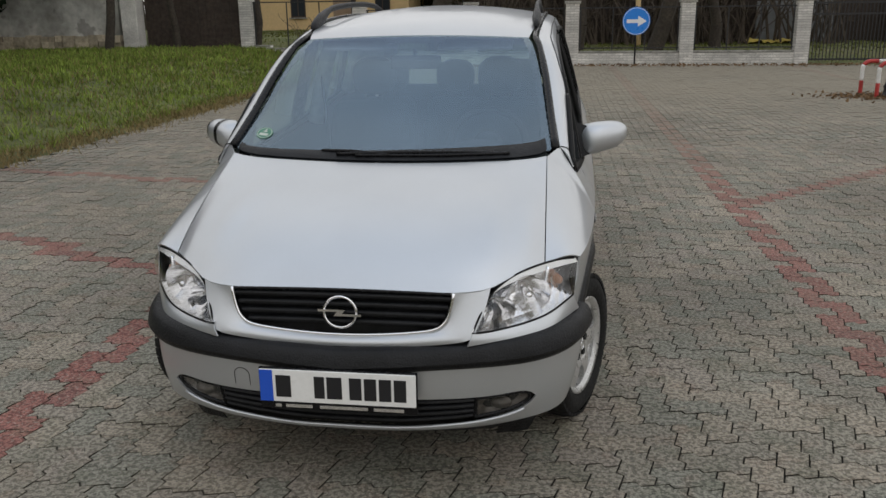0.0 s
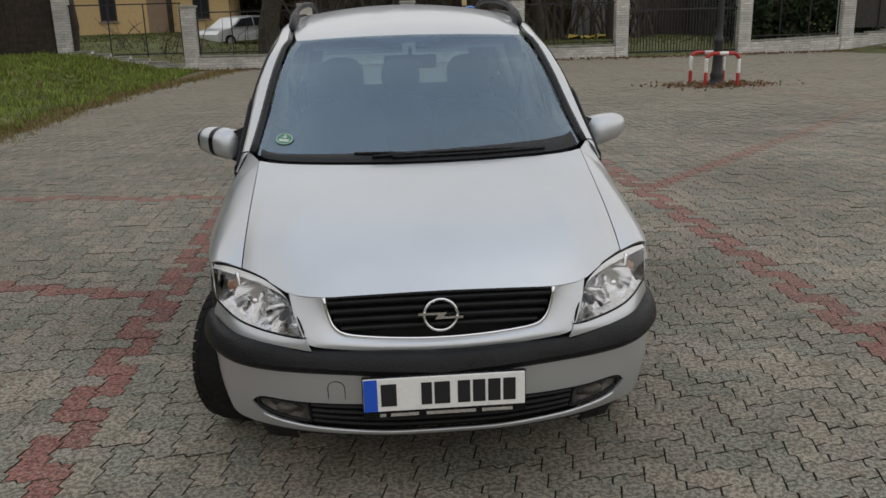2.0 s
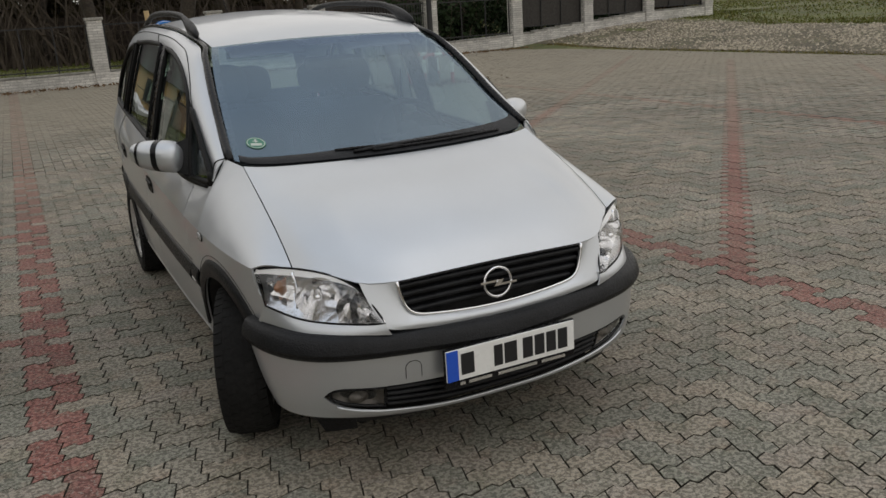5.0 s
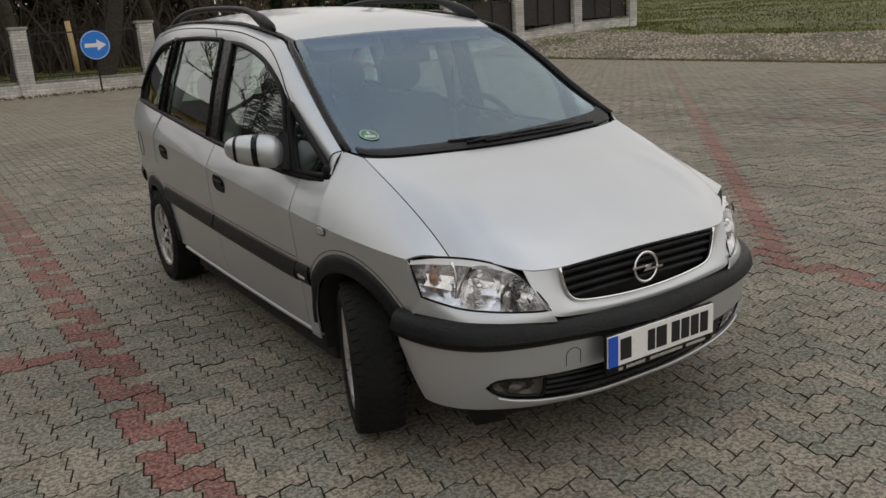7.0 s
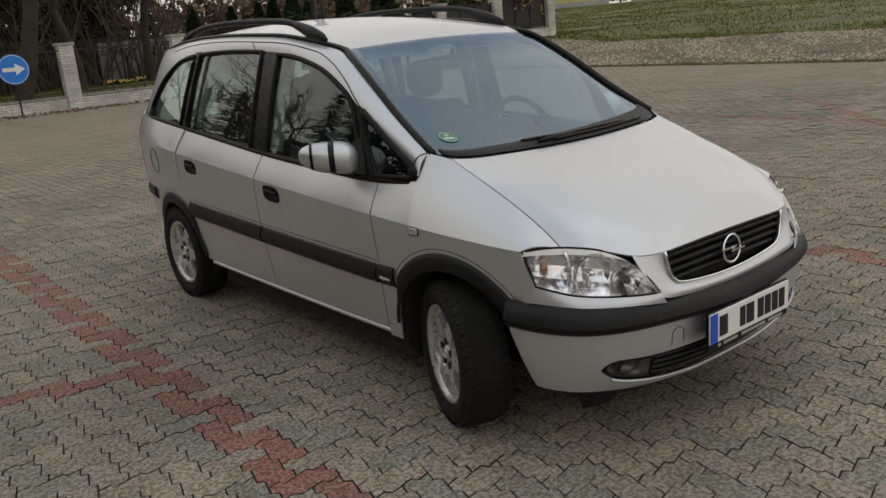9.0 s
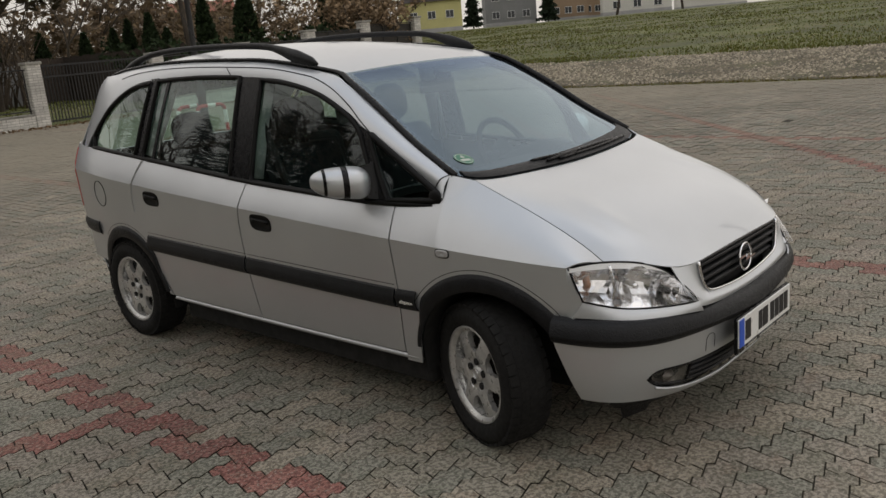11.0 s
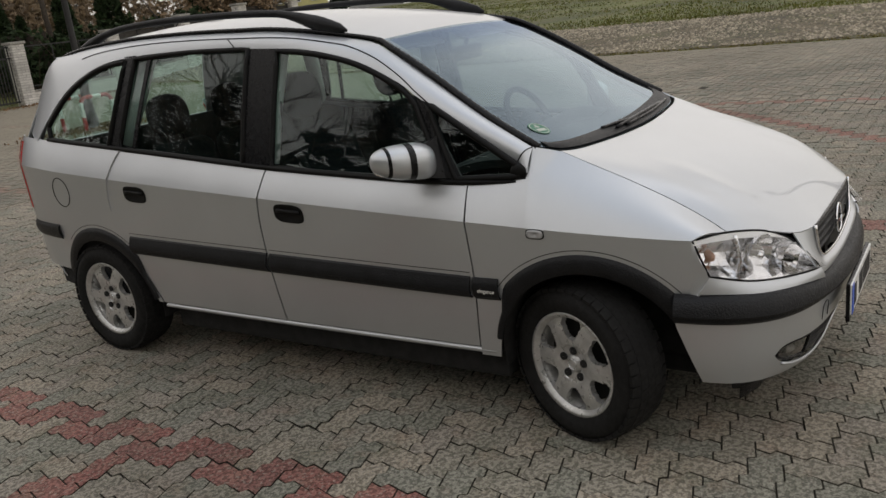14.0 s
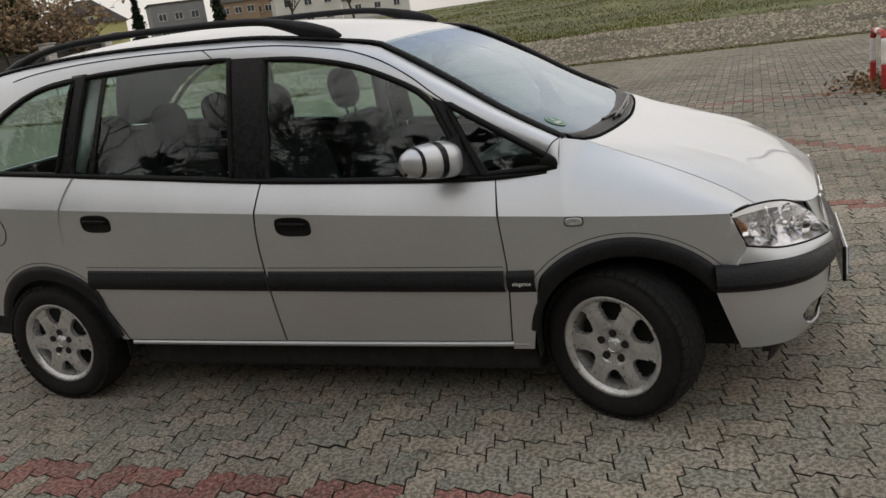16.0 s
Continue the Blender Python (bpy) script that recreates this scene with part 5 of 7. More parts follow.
def seat(x, y, wide=0.27, high=0.62, head=True, name="front_seat"):
    root = empty(name, pose(x, y, 0.0), "dark cloth car seat with padded headrest", "car seat")
    root.parent = car
    bm = box_bm(-wide, wide, -0.27, 0.22, 0.42, 0.58, 0.05, 3)
    part("cushion", bm, "cloth", root, "", True)
    bm = box_bm(-wide, wide, -0.07, 0.07, 0.0, high, 0.06, 4)
    for v in bm.verts:
        t = v.co.z / high
        v.co.x *= 1 - 0.22 * t ** 3
        v.co = pose(0, 0.24, 0.52, -14) @ v.co
    part("backrest", bm, "cloth", root, "", True)
    if head:
        bm = bmesh.new()
        bmesh.ops.create_uvsphere(bm, u_segments=24, v_segments=16, radius=1.0)
        for v in bm.verts:
            p = v.co
            q = Vector((math.copysign(abs(p.x) ** 0.8, p.x) * 0.128, p.y * 0.058, math.copysign(abs(p.z) ** 0.75, p.z) * 0.108))
            v.co = pose(0, 0.425, 0.52 + high + 0.115, -8) @ q
        part("headrest", bm, "cloth", root, "", True)
        for dx in (-0.05, 0.05):
            tube("headrest_post", [(dx, 0.40, 0.5 + high), (dx, 0.42, 0.52 + high + 0.06)], 0.006, "chrome", root, n=6)
    return root


for x in (-0.36, 0.36):
    seat(x, 1.86)
for x in (-0.44, 0.0, 0.44):
    seat(x, 2.72, 0.215, 0.56, True, "rear_seat")
rows = [[Vector((u * 0.5, 1.76 + 1.95 * v, 1.48 + 0.06 * math.sin(math.pi * min(v + 0.12, 1)) - 0.02 * u * u)) for u in [-1 + 2 * k / 8 for k in range(9)]] for v in [k / 10 for k in range(11)]]
panel("headliner", rows, "liner", car, "pale roof lining", 0.006)
for s in (-1, 1):
    vz = [[Vector((s * (0.1 + 0.36 * u), 1.62 + 0.16 * v, 1.432 + 0.055 * v)) for u in (0, 0.25, 0.5, 0.75, 1)] for v in (0, 0.5, 1)]
    panel("sun_visor", vz, "liner", car, "", 0.012)
    tube("inner_pillar", [(s * 0.70, 2.22, 1.0), (s * 0.64, 2.2, 1.25), (s * 0.56, 2.18, 1.5)], 0.045, "liner", car, "pale door pillar trim", n=8)
    tube("seat_belt", [(s * 0.66, 2.19, 1.36), (s * 0.6, 2.12, 1.0), (s * 0.55, 2.0, 0.6)], 0.02, "dash", car, "", n=6, flat=0.3)
    tube("rear_pillar_trim", [(s * 0.74, 3.14, 1.1), (s * 0.66, 3.08, 1.3), (s * 0.58, 3.04, 1.5)], 0.045, "liner", car, "", n=8)

# ---- wheels ----
TR, TW, RIM = 0.296, 0.195, 0.198


def make_wheel(name, m, s):
    """A wheel; its outer face looks along -x for s = -1."""
    root = empty(name, m, "six-spoke silver alloy wheel with worn tyre", "wheel")
    root.parent = car
    o = lambda pts: [(s * p[0], p[1], p[2]) for p in pts]
    prof = [(TW / 2 - 0.022, RIM - 0.004), (TW / 2 - 0.006, RIM + 0.012), (TW / 2, RIM + 0.045), (TW / 2 - 0.004, TR - 0.035), (TW / 2 - 0.022, TR - 0.008), (TW / 2 - 0.045, TR), (0, TR + 0.002), (-TW / 2 + 0.045, TR), (-TW / 2 + 0.022, TR - 0.008), (-TW / 2, TR - 0.05), (-TW / 2 + 0.02, RIM)]
    v, f = lathe(prof, 56)
    tyre = obj("tyre", o(v), f, "rubber", root, "black worn tyre", True)
    blocks = []
    for k in range(44):
        w = 2 * math.pi * k / 44
        for x0, x1, sh in ((0.058, 0.088, 0.0), (0.02, 0.052, 0.5), (-0.016, 0.016, 0.2), (-0.052, -0.02, 0.7), (-0.088, -0.058, 0.3)):
            ww = w + sh * 2 * math.pi / 44
            h = 0.0022 if abs(x0 + x1) < 0.12 else 0.0002
            pts = []
            for rr in (TR - 0.012, TR + h):
                for xx, dw in ((x0, 0), (x1, 0.012), (x1, 0.132), (x0, 0.12)):
                    r2 = rr if abs(xx) < 0.07 else rr - 0.0065
                    pts.append((xx, r2 * math.cos(ww + dw), r2 * math.sin(ww + dw)))
            blocks.append((pts, [(4, 5, 6, 7), (0, 1, 5, 4), (1, 2, 6, 5), (2, 3, 7, 6), (3, 0, 4, 7)]))
    v, f = joined(blocks)
    tagged(obj("tread", o(v), f, "rubber", tyre), kind="stuff")
    # rim barrel and lip
    v, f = lathe([(-TW / 2 + 0.02, RIM - 0.002), (-0.02, RIM - 0.03), (0.05, RIM - 0.028), (TW / 2 - 0.03, RIM - 0.014), (TW / 2 - 0.018, RIM + 0.002), (TW / 2 - 0.012, RIM + 0.001), (TW / 2 - 0.016, RIM - 0.010), (TW / 2 - 0.03, RIM - 0.022)], 56)
    rim = obj("rim", o(v), f, "alloy", root, "six-spoke alloy rim", True)
    # face with six rounded openings, dished towards the hub
    n, face_v, face_f = 6, [], []
    rad = [0.034 + (RIM - 0.018 - 0.034) * k / 34 for k in range(35)]
    seg = 180
    for r in rad:
        for k in range(seg):
            w = 2 * math.pi * k / seg
            a = abs(((w / (2 * math.pi) * n) % 1) - 0.5) * 2
            rise = 0.060 + 0.012 * math.sin(math.pi * min(max((r - 0.03) / 0.16, 0), 1)) + 0.005 * a * (r > 0.07)
            face_v.append((rise, r * math.cos(w), r * math.sin(w)))
    for i in range(len(rad) - 1):
        for k in range(seg):
            w = (((k + 0.5) / seg * n) % 1 - 0.5) * 2 * math.pi / n
            rm_ = (rad[i] + rad[i + 1]) / 2
            du_, dv_ = (rm_ * math.cos(w) - 0.134) / 0.041, rm_ * math.sin(w) / (0.037 + 0.46 * (rm_ - 0.134))
            if abs(du_) ** 3 + abs(dv_) ** 3 > 1 or rm_ > 0.175:
                face_f.append((i * seg + k, i * seg + (k + 1) % seg, (i + 1) * seg + (k + 1) % seg, (i + 1) * seg + k))
    fc = obj("spokes", o(face_v), face_f, "alloy", rim, "", True)
    md = fc.modifiers.new("thickness", "SOLIDIFY")
    md.thickness, md.offset, md.use_rim = 0.024, -1.0 if s < 0 else 1.0, True
    ed = fc.modifiers.new("crisp", "EDGE_SPLIT")
    ed.split_angle = radians(40)
    v, f = lathe([(0.074, 0.001), (0.074, 0.022), (0.07, 0.028), (0.062, 0.036)], 28)
    cap = obj("hub_cap", o(v), f, "alloy", rim, "", True)
    tube("cap_ring", o([(0.075, 0.02 * math.cos(w), 0.02 * math.sin(w)) for w in [2 * math.pi * k / 24 for k in range(24)]]), 0.002, "chrome", cap, "", True, 6)
    for k in range(5):
        w = 2 * math.pi * k / 5 + 0.35
        v, f = lathe([(0.0725, 0.001), (0.0725, 0.0145), (0.064, 0.0155)], 14)
        obj("wheel_bolt", o([(p[0], p[1] + 0.052 * math.cos(w), p[2] + 0.052 * math.sin(w)) for p in v]), f, "dark", rim, "dark recessed wheel bolt")
    v, f = lathe([(-0.005, 0.02), (-0.005, 0.128), (-0.02, 0.13), (-0.02, 0.02)], 36)
    obj("brake_disc", o(v), f, "disc_iron", root, "", True)
    # black disc close behind the spokes puts shade into their openings
    v, f = lathe([(0.012, 0.001), (0.012, RIM - 0.04)], 30)
    obj("brake_shield", o(v), f, "dark", root)
    return root


STEER = -20.0
make_wheel("front_wheel", pose(-0.738, 0.752, TR - 0.005, 0, 0, STEER), -1)
make_wheel("front_wheel", pose(0.738, 0.752, TR - 0.005, 0, 0, STEER), 1)
make_wheel("rear_wheel", pose(-0.742, 3.42, TR - 0.005), -1)
make_wheel("rear_wheel", pose(0.742, 3.42, TR - 0.005), 1)

# ---- vegetation builders ----
def limb(out, a, b, r0, r1, n=5):
    d = (b - a).normalized()
    s = d.cross(Vector((0.3, 0.2, 0.93))).normalized()
    t = s.cross(d)
    v, f = out
    o = len(v)
    for p, r in ((a, r0), (b, r1)):
        v.extend(p + (s * math.cos(2 * math.pi * k / n) + t * math.sin(2 * math.pi * k / n)) * r for k in range(n))
    f.extend((o + k, o + (k + 1) % n, o + n + (k + 1) % n, o + n + k) for k in range(n))


def bare_tree(name, x, y, high, seed, label, lean=(0, 0), thick=0.16, depth=5, spreadness=0.75, droop=0.0, z=None):
    """A leafless tree: tapered trunk with limbs, and a crown of fine twigs."""
    rnd = random.Random(seed)
    trunk, crown = ([], []), ([], [])

    def grow(p, d, length, r, level):
        steps = 3 if level < 3 else 2
        q = p
        for i in range(steps):
            d2 = (d + Vector((rnd.gauss(0, 0.13), rnd.gauss(0, 0.13), rnd.gauss(0.03, 0.08) - droop * level * 0.08))).normalized()
            e = q + d2 * (length / steps)
            limb(trunk if level < 2 else crown, q, e, r * (1 - 0.25 * i / steps), r * (1 - 0.25 * (i + 1) / steps), 7 if level == 0 else 4 if level < 3 else 3)
            q, d = e, d2
            if level and level < depth and i < steps - 1 and rnd.random() < 0.75:
                side = Vector((rnd.gauss(0, 1), rnd.gauss(0, 1), rnd.gauss(0.1, 0.5))).normalized()
                grow(q, (d + side * spreadness).normalized(), length * rnd.uniform(0.45, 0.7), r * 0.5, level + 1)
        if level < depth:
            for _ in range(3 if level < 3 else 2):
                side = Vector((rnd.gauss(0, 1), rnd.gauss(0, 1), rnd.gauss(0.15, 0.5))).normalized()
                grow(q, (d + side * spreadness).normalized(), length * rnd.uniform(0.55, 0.8), r * rnd.uniform(0.5, 0.7), level + 1)

    base = Vector((0, 0, -0.1))
    grow(base, Vector((lean[0], lean[1], 1)).normalized(), high * 0.3, thick, 0)
    root = empty(name, pose(x, y, terrain(x, y) if z is None else z), label, "tree")
    obj("trunk", *trunk, "bark", root, "", True)
    tagged(obj("crown", *crown, "twig", root), kind="stuff")
    return root


def leafy(count, place, size, rnd):
    """Many small leaf clumps, each a bent pair of triangles, at places given by place(rnd)."""
    v, f = [], []
    for _ in range(count):
        p, n = place(rnd)
        s = size * rnd.uniform(0.6, 1.4)
        a = (n + Vector((rnd.gauss(0, 0.6), rnd.gauss(0, 0.6), rnd.gauss(0, 0.6)))).normalized()
        b = a.cross(Vector((rnd.gauss(0, 1), rnd.gauss(0, 1), rnd.gauss(0, 1)))).normalized()
        o = len(v)
        v += [p - b * s * 0.45, p + a * s, p + b * s * 0.45, p - a * s * 0.35 + b.cross(a) * s * 0.2]
        f += [(o, o + 1, o + 3), (o + 1, o + 2, o + 3)]
    return v, f


def conifer(name, x, y, high, wide, seed, label, mat="thuja", columnar=True, count=2200, z=None):
    rnd = random.Random(seed)
    root = empty(name, pose(x, y, terrain(x, y) if z is None else z), label, "tree")
    tr = ([], [])
    limb(tr, Vector((0, 0, -0.1)), Vector((0, 0, high * 0.9)), 0.03 * high ** 0.8, 0.01, 6)
    obj("trunk", *tr, "bark", root)

    def place(r):
        t = r.random() ** (0.8 if columnar else 1.5)
        ang = r.uniform(0, 2 * math.pi)
        prof = (min(t * 6, 1) * (1 - t ** 3.0)) if columnar else (1 - t) * (0.75 + 0.25 * math.cos(t * 42))
        lump = 1 + 0.16 * math.sin(ang * 3 + seed) * math.sin(t * 9 + seed)
        rad = wide * prof * lump * (r.uniform(0.72, 1.02) if columnar else r.uniform(0.2, 1.0))
        n = Vector((math.cos(ang), math.sin(ang), 0.9 if columnar else -0.25)).normalized()
        return Vector((rad * math.cos(ang), rad * math.sin(ang), 0.08 * high * (0 if columnar else 1) + t * high * 0.97 + (0 if columnar else -0.12 * rad))), n
    v, f = leafy(count, place, (0.16 if columnar else 0.34) * (high / 4) ** 0.5, rnd)
    tagged(obj("crown", v, f, mat, root), kind="stuff")
    return root


def spruce(name, x, y, high, wide, seed, label, bare=0.04, z=None):
    """A dense conifer: whorls of drooping branches with turned-up tips."""
    rnd = random.Random(seed)
    root = empty(name, pose(x, y, terrain(x, y) if z is None else z), label, "tree")
    tr = ([], [])
    limb(tr, Vector((0, 0, -0.1)), Vector((0, 0, high * 0.97)), 0.03 * high ** 0.8, 0.01, 6)
    obj("trunk", *tr, "bark", root)
    v, f = [], []
    layers = max(int(high / 0.3), 18)
    for i in range(layers):
        t = (i + rnd.random() * 0.6) / layers
        if t < bare:
            continue
        reach = wide * (1 - t) ** 0.85 + 0.12
        for _ in range(11 + int(8 * (1 - t))):
            ang, L = rnd.uniform(0, 2 * math.pi), reach * rnd.uniform(0.65, 1.12)
            d = Vector((math.cos(ang), math.sin(ang), 0))
            side = Vector((-d.y, d.x, 0))
            n = max(int(L / 0.22), 3)
            for k in range(1, n + 1):
                q = k / n
                p = d * (L * q) + Vector((0, 0, t * high + L * (0.12 * q - 0.5 * q * q + 0.18 * q ** 4)))
                for w in (-1, 1):
                    o = len(v)
                    s = (0.2 + 0.18 * (1 - q) + 0.07 * wide) * rnd.uniform(0.7, 1.3)
                    e = p + d * s * 0.9 + side * (w * s * rnd.uniform(0.3, 0.9)) + Vector((0, 0, rnd.uniform(-0.55, 0.05) * s))
                    v += [p - side * 0.05, p + side * 0.05 + Vector((0, 0, 0.05)), e]
                    f.append((o, o + 1, o + 2))
    tagged(obj("crown", v, f, "spruce", root), kind="stuff")
    return root


def thicket(name, x0, x1, y0, y1, high, count, seed, label, mat="twig", leaves=0, leaf_mat="tan_twig", leaf_size=0.09):
    """A tangle of thin stems, with dry leaves if wanted."""
    rnd = random.Random(seed)
    out = ([], [])
    tips = []
    for _ in range(count):
        p = Vector((rnd.uniform(x0, x1), rnd.uniform(y0, y1), 0))
        p.z = terrain(p.x, p.y) - 0.05
        d = Vector((rnd.gauss(0, 0.25), rnd.gauss(0, 0.25), 1)).normalized()
        h = high * rnd.uniform(0.5, 1.05)
        q, r = p, 0.02 * rnd.uniform(0.6, 1.5) * high ** 0.5
        for i in range(4):
            e = q + d * h / 4
            limb(out, q, e, r, r * 0.7, 3)
            q, r = e, r * 0.7
            d = (d + Vector((rnd.gauss(0, 0.28), rnd.gauss(0, 0.28), rnd.gauss(-0.02, 0.2)))).normalized()
            for _k in range(2):
                b = q + Vector((rnd.gauss(0, 0.3), rnd.gauss(0, 0.3), rnd.gauss(0.15, 0.2))) * h * 0.2
                limb(out, q, b, r * 0.6, r * 0.2, 3)
                tips.append((q, b))
    ob = tagged(obj(name, *out, mat), label, "shrubs", kind="stuff")
    if leaves:
        def place(r):
            a, b = r.choice(tips)
            return a.lerp(b, r.random()) + Vector((r.gauss(0, 0.12), r.gauss(0, 0.12), r.gauss(0, 0.12))), Vector((r.gauss(0, 1), r.gauss(0, 1), 0.4))
        v, f = leafy(leaves, place, leaf_size, rnd)
        tagged(obj("dry_leaves", v, f, leaf_mat), "dry clinging leaves in the shrubs", "leaves", kind="stuff")
    return ob


# ---- fence of white brick pillars and iron panels along the far side ----
FY = 25.0
PILLARS = [-9.6, -5.8, -2.2, 1.0, 4.5, 7.9, 12.0, 15.5, 18.7, 21.7, 24.8]
PW = 0.40
rng = random.Random(3)


def brick_wall(x0, x1, y0, y1, z0, z1, course=0.078, length=0.25):
    """Bricks proud of a core, on the front and the two ends."""
    out, n = [], int(round((z1 - z0) / course))
    for i in range(n):
        za, zb = z0 + i * course + 0.006, z0 + (i + 1) * course - 0.006
        k = x0 - (length / 2 if i % 2 else 0)
        while k < x1 - 0.02:
            a, b = max(k, x0) + 0.005, min(k + length, x1) - 0.005
            if b - a > 0.03:
                out.append((a, b, y0 - rng.uniform(0.005, 0.013), y0 + 0.05, za, zb))
            k += length
        for xa, xb in ((x0 - 0.009, x0 + 0.05), (x1 - 0.05, x1 + 0.009)):
            half = (y1 - y0) / 2
            for j in range(2):
                ya, yb = y0 + j * half + 0.006, y0 + (j + 1) * half - 0.006
                if i % 2 and j == 0:
                    yb -= half * 0.4
                out.append((xa, xb, ya, yb, za, zb))
    return out


for i, x in enumerate(PILLARS):
    zb = terrain(x, FY)
    pil = empty("brick_pillar", pose(x, FY, zb), "white-painted brick fence pillar with weathered concrete cap", "pillar", "fence pillars")
    v, f = boxes_data([(-PW / 2 + 0.012, PW / 2 - 0.012, -PW / 2 + 0.012, PW / 2 - 0.012, -0.15, 1.86)])
    obj("core", v, f, "mortar", pil)
    v, f = boxes_data(brick_wall(-PW / 2, PW / 2, -PW / 2, PW / 2, -0.08, 1.87))
    tagged(obj("bricks", v, f, "brick_white", pil), kind="stuff")
    cap = box_bm(-PW / 2 - 0.05, PW / 2 + 0.05, -PW / 2 - 0.05, PW / 2 + 0.05, 1.87, 1.95, 0.012)
    for vv in cap.verts:
        if vv.co.z > 1.92:
            vv.co.z += 0.03 * (1 - max(abs(vv.co.x), abs(vv.co.y)) / 0.25)
    part("cap", cap, "cap", pil)

for i, (xa, xb) in enumerate(zip(PILLARS, PILLARS[1:])):
    za, zb = terrain(xa, FY), terrain(xb, FY)
    x0, x1 = xa + PW / 2, xb - PW / 2
    if i == 5:      # the gate
        gate = empty("iron_gate", pose(0, FY, (za + zb) / 2), "black iron sliding gate with close upright bars", "gate")
        for z in (0.12, 1.45, 1.78):
            part("gate_rail", box_bm(x0 + 0.02, x1 - 0.02, -0.025, 0.025, z, z + 0.05), "iron", gate)
        n = 36
        me = None
        for k in range(n):
            x = x0 + 0.06 + (x1 - x0 - 0.12) * k / (n - 1)
            if me is None:
                ob = part("bar", box_bm(-0.012, 0.012, -0.012, 0.012, 0.1, 1.85), "iron", gate)
                me = ob.data
            else:
                ob = new("bar", me)
                ob.parent = gate
            ob.location.x = x
        continue
    low = empty("plinth_wall", pose(0, FY, 0), "low white brick plinth wall, paint flaking", "wall", "plinth walls")
    hh = 0.1 if i == 0 else 0.38
    n = max(int((x1 - x0) / 0.5), 1)
    items, core = [], []
    for k in range(n):
        a, b = x0 + (x1 - x0) * k / n, x0 + (x1 - x0) * (k + 1) / n
        zz = za + (zb - za) * (k + 0.5) / n
        core.append((a, b, -0.13, 0.13, zz - 0.25, zz + hh - 0.01))
        items += [q for q in brick_wall(a, b, -0.14, 0.14, zz - 0.1, zz + hh) if True]
    v, f = boxes_data(core)
    obj("core", v, f, "mortar", low)
    v, f = boxes_data(items)
    tagged(obj("bricks", v, f, "brick_white", low), kind="stuff")
    v, f = boxes_data([(x0 + (x1 - x0) * k / n, x0 + (x1 - x0) * (k + 1) / n, -0.17, 0.17, za + (zb - za) * (k + 0.5) / n + hh, za + (zb - za) * (k + 0.5) / n + hh + 0.045) for k in range(n)])
    obj("coping", v, f, "cap", low)
    pan = empty("fence_panel", pose(0, FY, (za + zb) / 2), "thin black iron fence panel between brick pillars", "fence", "fence panels")
    for z in (hh + 0.12, 1.72):
        part("panel_rail", box_bm(x0 + 0.01, x1 - 0.01, -0.018, 0.018, z, z + 0.036), "iron", pan)
    for k in range(4):
        x = x0 + 0.06 + (x1 - x0 - 0.12) * k / 3
        part("panel_post", box_bm(x - 0.016, x + 0.016, -0.016, 0.016, hh + 0.05, 1.75), "iron", pan)
    part("brace", box_bm(x0 + 0.03, x0 + 0.06, -0.012, 0.012, hh + 0.1, 1.72), "iron", pan)
    if i >= 7:
        v, f = boxes_data([(x0 + 0.02, x1 - 0.02, 0.03, 0.05, hh + 0.14, 1.7)])
        obj("infill", v, f, "rust", pan, "dark sheet behind the panel")

# round blue sign with a white arrow
sg = empty("road_sign", pose(2.93, 24.55, 0), "round blue sign with a white arrow on a dark post", "sign")
v, f = lathe([(-0.012, 0.001), (-0.012, 0.40), (-0.004, 0.415), (0.008, 0.41), (0.01, 0.001)], 44, "y")
obj("disc", [(p[0], p[1], p[2] + 1.33) for p in v], f, "sign_blue", sg, "", False)
arrow = [(-0.29, -0.055), (0.05, -0.055), (0.05, -0.16), (0.31, 0.0), (0.05, 0.16), (0.05, 0.055), (-0.29, 0.055)]
obj("arrow", [(x, -0.016, 1.33 + z) for x, z in arrow], [(0, 1, 5, 6), (2, 3, 4), (1, 2, 4, 5)], "sign_white", sg)
tube("rim", [(0.39 * math.cos(w), -0.013, 1.33 + 0.39 * math.sin(w)) for w in [2 * math.pi * k / 44 for k in range(44)]], 0.008, "sign_white", sg, "", True, 5)
tube("post", [(0, 0.03, -0.1), (0, 0.03, 0.9), (0, 0.03, 1.78)], 0.025, "iron", sg)

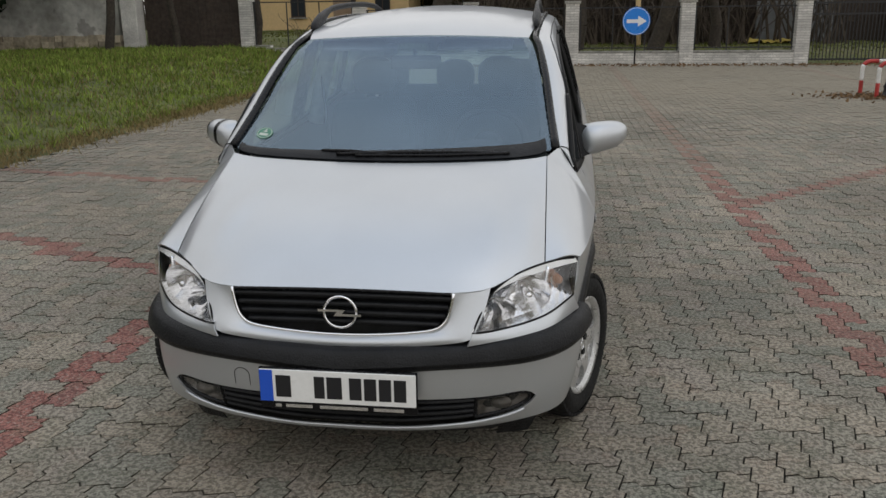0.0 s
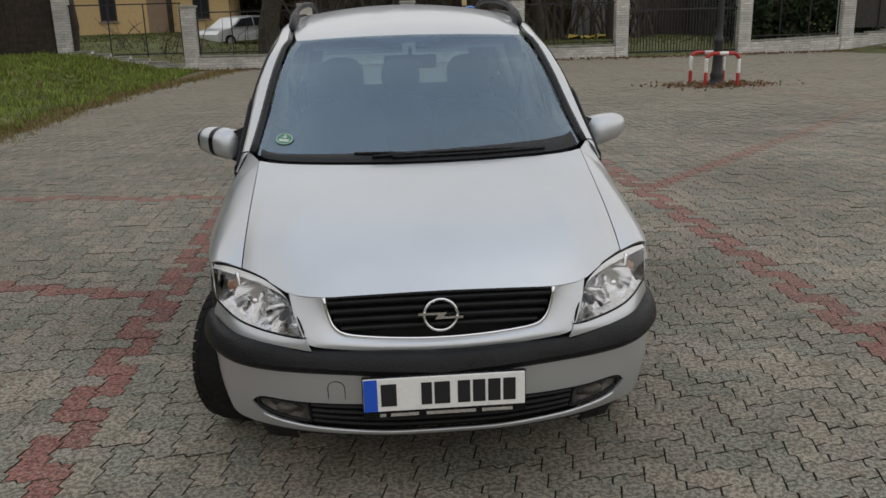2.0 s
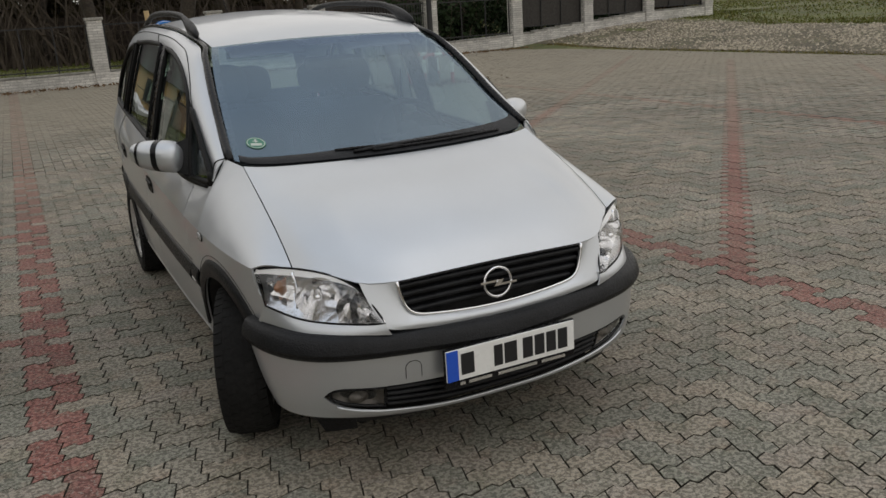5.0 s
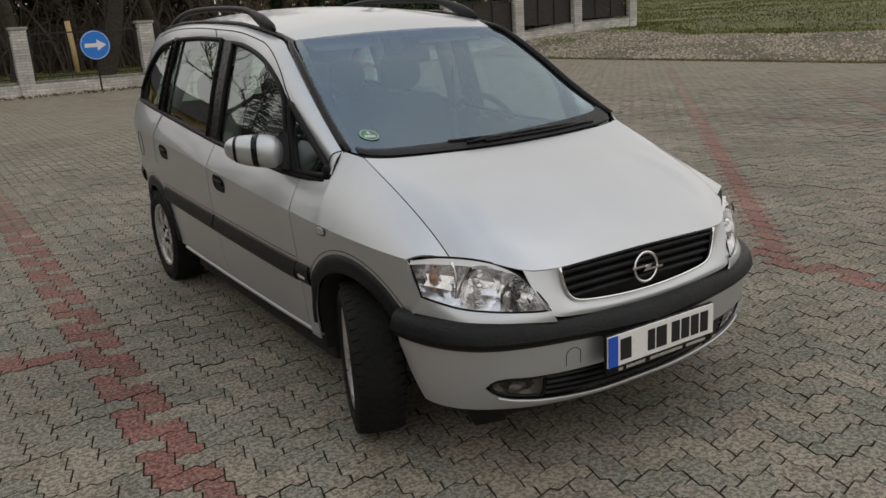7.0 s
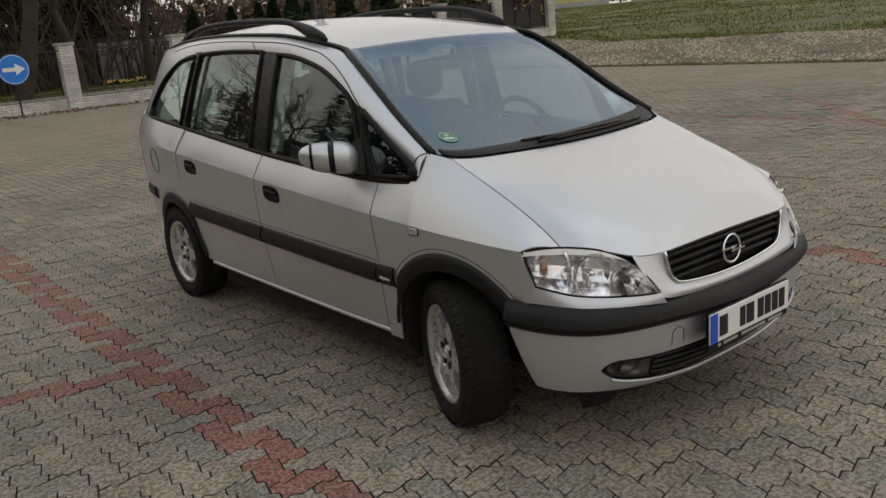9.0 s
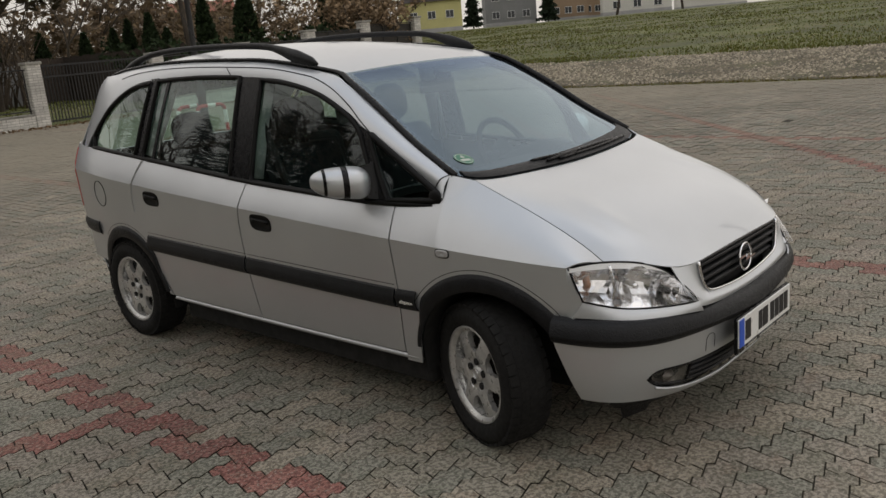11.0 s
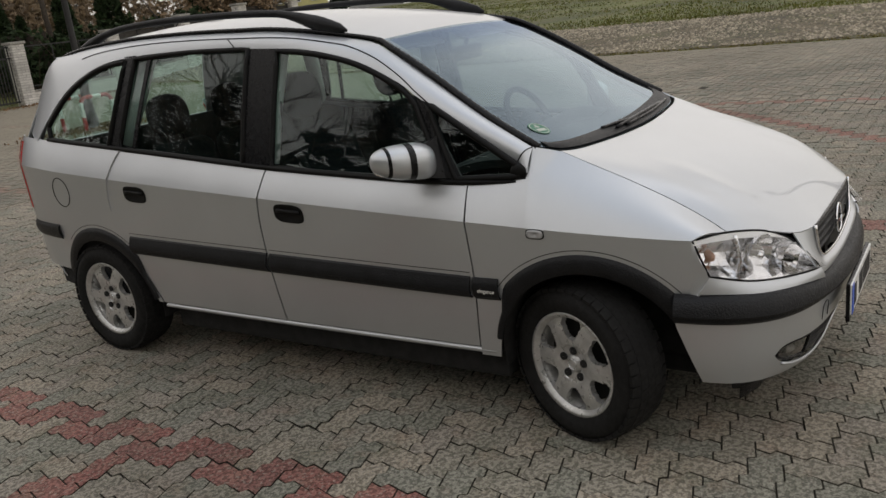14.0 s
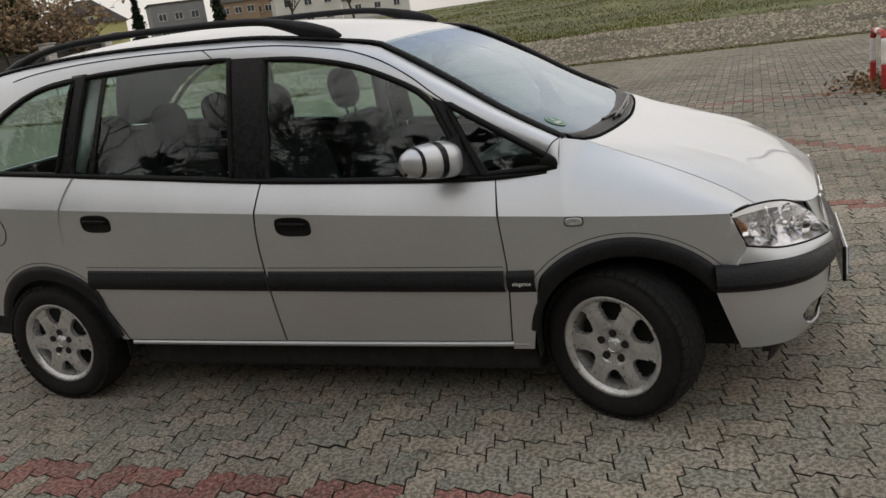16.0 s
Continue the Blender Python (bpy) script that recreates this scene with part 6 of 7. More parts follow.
# lamp post with red and white guard rails round its foot
for LPX, LPY in ((7.95, -1.37), (6.83, 14.42)):
    lamp = empty("street_lamp", pose(LPX, LPY, 0), "black cast-iron lamp post with a flared foot", "street lamp")
    v, f = lathe([(-0.05, 0.17), (0.03, 0.17), (0.06, 0.14), (0.14, 0.125), (0.2, 0.14), (0.26, 0.11), (0.55, 0.095), (0.8, 0.085), (0.86, 0.105), (0.92, 0.1), (0.97, 0.07), (1.1, 0.062), (4.2, 0.048), (4.25, 0.07), (4.3, 0.05)], 20, "z")
    obj("column", v, f, "iron", lamp, "", True)
    v, f = lathe([(4.3, 0.05), (4.4, 0.14), (4.75, 0.2), (4.8, 0.22), (4.95, 0.1), (5.05, 0.02)], 16, "z")
    obj("lantern", v, f, "iron", lamp, "", True)
    for px, py, qx, qy in ((LPX - 0.36, LPY - 0.32, LPX + 0.29, LPY - 0.36), (LPX - 0.48, LPY + 0.2, LPX + 0.23, LPY + 0.24)):
        g = empty("guard_rail", pose(0, 0, 0), "bent steel guard rail painted in red and white bands", "barrier", "guard rails")
        a, b = Vector((px, py, 0)), Vector((qx, qy, 0))
        path = [a + Vector((0, 0, z)) for z in (-0.1, 0.1, 0.2, 0.3, 0.4, 0.5)]
        d = (b - a).normalized()
        L = (b - a).length
        path += [a + d * (0.13 * (1 - math.cos(w))) + Vector((0, 0, 0.52 + 0.13 * math.sin(w))) for w in [math.pi / 2 * k / 6 for k in range(1, 7)]]
        path += [a + d * (0.13 + (L - 0.26) * k / 4) + Vector((0, 0, 0.65)) for k in range(1, 5)]
        path += [b - d * (0.13 * (1 - math.cos(w))) + Vector((0, 0, 0.52 + 0.13 * math.sin(w))) for w in [math.pi / 2 * (1 - k / 6) for k in range(1, 7)]]
        path += [b + Vector((0, 0, z)) for z in (0.5, 0.4, 0.3, 0.2, 0.1, -0.1)]
        fine = along(path, 81, False)
        marks = [0, 15, 26, 37, 44, 55, 66, 80]
        cols = ["rail_red", "rail_white", "rail_red", "rail_white", "rail_red", "rail_white", "rail_red"]
        for m0, m1, c in zip(marks, marks[1:], cols):
            tube("band", fine[m0:m1 + 1], 0.038, c, g, n=10)

# dead leaves round the lamp's foot and along the fence
rnd = random.Random(11)
def round_lamp(r):
    w, d = r.uniform(0, 6.283), 0.2 + abs(r.gauss(0, 0.45))
    return Vector((LPX - 0.05 + d * 1.25 * math.cos(w), LPY - 0.05 + d * 0.75 * math.sin(w), 0.012 + r.random() * 0.03)), Vector((r.gauss(0, 1), r.gauss(0, 1), 0.3))
for LPX, LPY in ((7.95, -1.37), (6.83, 14.42)):
    v, f = leafy(900, round_lamp, 0.05, rnd)
    tagged(obj("leaf_litter", v, f, "leaf"), "brown dead leaves round the lamp post", "leaves", kind="stuff")
def by_fence(r):
    return Vector((r.uniform(-8, 16), FY - 0.35 - abs(r.gauss(0, 0.35)), 0.015 + r.random() * 0.03)), Vector((r.gauss(0, 1), r.gauss(0, 1), 0.3))
v, f = leafy(2200, by_fence, 0.055, rnd)
tagged(obj("leaf_litter", v, f, "leaf"), "brown dead leaves along the plinth wall", "leaves", kind="stuff")

# ---- grass, straw and gravel ----
def blades(count, place, high, seed):
    r = random.Random(seed)
    v, f = [], []
    for _ in range(count):
        x, y = place(r)
        z = terrain(x, y) - 0.01
        h = high * r.uniform(0.5, 1.5) * (1 + 0.8 * noise.noise((x * 1.7, y * 1.7, 6)))
        a = r.uniform(0, 6.283)
        w = 0.006 + 0.004 * r.random() + 0.0011 * max(math.hypot(x, y) - 8, 0) ** 0.9
        dx, dy = math.cos(a) * w, math.sin(a) * w
        lx, ly = r.gauss(0, 0.45) * h, r.gauss(0, 0.45) * h
        o = len(v)
        v += [(x - dx, y - dy, z), (x + dx, y + dy, z), (x + lx, y + ly, z + h)]
        f.append((o, o + 1, o + 2))
    return v, f


def bank(r):
    while True:
        x, y = r.uniform(-17, -5.6), r.uniform(5.0, 25.0)
        edge = -5.75 + 0.35 * noise.noise((0, y * 0.7, 3)) + max(0, (y - 16) * 0.14)
        if x < edge:
            return x, y
def bank_edge(r):
    y = r.uniform(4.0, 24.5)
    return -5.72 + 0.35 * noise.noise((0, y * 0.7, 3)) + max(0, (y - 16) * 0.14) + r.gauss(0, 0.22), y
v, f = blades(60000, bank, 0.1, 1)
tagged(obj("lawn_grass", v, f, "blade"), "rough green grass on the bank", "grass", kind="stuff")
v, f = blades(16000, bank, 0.085, 2)
tagged(obj("dry_grass", v, f, "straw"), "dry straw among the grass of the bank", "grass", kind="stuff")
v, f = blades(9000, bank_edge, 0.06, 3)
tagged(obj("dry_grass", v, f, "straw"), "dead grass creeping over the paving edge", "grass", kind="stuff")
def field(r):
    while True:
        d = r.random() ** 2
        x, y = 22.5 + d * 75, r.uniform(-30, 55 + d * 40)
        if x > 23 + 0.8 * noise.noise((0, y * 0.25, 7)) and noise.noise((x * 0.22, y * 0.16, 5)) + 0.5 * noise.noise((x * 0.9, y * 0.7, 8)) > r.uniform(-0.55, 0.25):
            return x, y
v, f = blades(85000, field, 0.07, 4)
tagged(obj("field_grass", v, f, "field_blade"), "short green grass of the field", "grass", kind="stuff")
v, f = blades(22000, field, 0.06, 5)
tagged(obj("field_straw", v, f, "field_straw"), "dry yellow grass of the field", "grass", kind="stuff")
def yard_edge(r):
    return 15.95 + abs(r.gauss(0, 0.28)), r.uniform(-20, 24)
v, f = blades(5000, yard_edge, 0.035, 6)
tagged(obj("edge_grass", v, f, "field_straw"), "tufts along the edge of the paving", "grass", kind="stuff")
def garden(r):
    return r.uniform(-14, 30), r.uniform(25.4, 44)
v, f = blades(30000, garden, 0.06, 8)
tagged(obj("garden_grass", v, f, "field_blade"), "garden grass behind the fence", "grass", kind="stuff")

gys = [-45 + 1.0 * k for k in range(72)]
rows = [[(x + 0.35 * noise.noise((x, y * 0.5, 2)) * (0 if i == 0 else 1), y, terrain(x, y) + (0.012 if 0 < i < 8 else -0.01)) for i, x in enumerate([16.15, 16.6, 17.3, 18.2, 19.2, 20.2, 21.2, 22.2, 23.0])] for y in gys]
v, f = sheet(rows)
strip = tagged(obj("gravel_strip", v, f, "gravel", None, "", True), "worn gravel verge between the paving and the field", "gravel", kind="structure")
sv, sf = [], []
rnd = random.Random(21)
for _ in range(36000):
    y = rnd.uniform(-14, 25.5)
    x = 16.3 + 6.7 * rnd.random()
    if noise.noise((x * 0.5, y * 0.4, 9)) < -0.12 and rnd.random() < 0.8:
        continue
    s = rnd.uniform(0.02, 0.065)
    z = terrain(x, y) + 0.01
    o = len(sv)
    a = rnd.uniform(0, 6.283)
    for k in range(4):
        sv.append((x + s * math.cos(a + k * 1.571) * rnd.uniform(0.7, 1.2), y + s * math.sin(a + k * 1.571) * rnd.uniform(0.7, 1.2), z))
    sv.append((x + rnd.gauss(0, s * 0.2), y + rnd.gauss(0, s * 0.2), z + s * rnd.uniform(0.5, 0.9)))
    sf += [(o, o + 1, o + 4), (o + 1, o + 2, o + 4), (o + 2, o + 3, o + 4), (o + 3, o, o + 4)]
tagged(obj("gravel_stones", sv, sf, "stone", strip), "pale loose stones", kind="stuff")

# ---- buildings ----
def window(parent, x, z, w, h, y=0.0, face="front", mat="frame_brown", depth=0.06):
    """A window set in a front wall (at y, facing -y)."""
    fr = part("window", box_bm(x - w / 2, x + w / 2, y - 0.03, y + depth, z, z + h, 0.0), mat, parent)
    cols = 2 if w > 0.7 else 1
    for c in range(cols):
        a = x - w / 2 + 0.06 + c * (w - 0.06) / cols
        part("pane", box_bm(a, a + (w - 0.06) / cols - 0.06, y - 0.036, y, z + 0.07, z + h - 0.07), "pane", fr)
    part("sill", box_bm(x - w / 2 - 0.08, x + w / 2 + 0.08, y - 0.12, y + 0.02, z - 0.06, z), "cap", fr)
    return fr


def house(name, m, w, d, h, wall, roof_mat, label, roof="hip", wins=(), plinth=0.6, frames="sign_white", rise=2.6, dormer=False):
    """A building whose front looks along -y of its own pose."""
    root = empty(name, m, label, "house")
    part("wall", box_bm(-w / 2, w / 2, 0, d, -1.0, h), wall, root)
    if plinth:
        part("plinth", box_bm(-w / 2 - 0.03, w / 2 + 0.03, -0.03, d + 0.03, -1.0, plinth), "pale_base", root)
    e = 0.5
    if roof == "flat":
        part("roof", box_bm(-w / 2 - 0.2, w / 2 + 0.2, -0.2, d + 0.2, h, h + 0.25), roof_mat, root)
    else:
        k = min(w, d) * 0.5 if roof == "hip" else 0.0
        vs = [(-w / 2 - e, -e, h - 0.1), (w / 2 + e, -e, h - 0.1), (w / 2 + e, d + e, h - 0.1), (-w / 2 - e, d + e, h - 0.1),
              (-w / 2 - e + k, d / 2, h + rise), (w / 2 + e - k, d / 2, h + rise)]
        obj("roof", vs, [(0, 1, 5, 4), (1, 2, 5), (2, 3, 4, 5), (3, 0, 4), (3, 2, 1, 0)], roof_mat, root)
        part("chimney", box_bm(-0.3, 0.3, d * 0.5, d * 0.5 + 0.6, h + rise - 1.0, h + rise + 0.6), "cap", root)
    if dormer:
        dm = part("dormer", box_bm(-1.1, 1.1, 0.4, 2.6, h - 0.1, h + 1.3), wall, root)
        obj("dormer_roof", [(-1.4, 0.1, h + 1.25), (1.4, 0.1, h + 1.25), (1.4, 3.4, h + 1.6), (-1.4, 3.4, h + 1.6), (0, 0.1, h + 2.0), (0, 3.4, h + 2.2)], [(0, 4, 5, 3), (4, 1, 2, 5), (0, 1, 4)], roof_mat, dm)
        window(dm, 0, h + 0.2, 1.1, 0.9, 0.4, mat=frames)
    for x, z, ww, wh in wins:
        window(root, x, z, ww, wh, mat=frames)
    return root


# ochre house and garden behind the fence
oh = house("ochre_house", pose(-12.4, 43.0, 0.28, 0, 0, 0), 10.0, 8.0, 3.3, "ochre", "roof_dark", "ochre rendered house with grey plinth, brown windows and porch", "gable",
           [(-1.05, 1.25, 0.82, 1.55), (-3.9, 1.25, 0.82, 1.55), (3.6, 1.25, 0.82, 1.55)], 0.44, "frame_brown", 2.0)
part("porch", box_bm(0.9, 1.95, -0.04, 0.02, 0.0, 2.5), "tan_render", oh, "orange porch recess")
part("porch_post", box_bm(1.95, 2.15, -0.3, 0.03, -0.2, 3.3), "brown_wood", oh, "dark wooden porch post")
part("porch_step", box_bm(0.8, 2.2, -0.9, -0.05, -0.2, 0.14), "cap", oh)
# old plastered outbuilding at the end of the grass, on a rubble foot
shed = empty("plaster_wall", pose(-21.6, 24.6, 0), "old grey plastered wall with flaking patches on rubble foot", "wall")
part("plaster", box_bm(-9, 7.7, 0, 0.5, 1.02, 4.5), "plaster", shed)
rnd = random.Random(8)
items = []
x = -9.0
while x < 7.7:
    w = rnd.uniform(0.25, 0.55)
    for z0 in (0.45, 0.65, 0.84):
        items.append((x + 0.01 + rnd.uniform(-0.05, 0.05), x + w - 0.02, -0.1 - rnd.uniform(0, 0.1), 0.3, z0 + rnd.uniform(-0.03, 0.03), z0 + 0.2 + rnd.uniform(-0.02, 0.04)))
    x += w
v, f = boxes_data(items)
tagged(obj("rubble", v, f, "rubble", shed), kind="stuff")
part("corner_post", box_bm(7.85, 8.4, -0.15, 0.4, 0.2, 2.7, 0.03), "brick_white", shed, "white-washed brick gate post")
wide_gate = empty("board_gate", pose(-11.4, 25.05, 0.5), "tall dark wooden gate between white posts", "gate")
for k in range(13):
    part("gate_board", box_bm(-1.78 + 0.27 * k, -1.52 + 0.27 * k, 0, 0.03, -0.1, 2.5), "brown_wood", wide_gate)
part("gate_rail", box_bm(-1.78, 1.72, 0.035, 0.09, 1.9, 2.0), "brown_wood", wide_gate)
# dark wooden fence and sheds behind the garden
fence = empty("board_fence", pose(0, 37.0, 0.2), "tall dark weathered board fence", "fence")
me = None
for k in range(94):
    x, y, turn = (-3.4 + 0.3 * k, 0.0, 0) if k < 60 else (14.5, 0.1 - 0.3 * (k - 60), 90)
    if me is None:
        ob = part("board", box_bm(-0.155, 0.155, 0, 0.03, 0.0, 2.0), "brown_wood", fence)
        me = ob.data
    else:
        ob = new("board", me)
        ob.parent = fence
    ob.matrix_basis = pose(x, y + 0.02 * (k % 2), 0.03 * math.sin(k * 1.7), 0, 0, turn)
part("fence_rail", box_bm(-3.4, 14.4, 0.06, 0.12, 1.5, 1.62), "brown_wood", fence)
tube("stake", [(3.75, 33.0, 0.2), (3.72, 33.0, 1.2), (3.66, 33.0, 2.2)], 0.1, "ochre", None)
tagged(bpy.data.objects["stake"], "pale wooden post standing in the garden", "post")
conc = empty("concrete_wall", pose(11.6, 36.6, 0.25), "weathered concrete panel wall in the garden", "wall")
for k in range(2):
    part("slab", box_bm(-2.6 + 1.6 * k, -1.04 + 1.6 * k, 0, 0.12, 0.0, 1.75, 0.01), "grey_render", conc)
rows = [[Vector((8.1 + 0.13 * i, 33.6 + 0.35 * j, 0.34 + 0.22 * abs(noise.noise((i * 0.4, j * 0.8, 4))) + 0.1 * math.sin(j * 1.6))) for i in range(16)] for j in range(4)]
v, f = sheet(rows)
tagged(obj("yellow_sheeting", v, f, "tarp", None, "", True), "crumpled yellow sheeting lying on the grass", "sheeting")
# white car parked in the garden drive
wc = empty("parked_car", pose(-6.55, 39.9, 0.2, 0, 0, 48), "small white hatchback parked behind the fence", "car")
side = [(-1.9, 0.3), (-1.95, 0.62), (-1.75, 0.78), (-1.15, 0.9), (-0.45, 1.36), (0.3, 1.45), (1.3, 1.42), (1.75, 1.02), (1.92, 0.9), (1.95, 0.35)]
n = len(side)
vs = [(x, -0.82 + (0.12 if z > 1 else 0), z) for x, z in side] + [(x, 0.82 - (0.12 if z > 1 else 0), z) for x, z in side]
obj("body", vs, [tuple(range(n))[::-1], tuple(range(n, 2 * n))] + [(i, (i + 1) % n, n + (i + 1) % n, n + i) for i in range(n)], "white_car", wc)
for pts in ([(-0.95, 0.95), (-0.42, 1.3), (0.25, 1.37), (0.25, 0.97)], [(0.33, 0.97), (0.33, 1.37), (1.15, 1.34), (1.3, 1.02)]):
    obj("side_window", [(x, -0.83 + (0.1 if z > 1.1 else 0.0), z) for x, z in pts], [(0, 1, 2, 3)], "pane", wc)
for x in (-1.2, 1.25):
    v, f = lathe([(-0.86, 0.001), (-0.87, 0.19), (-0.86, 0.3), (-0.7, 0.3)], 24, "y")
    wh = obj("wheel", [(p[0] + x, p[1], p[2] + 0.3) for p in v], f, "rubber", wc, "", True)
    v, f = lathe([(-0.875, 0.001), (-0.875, 0.17), (-0.868, 0.19)], 18, "y")
    obj("rim", [(p[0] + x, p[1], p[2] + 0.3) for p in v], f, "alloy", wh)

# far houses across the field, about 170 m off
def far(az, dist):
    return -3.6 + dist * math.sin(radians(az)), -0.9 + dist * math.cos(radians(az))
for az, dist, name, w, h, wall, roof_mat, roof, rise, label, dorm in (
    (48.2, 150, "yellow_house", 10.5, 5.0, "lemon", "roof_dark", "hip", 3.9, "pale yellow house with dark hipped roof and dormer", True),
    (53.4, 165, "grey_house", 9.6, 7.2, "grey_render", "roof_dark", "flat", 0, "grey flat-roofed two-storey house with white windows", False),
    (57.1, 175, "tan_house", 8.0, 6.6, "tan_render", "roof_dark", "gable", 1.8, "tan house with low dark roof", False),
    (59.0, 185, "brick_house", 7.0, 7.2, "tan_render", "red_brick", "gable", 1.6, "reddish house with tiled roof", False),
    (61.5, 160, "white_house", 12.0, 5.4, "white_render", "roof_dark", "flat", 0, "white house with dark windows across the field", False),
    (66.0, 190, "white_house", 14.0, 4.6, "white_render", "red_brick", "gable", 2.2, "white house with red roof across the field", False),
    (33.6, 130, "pale_house", 9.0, 6.6, "tan_render", "red_brick", "gable", 1.6, "tan house with red roof behind bare trees", False),
):
    x, y = far(az, dist)
    wins = [(q, z, 1.4, 1.3) for z in ((1.1, 4.3) if h > 6.3 else (0.9, 3.6) if h > 5.1 else (2.0,)) for q in (-w * 0.3, 0.0, w * 0.3)]
    house(name, pose(x, y, terrain(x, y) + 0.3, 0, 0, -az + 6), w, 9.0, h, wall, roof_mat, label, roof, wins, 0.4, "sign_white", rise, dorm)

# ---- trees ----
# thujas and a leaning pole behind the gate
rnd = random.Random(2)
for i, (az, dist, high, wide) in enumerate(((26.8, 38, 2.7, 0.36), (28.5, 39, 2.7, 0.36), (29.4, 40, 3.0, 0.34), (30.7, 39, 3.1, 0.42), (31.7, 38, 2.4, 0.42), (34.1, 38, 3.5, 0.48), (36.7, 37, 3.7, 0.55), (42.5, 36, 5.2, 0.75), (43.6, 36.4, 4.6, 0.7), (21.5, 40, 3.0, 0.45), (24.3, 39, 2.8, 0.4))):
    x, y = far(az, dist * 1.16)
    conifer("thuja", x, y, high * 1.16, wide * 1.16, 30 + i, "dark green columnar thuja", "thuja", True, 2600)
px, py = far(33.3, 34)
pole = tube("utility_pole", [(px, py, 0), (px - 0.15, py, 3.0), (px - 0.4, py, 8.5)], lambda t: 0.1 - 0.02 * t, "bark", None, n=8)
tagged(pole, "dark leaning wooden utility pole behind the fence", "pole")
thicket("tan_shrubs", *far(41, 40)[:1], far(45.5, 40)[0], far(43, 38)[1] - 1.5, far(43, 38)[1] + 1.5, 4.4, 90, 5, "tall shrubs with tan dead leaves", "twig", 9000, "tan_twig", 0.13)
thicket("garden_thicket", -1, 8.5, 33.5, 36.5, 3.2, 130, 6, "bare brown shrubs behind the fence", "twig")
thicket("garden_thicket", -9, -3.5, 27.0, 29, 1.5, 26, 7, "bare brown shrubs behind the fence", "twig")
thicket("hedge", 12.6, 25.5, 26.6, 28.5, 2.2, 160, 9, "dark hedge behind the fence panels", "twig", 9000, "thuja", 0.16)
for i, (x, y, high, th) in enumerate(((-9.8, 26.3, 9, 0.15), (-11.7, 24.1, 7, 0.13), (-3.9, 29.0, 9.5, 0.42), (1.2, 29.0, 10, 0.26), (3.9, 28.6, 11, 0.3), (6.3, 30.5, 10, 0.22), (9.8, 33, 11, 0.2), (0.0, 36, 12, 0.25), (6, 40, 12, 0.24), (13, 44, 9, 0.1), (19, 47, 9, 0.1), (24, 52, 10, 0.1), (30, 55, 10, 0.1), (12, 60, 14, 0.12), (38, 62, 12, 0.12), (46, 66, 11, 0.12))):
    bare_tree("bare_tree", x, y, high, 100 + i, "leafless tree with dark branching crown", (0.08 * math.sin(i * 2.1), 0.05 * math.cos(i)), th, 5)
for i, az in enumerate((47.0, 50.9, 55.8, 60.2, 64.3)):
    x, y = far(az, 150 + 6 * (i % 3))
    if i in (1, 2):
        conifer("spruce", x, y, 8.5, 2.2, 60 + i, "dark spruce beside the far houses", "spruce", False, 1600)
    else:
        bare_tree("bare_tree", x, y, 10, 140 + i, "leafless tree beside the far houses", (0, 0), 0.25, 4)
# trees behind the walker, which the car's windows mirror
rnd = random.Random(21)
for i in range(23):
    y = -6 + 1.95 * i + rnd.uniform(-0.5, 0.5)
    x = -17.2 + rnd.uniform(-0.9, 0.9)
    grow_to = 8.8 if y < 8 else 9.6 if y < 20 else 10.2
    if 15.0 < y < 26:
        continue
    if y > 25:
        x, grow_to = x - 6, 13.0
    spruce("spruce", x, y, grow_to * rnd.uniform(0.78, 1.12), rnd.uniform(1.9, 2.5), 300 + i, "dark spruce at the edge of the yard", 0.03 if y < 24 else 0.27)
for i, (x, y, high, wide) in enumerate(((-23.0, 48.0, 11, 2.8), (-21.5, 51.0, 10, 2.6), (-26.0, 50.0, 12, 3.0))):
    spruce("spruce", x, y, high, wide, 330 + i, "tall dark spruce behind the plastered wall", 0.27)
for i, (x, y, high) in enumerate(((-14.0, 3.6, 9), (-14.2, 9.4, 10.5), (-13.8, 13.6, 10), (-14.0, 18.0, 11), (-13.5, 23.0, 11), (-12, -14, 10))):
    bare_tree("bare_tree", x, y, high, 160 + i, "leafless tree at the edge of the yard", (0.05, 0.03), 0.15, 6)
thicket("hedge", -20.0, -18.0, -14, 24, 7.6, 320, 13, "dark hedge at the edge of the yard", "twig", 24000, "spruce", 0.34)

# dense bare wood far behind the garden
rnd = random.Random(77)
for k, (x0, x1, y0, y1, high, count) in enumerate(((-26, -12, 27.5, 33, 6.0, 150), (-3, 12, 33, 38, 6.5, 220), (12, 34, 50, 58, 6.5, 260), (28, 52, 60, 72, 7.0, 200), (50, 90, 92, 108, 7.5, 180))):
    thicket("bare_wood", x0, x1, y0, y1, high, count, 200 + k, "dense leafless brown wood behind the gardens", "twig" if k < 2 else "pale_twig", 0 if k < 2 else 7000, "tan_bud", 0.3)

thicket("dark_wood", -4.5, 10.5, 38.0, 42.0, 9.0, 300, 240, "tall dark wood with ivy and brown leaves", "bark", 15000, "ivy", 0.32)
thicket("dark_wood", -7.5, -4.5, 47.0, 50.0, 8.0, 80, 241, "dark wood beside the ochre house", "bark", 5000, "ivy", 0.32)

# ---- pavers: herringbone of wavy blocks, grey with red bands ----
U, OX, OY = 0.115, 0.02, -0.40      # unit of the pattern and a corner of one lying block
WAVE = 0.013


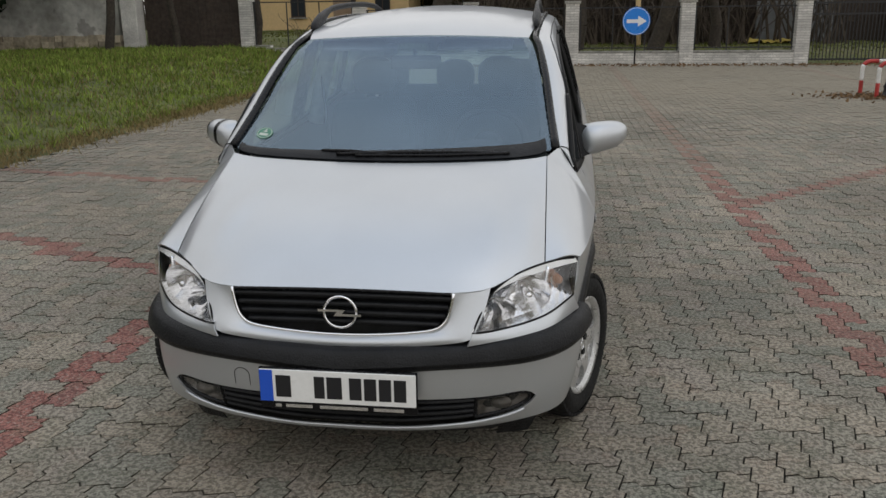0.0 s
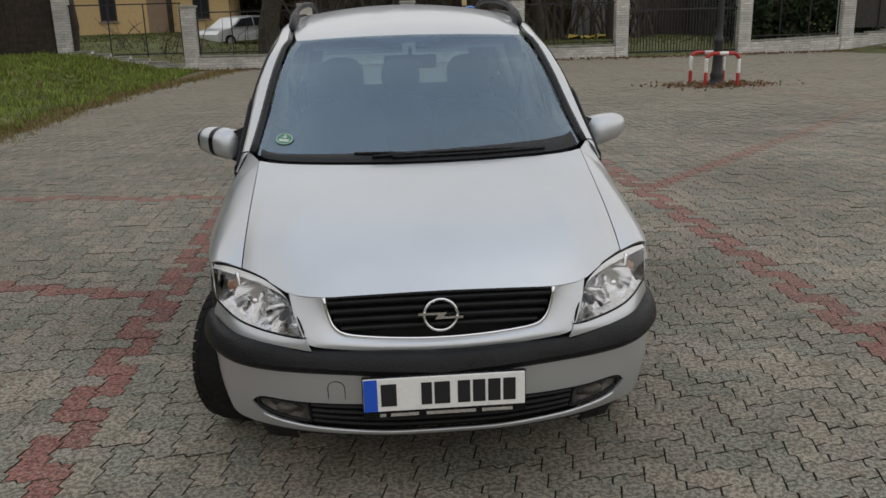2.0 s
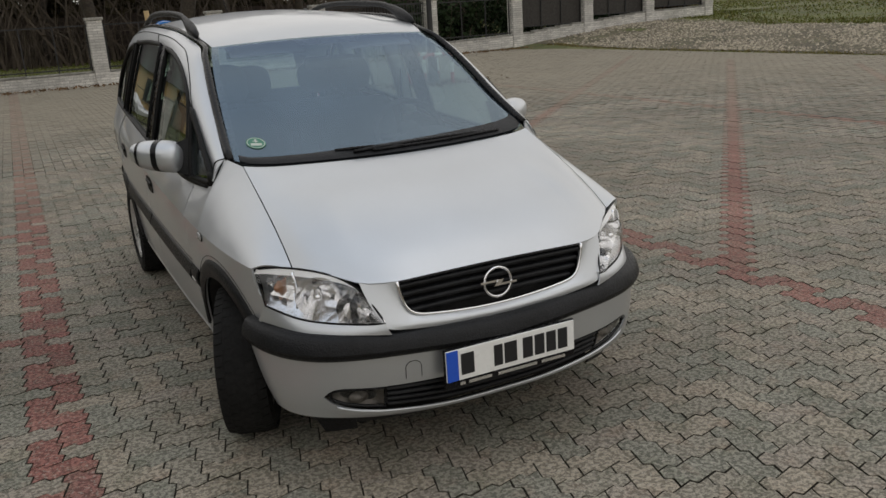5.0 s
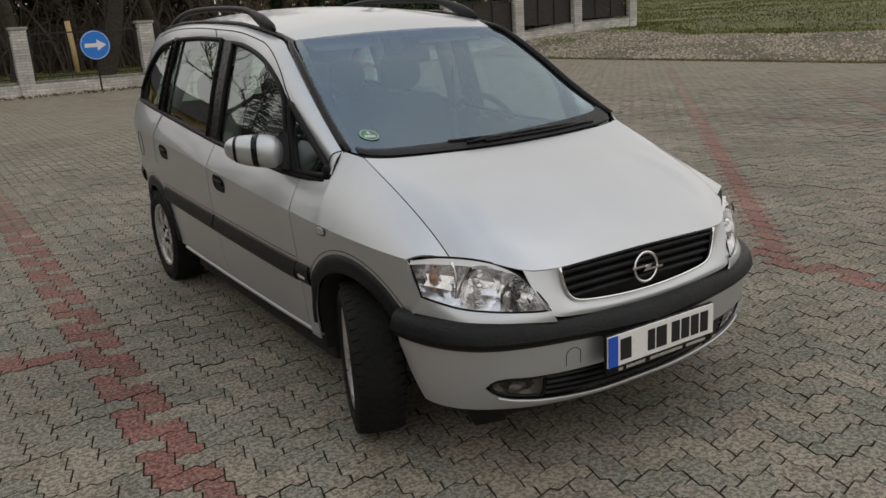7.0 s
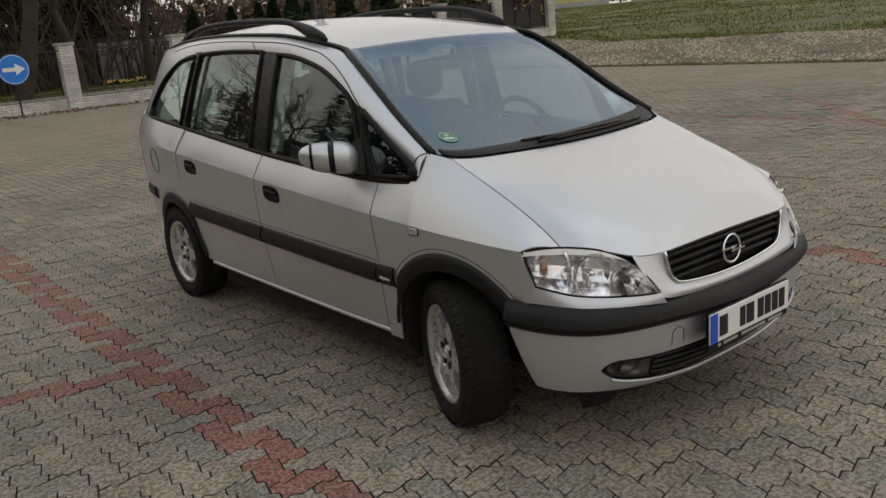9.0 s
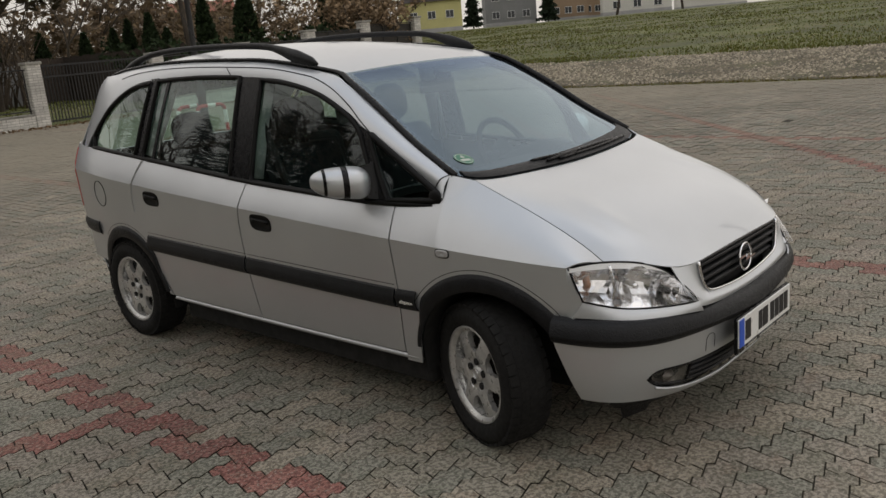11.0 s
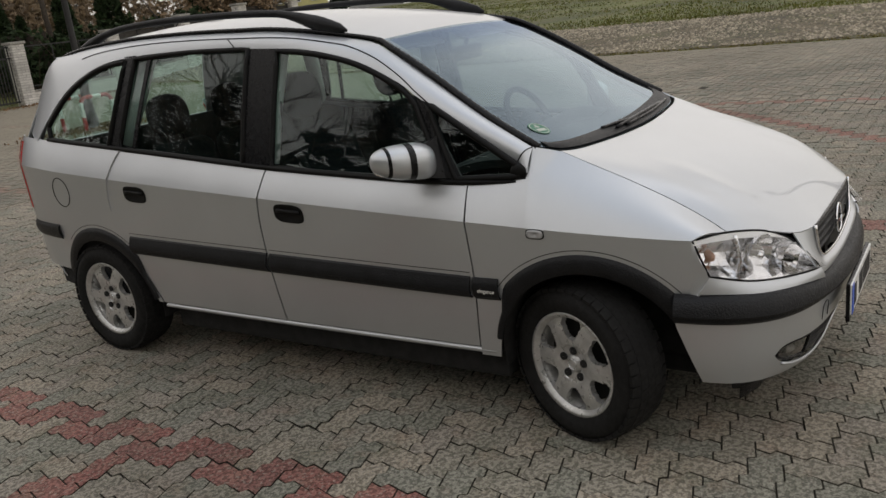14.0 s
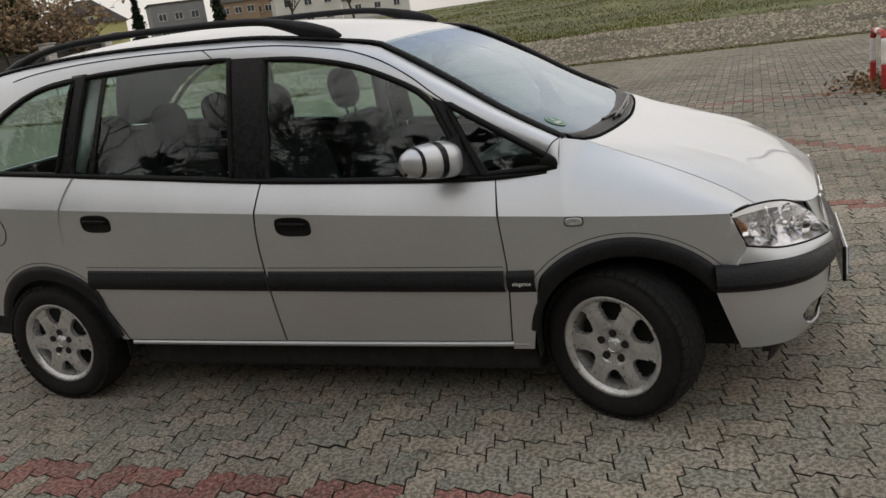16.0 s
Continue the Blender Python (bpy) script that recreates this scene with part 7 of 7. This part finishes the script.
def ring(lying, inset, wavy):
    """Outline of one block about its centre."""
    w, h = (2, 1) if lying else (1, 2)
    pts = []
    sides = [((0, 0), (1, 0), w), ((w, 0), (0, 1), h), ((w, h), (-1, 0), w), ((0, h), (0, -1), h)]
    for (x, y), (dx, dy), n in sides:
        for i in range(n):
            bx, by = x + dx * i, y + dy * i
            pts.append((bx * U, by * U))
            if wavy:
                for u in (0.3, 0.43, 0.57, 0.7):
                    px, py = bx + dx * u, by + dy * u
                    frac = u if dx + dy > 0 else 1 - u
                    sway = WAVE * (0.75 if abs(frac - 0.5) > 0.1 else 1.0) * (1 if frac < 0.5 else -1)
                    pts.append((px * U + (sway if dy else 0), py * U + (sway if dx else 0)))
    cx, cy = w * U / 2, h * U / 2
    return [((px - cx) * (1 - inset / cx), (py - cy) * (1 - inset / cy)) for px, py in pts]


def block_mesh(lying, wavy):
    levels = ((0.0042, 0.0), (0.0030, -0.0022), (0.0027, -0.02)) if wavy else ((0.0042, 0.0), (0.0028, -0.018))
    verts, faces = [], []
    for inset, z in levels:
        verts += [(px, py, z) for px, py in ring(lying, inset, wavy)]
    n = len(verts) // len(levels)
    faces.append(tuple(range(n)))
    for k in range(len(levels) - 1):
        faces += [(k * n + i, (k + 1) * n + i, (k + 1) * n + (i + 1) % n, k * n + (i + 1) % n) for i in range(n)]
    return verts, faces


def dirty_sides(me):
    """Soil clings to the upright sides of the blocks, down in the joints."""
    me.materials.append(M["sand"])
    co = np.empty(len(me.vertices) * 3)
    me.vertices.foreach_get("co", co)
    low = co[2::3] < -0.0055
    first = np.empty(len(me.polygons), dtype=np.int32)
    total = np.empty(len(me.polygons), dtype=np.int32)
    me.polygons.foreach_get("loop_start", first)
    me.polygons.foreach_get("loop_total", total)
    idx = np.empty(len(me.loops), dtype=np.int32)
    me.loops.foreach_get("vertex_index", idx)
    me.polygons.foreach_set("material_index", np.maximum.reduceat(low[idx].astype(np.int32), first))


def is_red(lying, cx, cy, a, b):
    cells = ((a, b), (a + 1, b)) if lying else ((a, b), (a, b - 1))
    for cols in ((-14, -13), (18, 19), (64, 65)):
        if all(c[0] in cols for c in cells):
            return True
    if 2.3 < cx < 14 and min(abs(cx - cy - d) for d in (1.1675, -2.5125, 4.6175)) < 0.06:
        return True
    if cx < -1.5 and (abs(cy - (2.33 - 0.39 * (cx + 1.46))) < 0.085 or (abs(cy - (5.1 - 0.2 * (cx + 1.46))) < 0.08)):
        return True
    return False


shapes = {(l, w): block_mesh(l, w) for l in (True, False) for w in (True, False)}
heap = {(r, k): ([], []) for r in (False, True) for k in ("wavy", "plain")}
singles = []
rng = random.Random(5)
a0, a1 = int((PX0 - OX) / U) - 2, int((PX1 - OX) / U) + 2
b0, b1 = int((PY0 - OY) / U) - 2, int((PY1 - OY) / U) + 2
for a in range(a0, a1):
    for b in range(b0, b1):
        k = (a - b) % 4
        if k == 0:
            lying, cx, cy = True, OX + (a + 1) * U, OY + (b + 0.5) * U
        elif k == 2:
            lying, cx, cy = False, OX + (a + 0.5) * U, OY + b * U
        else:
            continue
        if not (PX0 + 0.1 < cx < PX1 - 0.1 and PY0 + 0.1 < cy < PY1 - 0.1):
            continue
        if cy < -3.2 or cx < -4.6 and cy < 1.0:
            wavy = False
        else:
            wavy = -4.6 < cx < 6.5 and cy < 8.5
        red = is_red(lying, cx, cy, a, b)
        tilt = (rng.gauss(0, 0.006), rng.gauss(0, 0.006), rng.gauss(0, 0.0012))
        if not red and -2.75 < cx < -0.95 and -1.1 < cy < 3.2:
            singles.append((lying, cx, cy, tilt))
            continue
        vs, fs = shapes[lying, wavy]
        hv, hf = heap[red, "wavy" if wavy else "plain"]
        o = len(hv)
        hv.extend((cx + x, cy + y, z + tilt[0] * x + tilt[1] * y + tilt[2]) for x, y, z in vs)
        hf.extend(tuple(o + i for i in q) for q in fs)
for (red, kind_), (hv, hf) in heap.items():
    ob = obj("red_pavers" if red else "grey_pavers", hv, hf, "paver_red" if red else "paver", bed)
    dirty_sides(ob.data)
    tagged(ob, "brick-red concrete pavers" if red else "grey weathered concrete pavers", kind="stuff")
data = {}
for lying in (True, False):
    me = bpy.data.meshes.new("paver")
    me.from_pydata(shapes[lying, True][0], [], shapes[lying, True][1])
    me.materials.append(M["paver_one"])
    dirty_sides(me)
    data[lying] = me
for lying, cx, cy, tilt in singles[:300]:
    ob = new("paver", data[lying])
    ob.parent = bed
    ob.matrix_basis = Matrix.Translation((cx, cy, tilt[2])) @ Euler((tilt[1], -tilt[0], 0)).to_matrix().to_4x4()
hv, hf = [], []
for lying, cx, cy, tilt in singles[300:]:
    vs, fs = shapes[lying, True]
    o = len(hv)
    hv.extend((cx + x, cy + y, z + tilt[0] * x + tilt[1] * y + tilt[2]) for x, y, z in vs)
    hf.extend(tuple(o + i for i in q) for q in fs)
if hv:
    ob = tagged(obj("grey_pavers", hv, hf, "paver", bed), "grey weathered concrete pavers", kind="stuff")
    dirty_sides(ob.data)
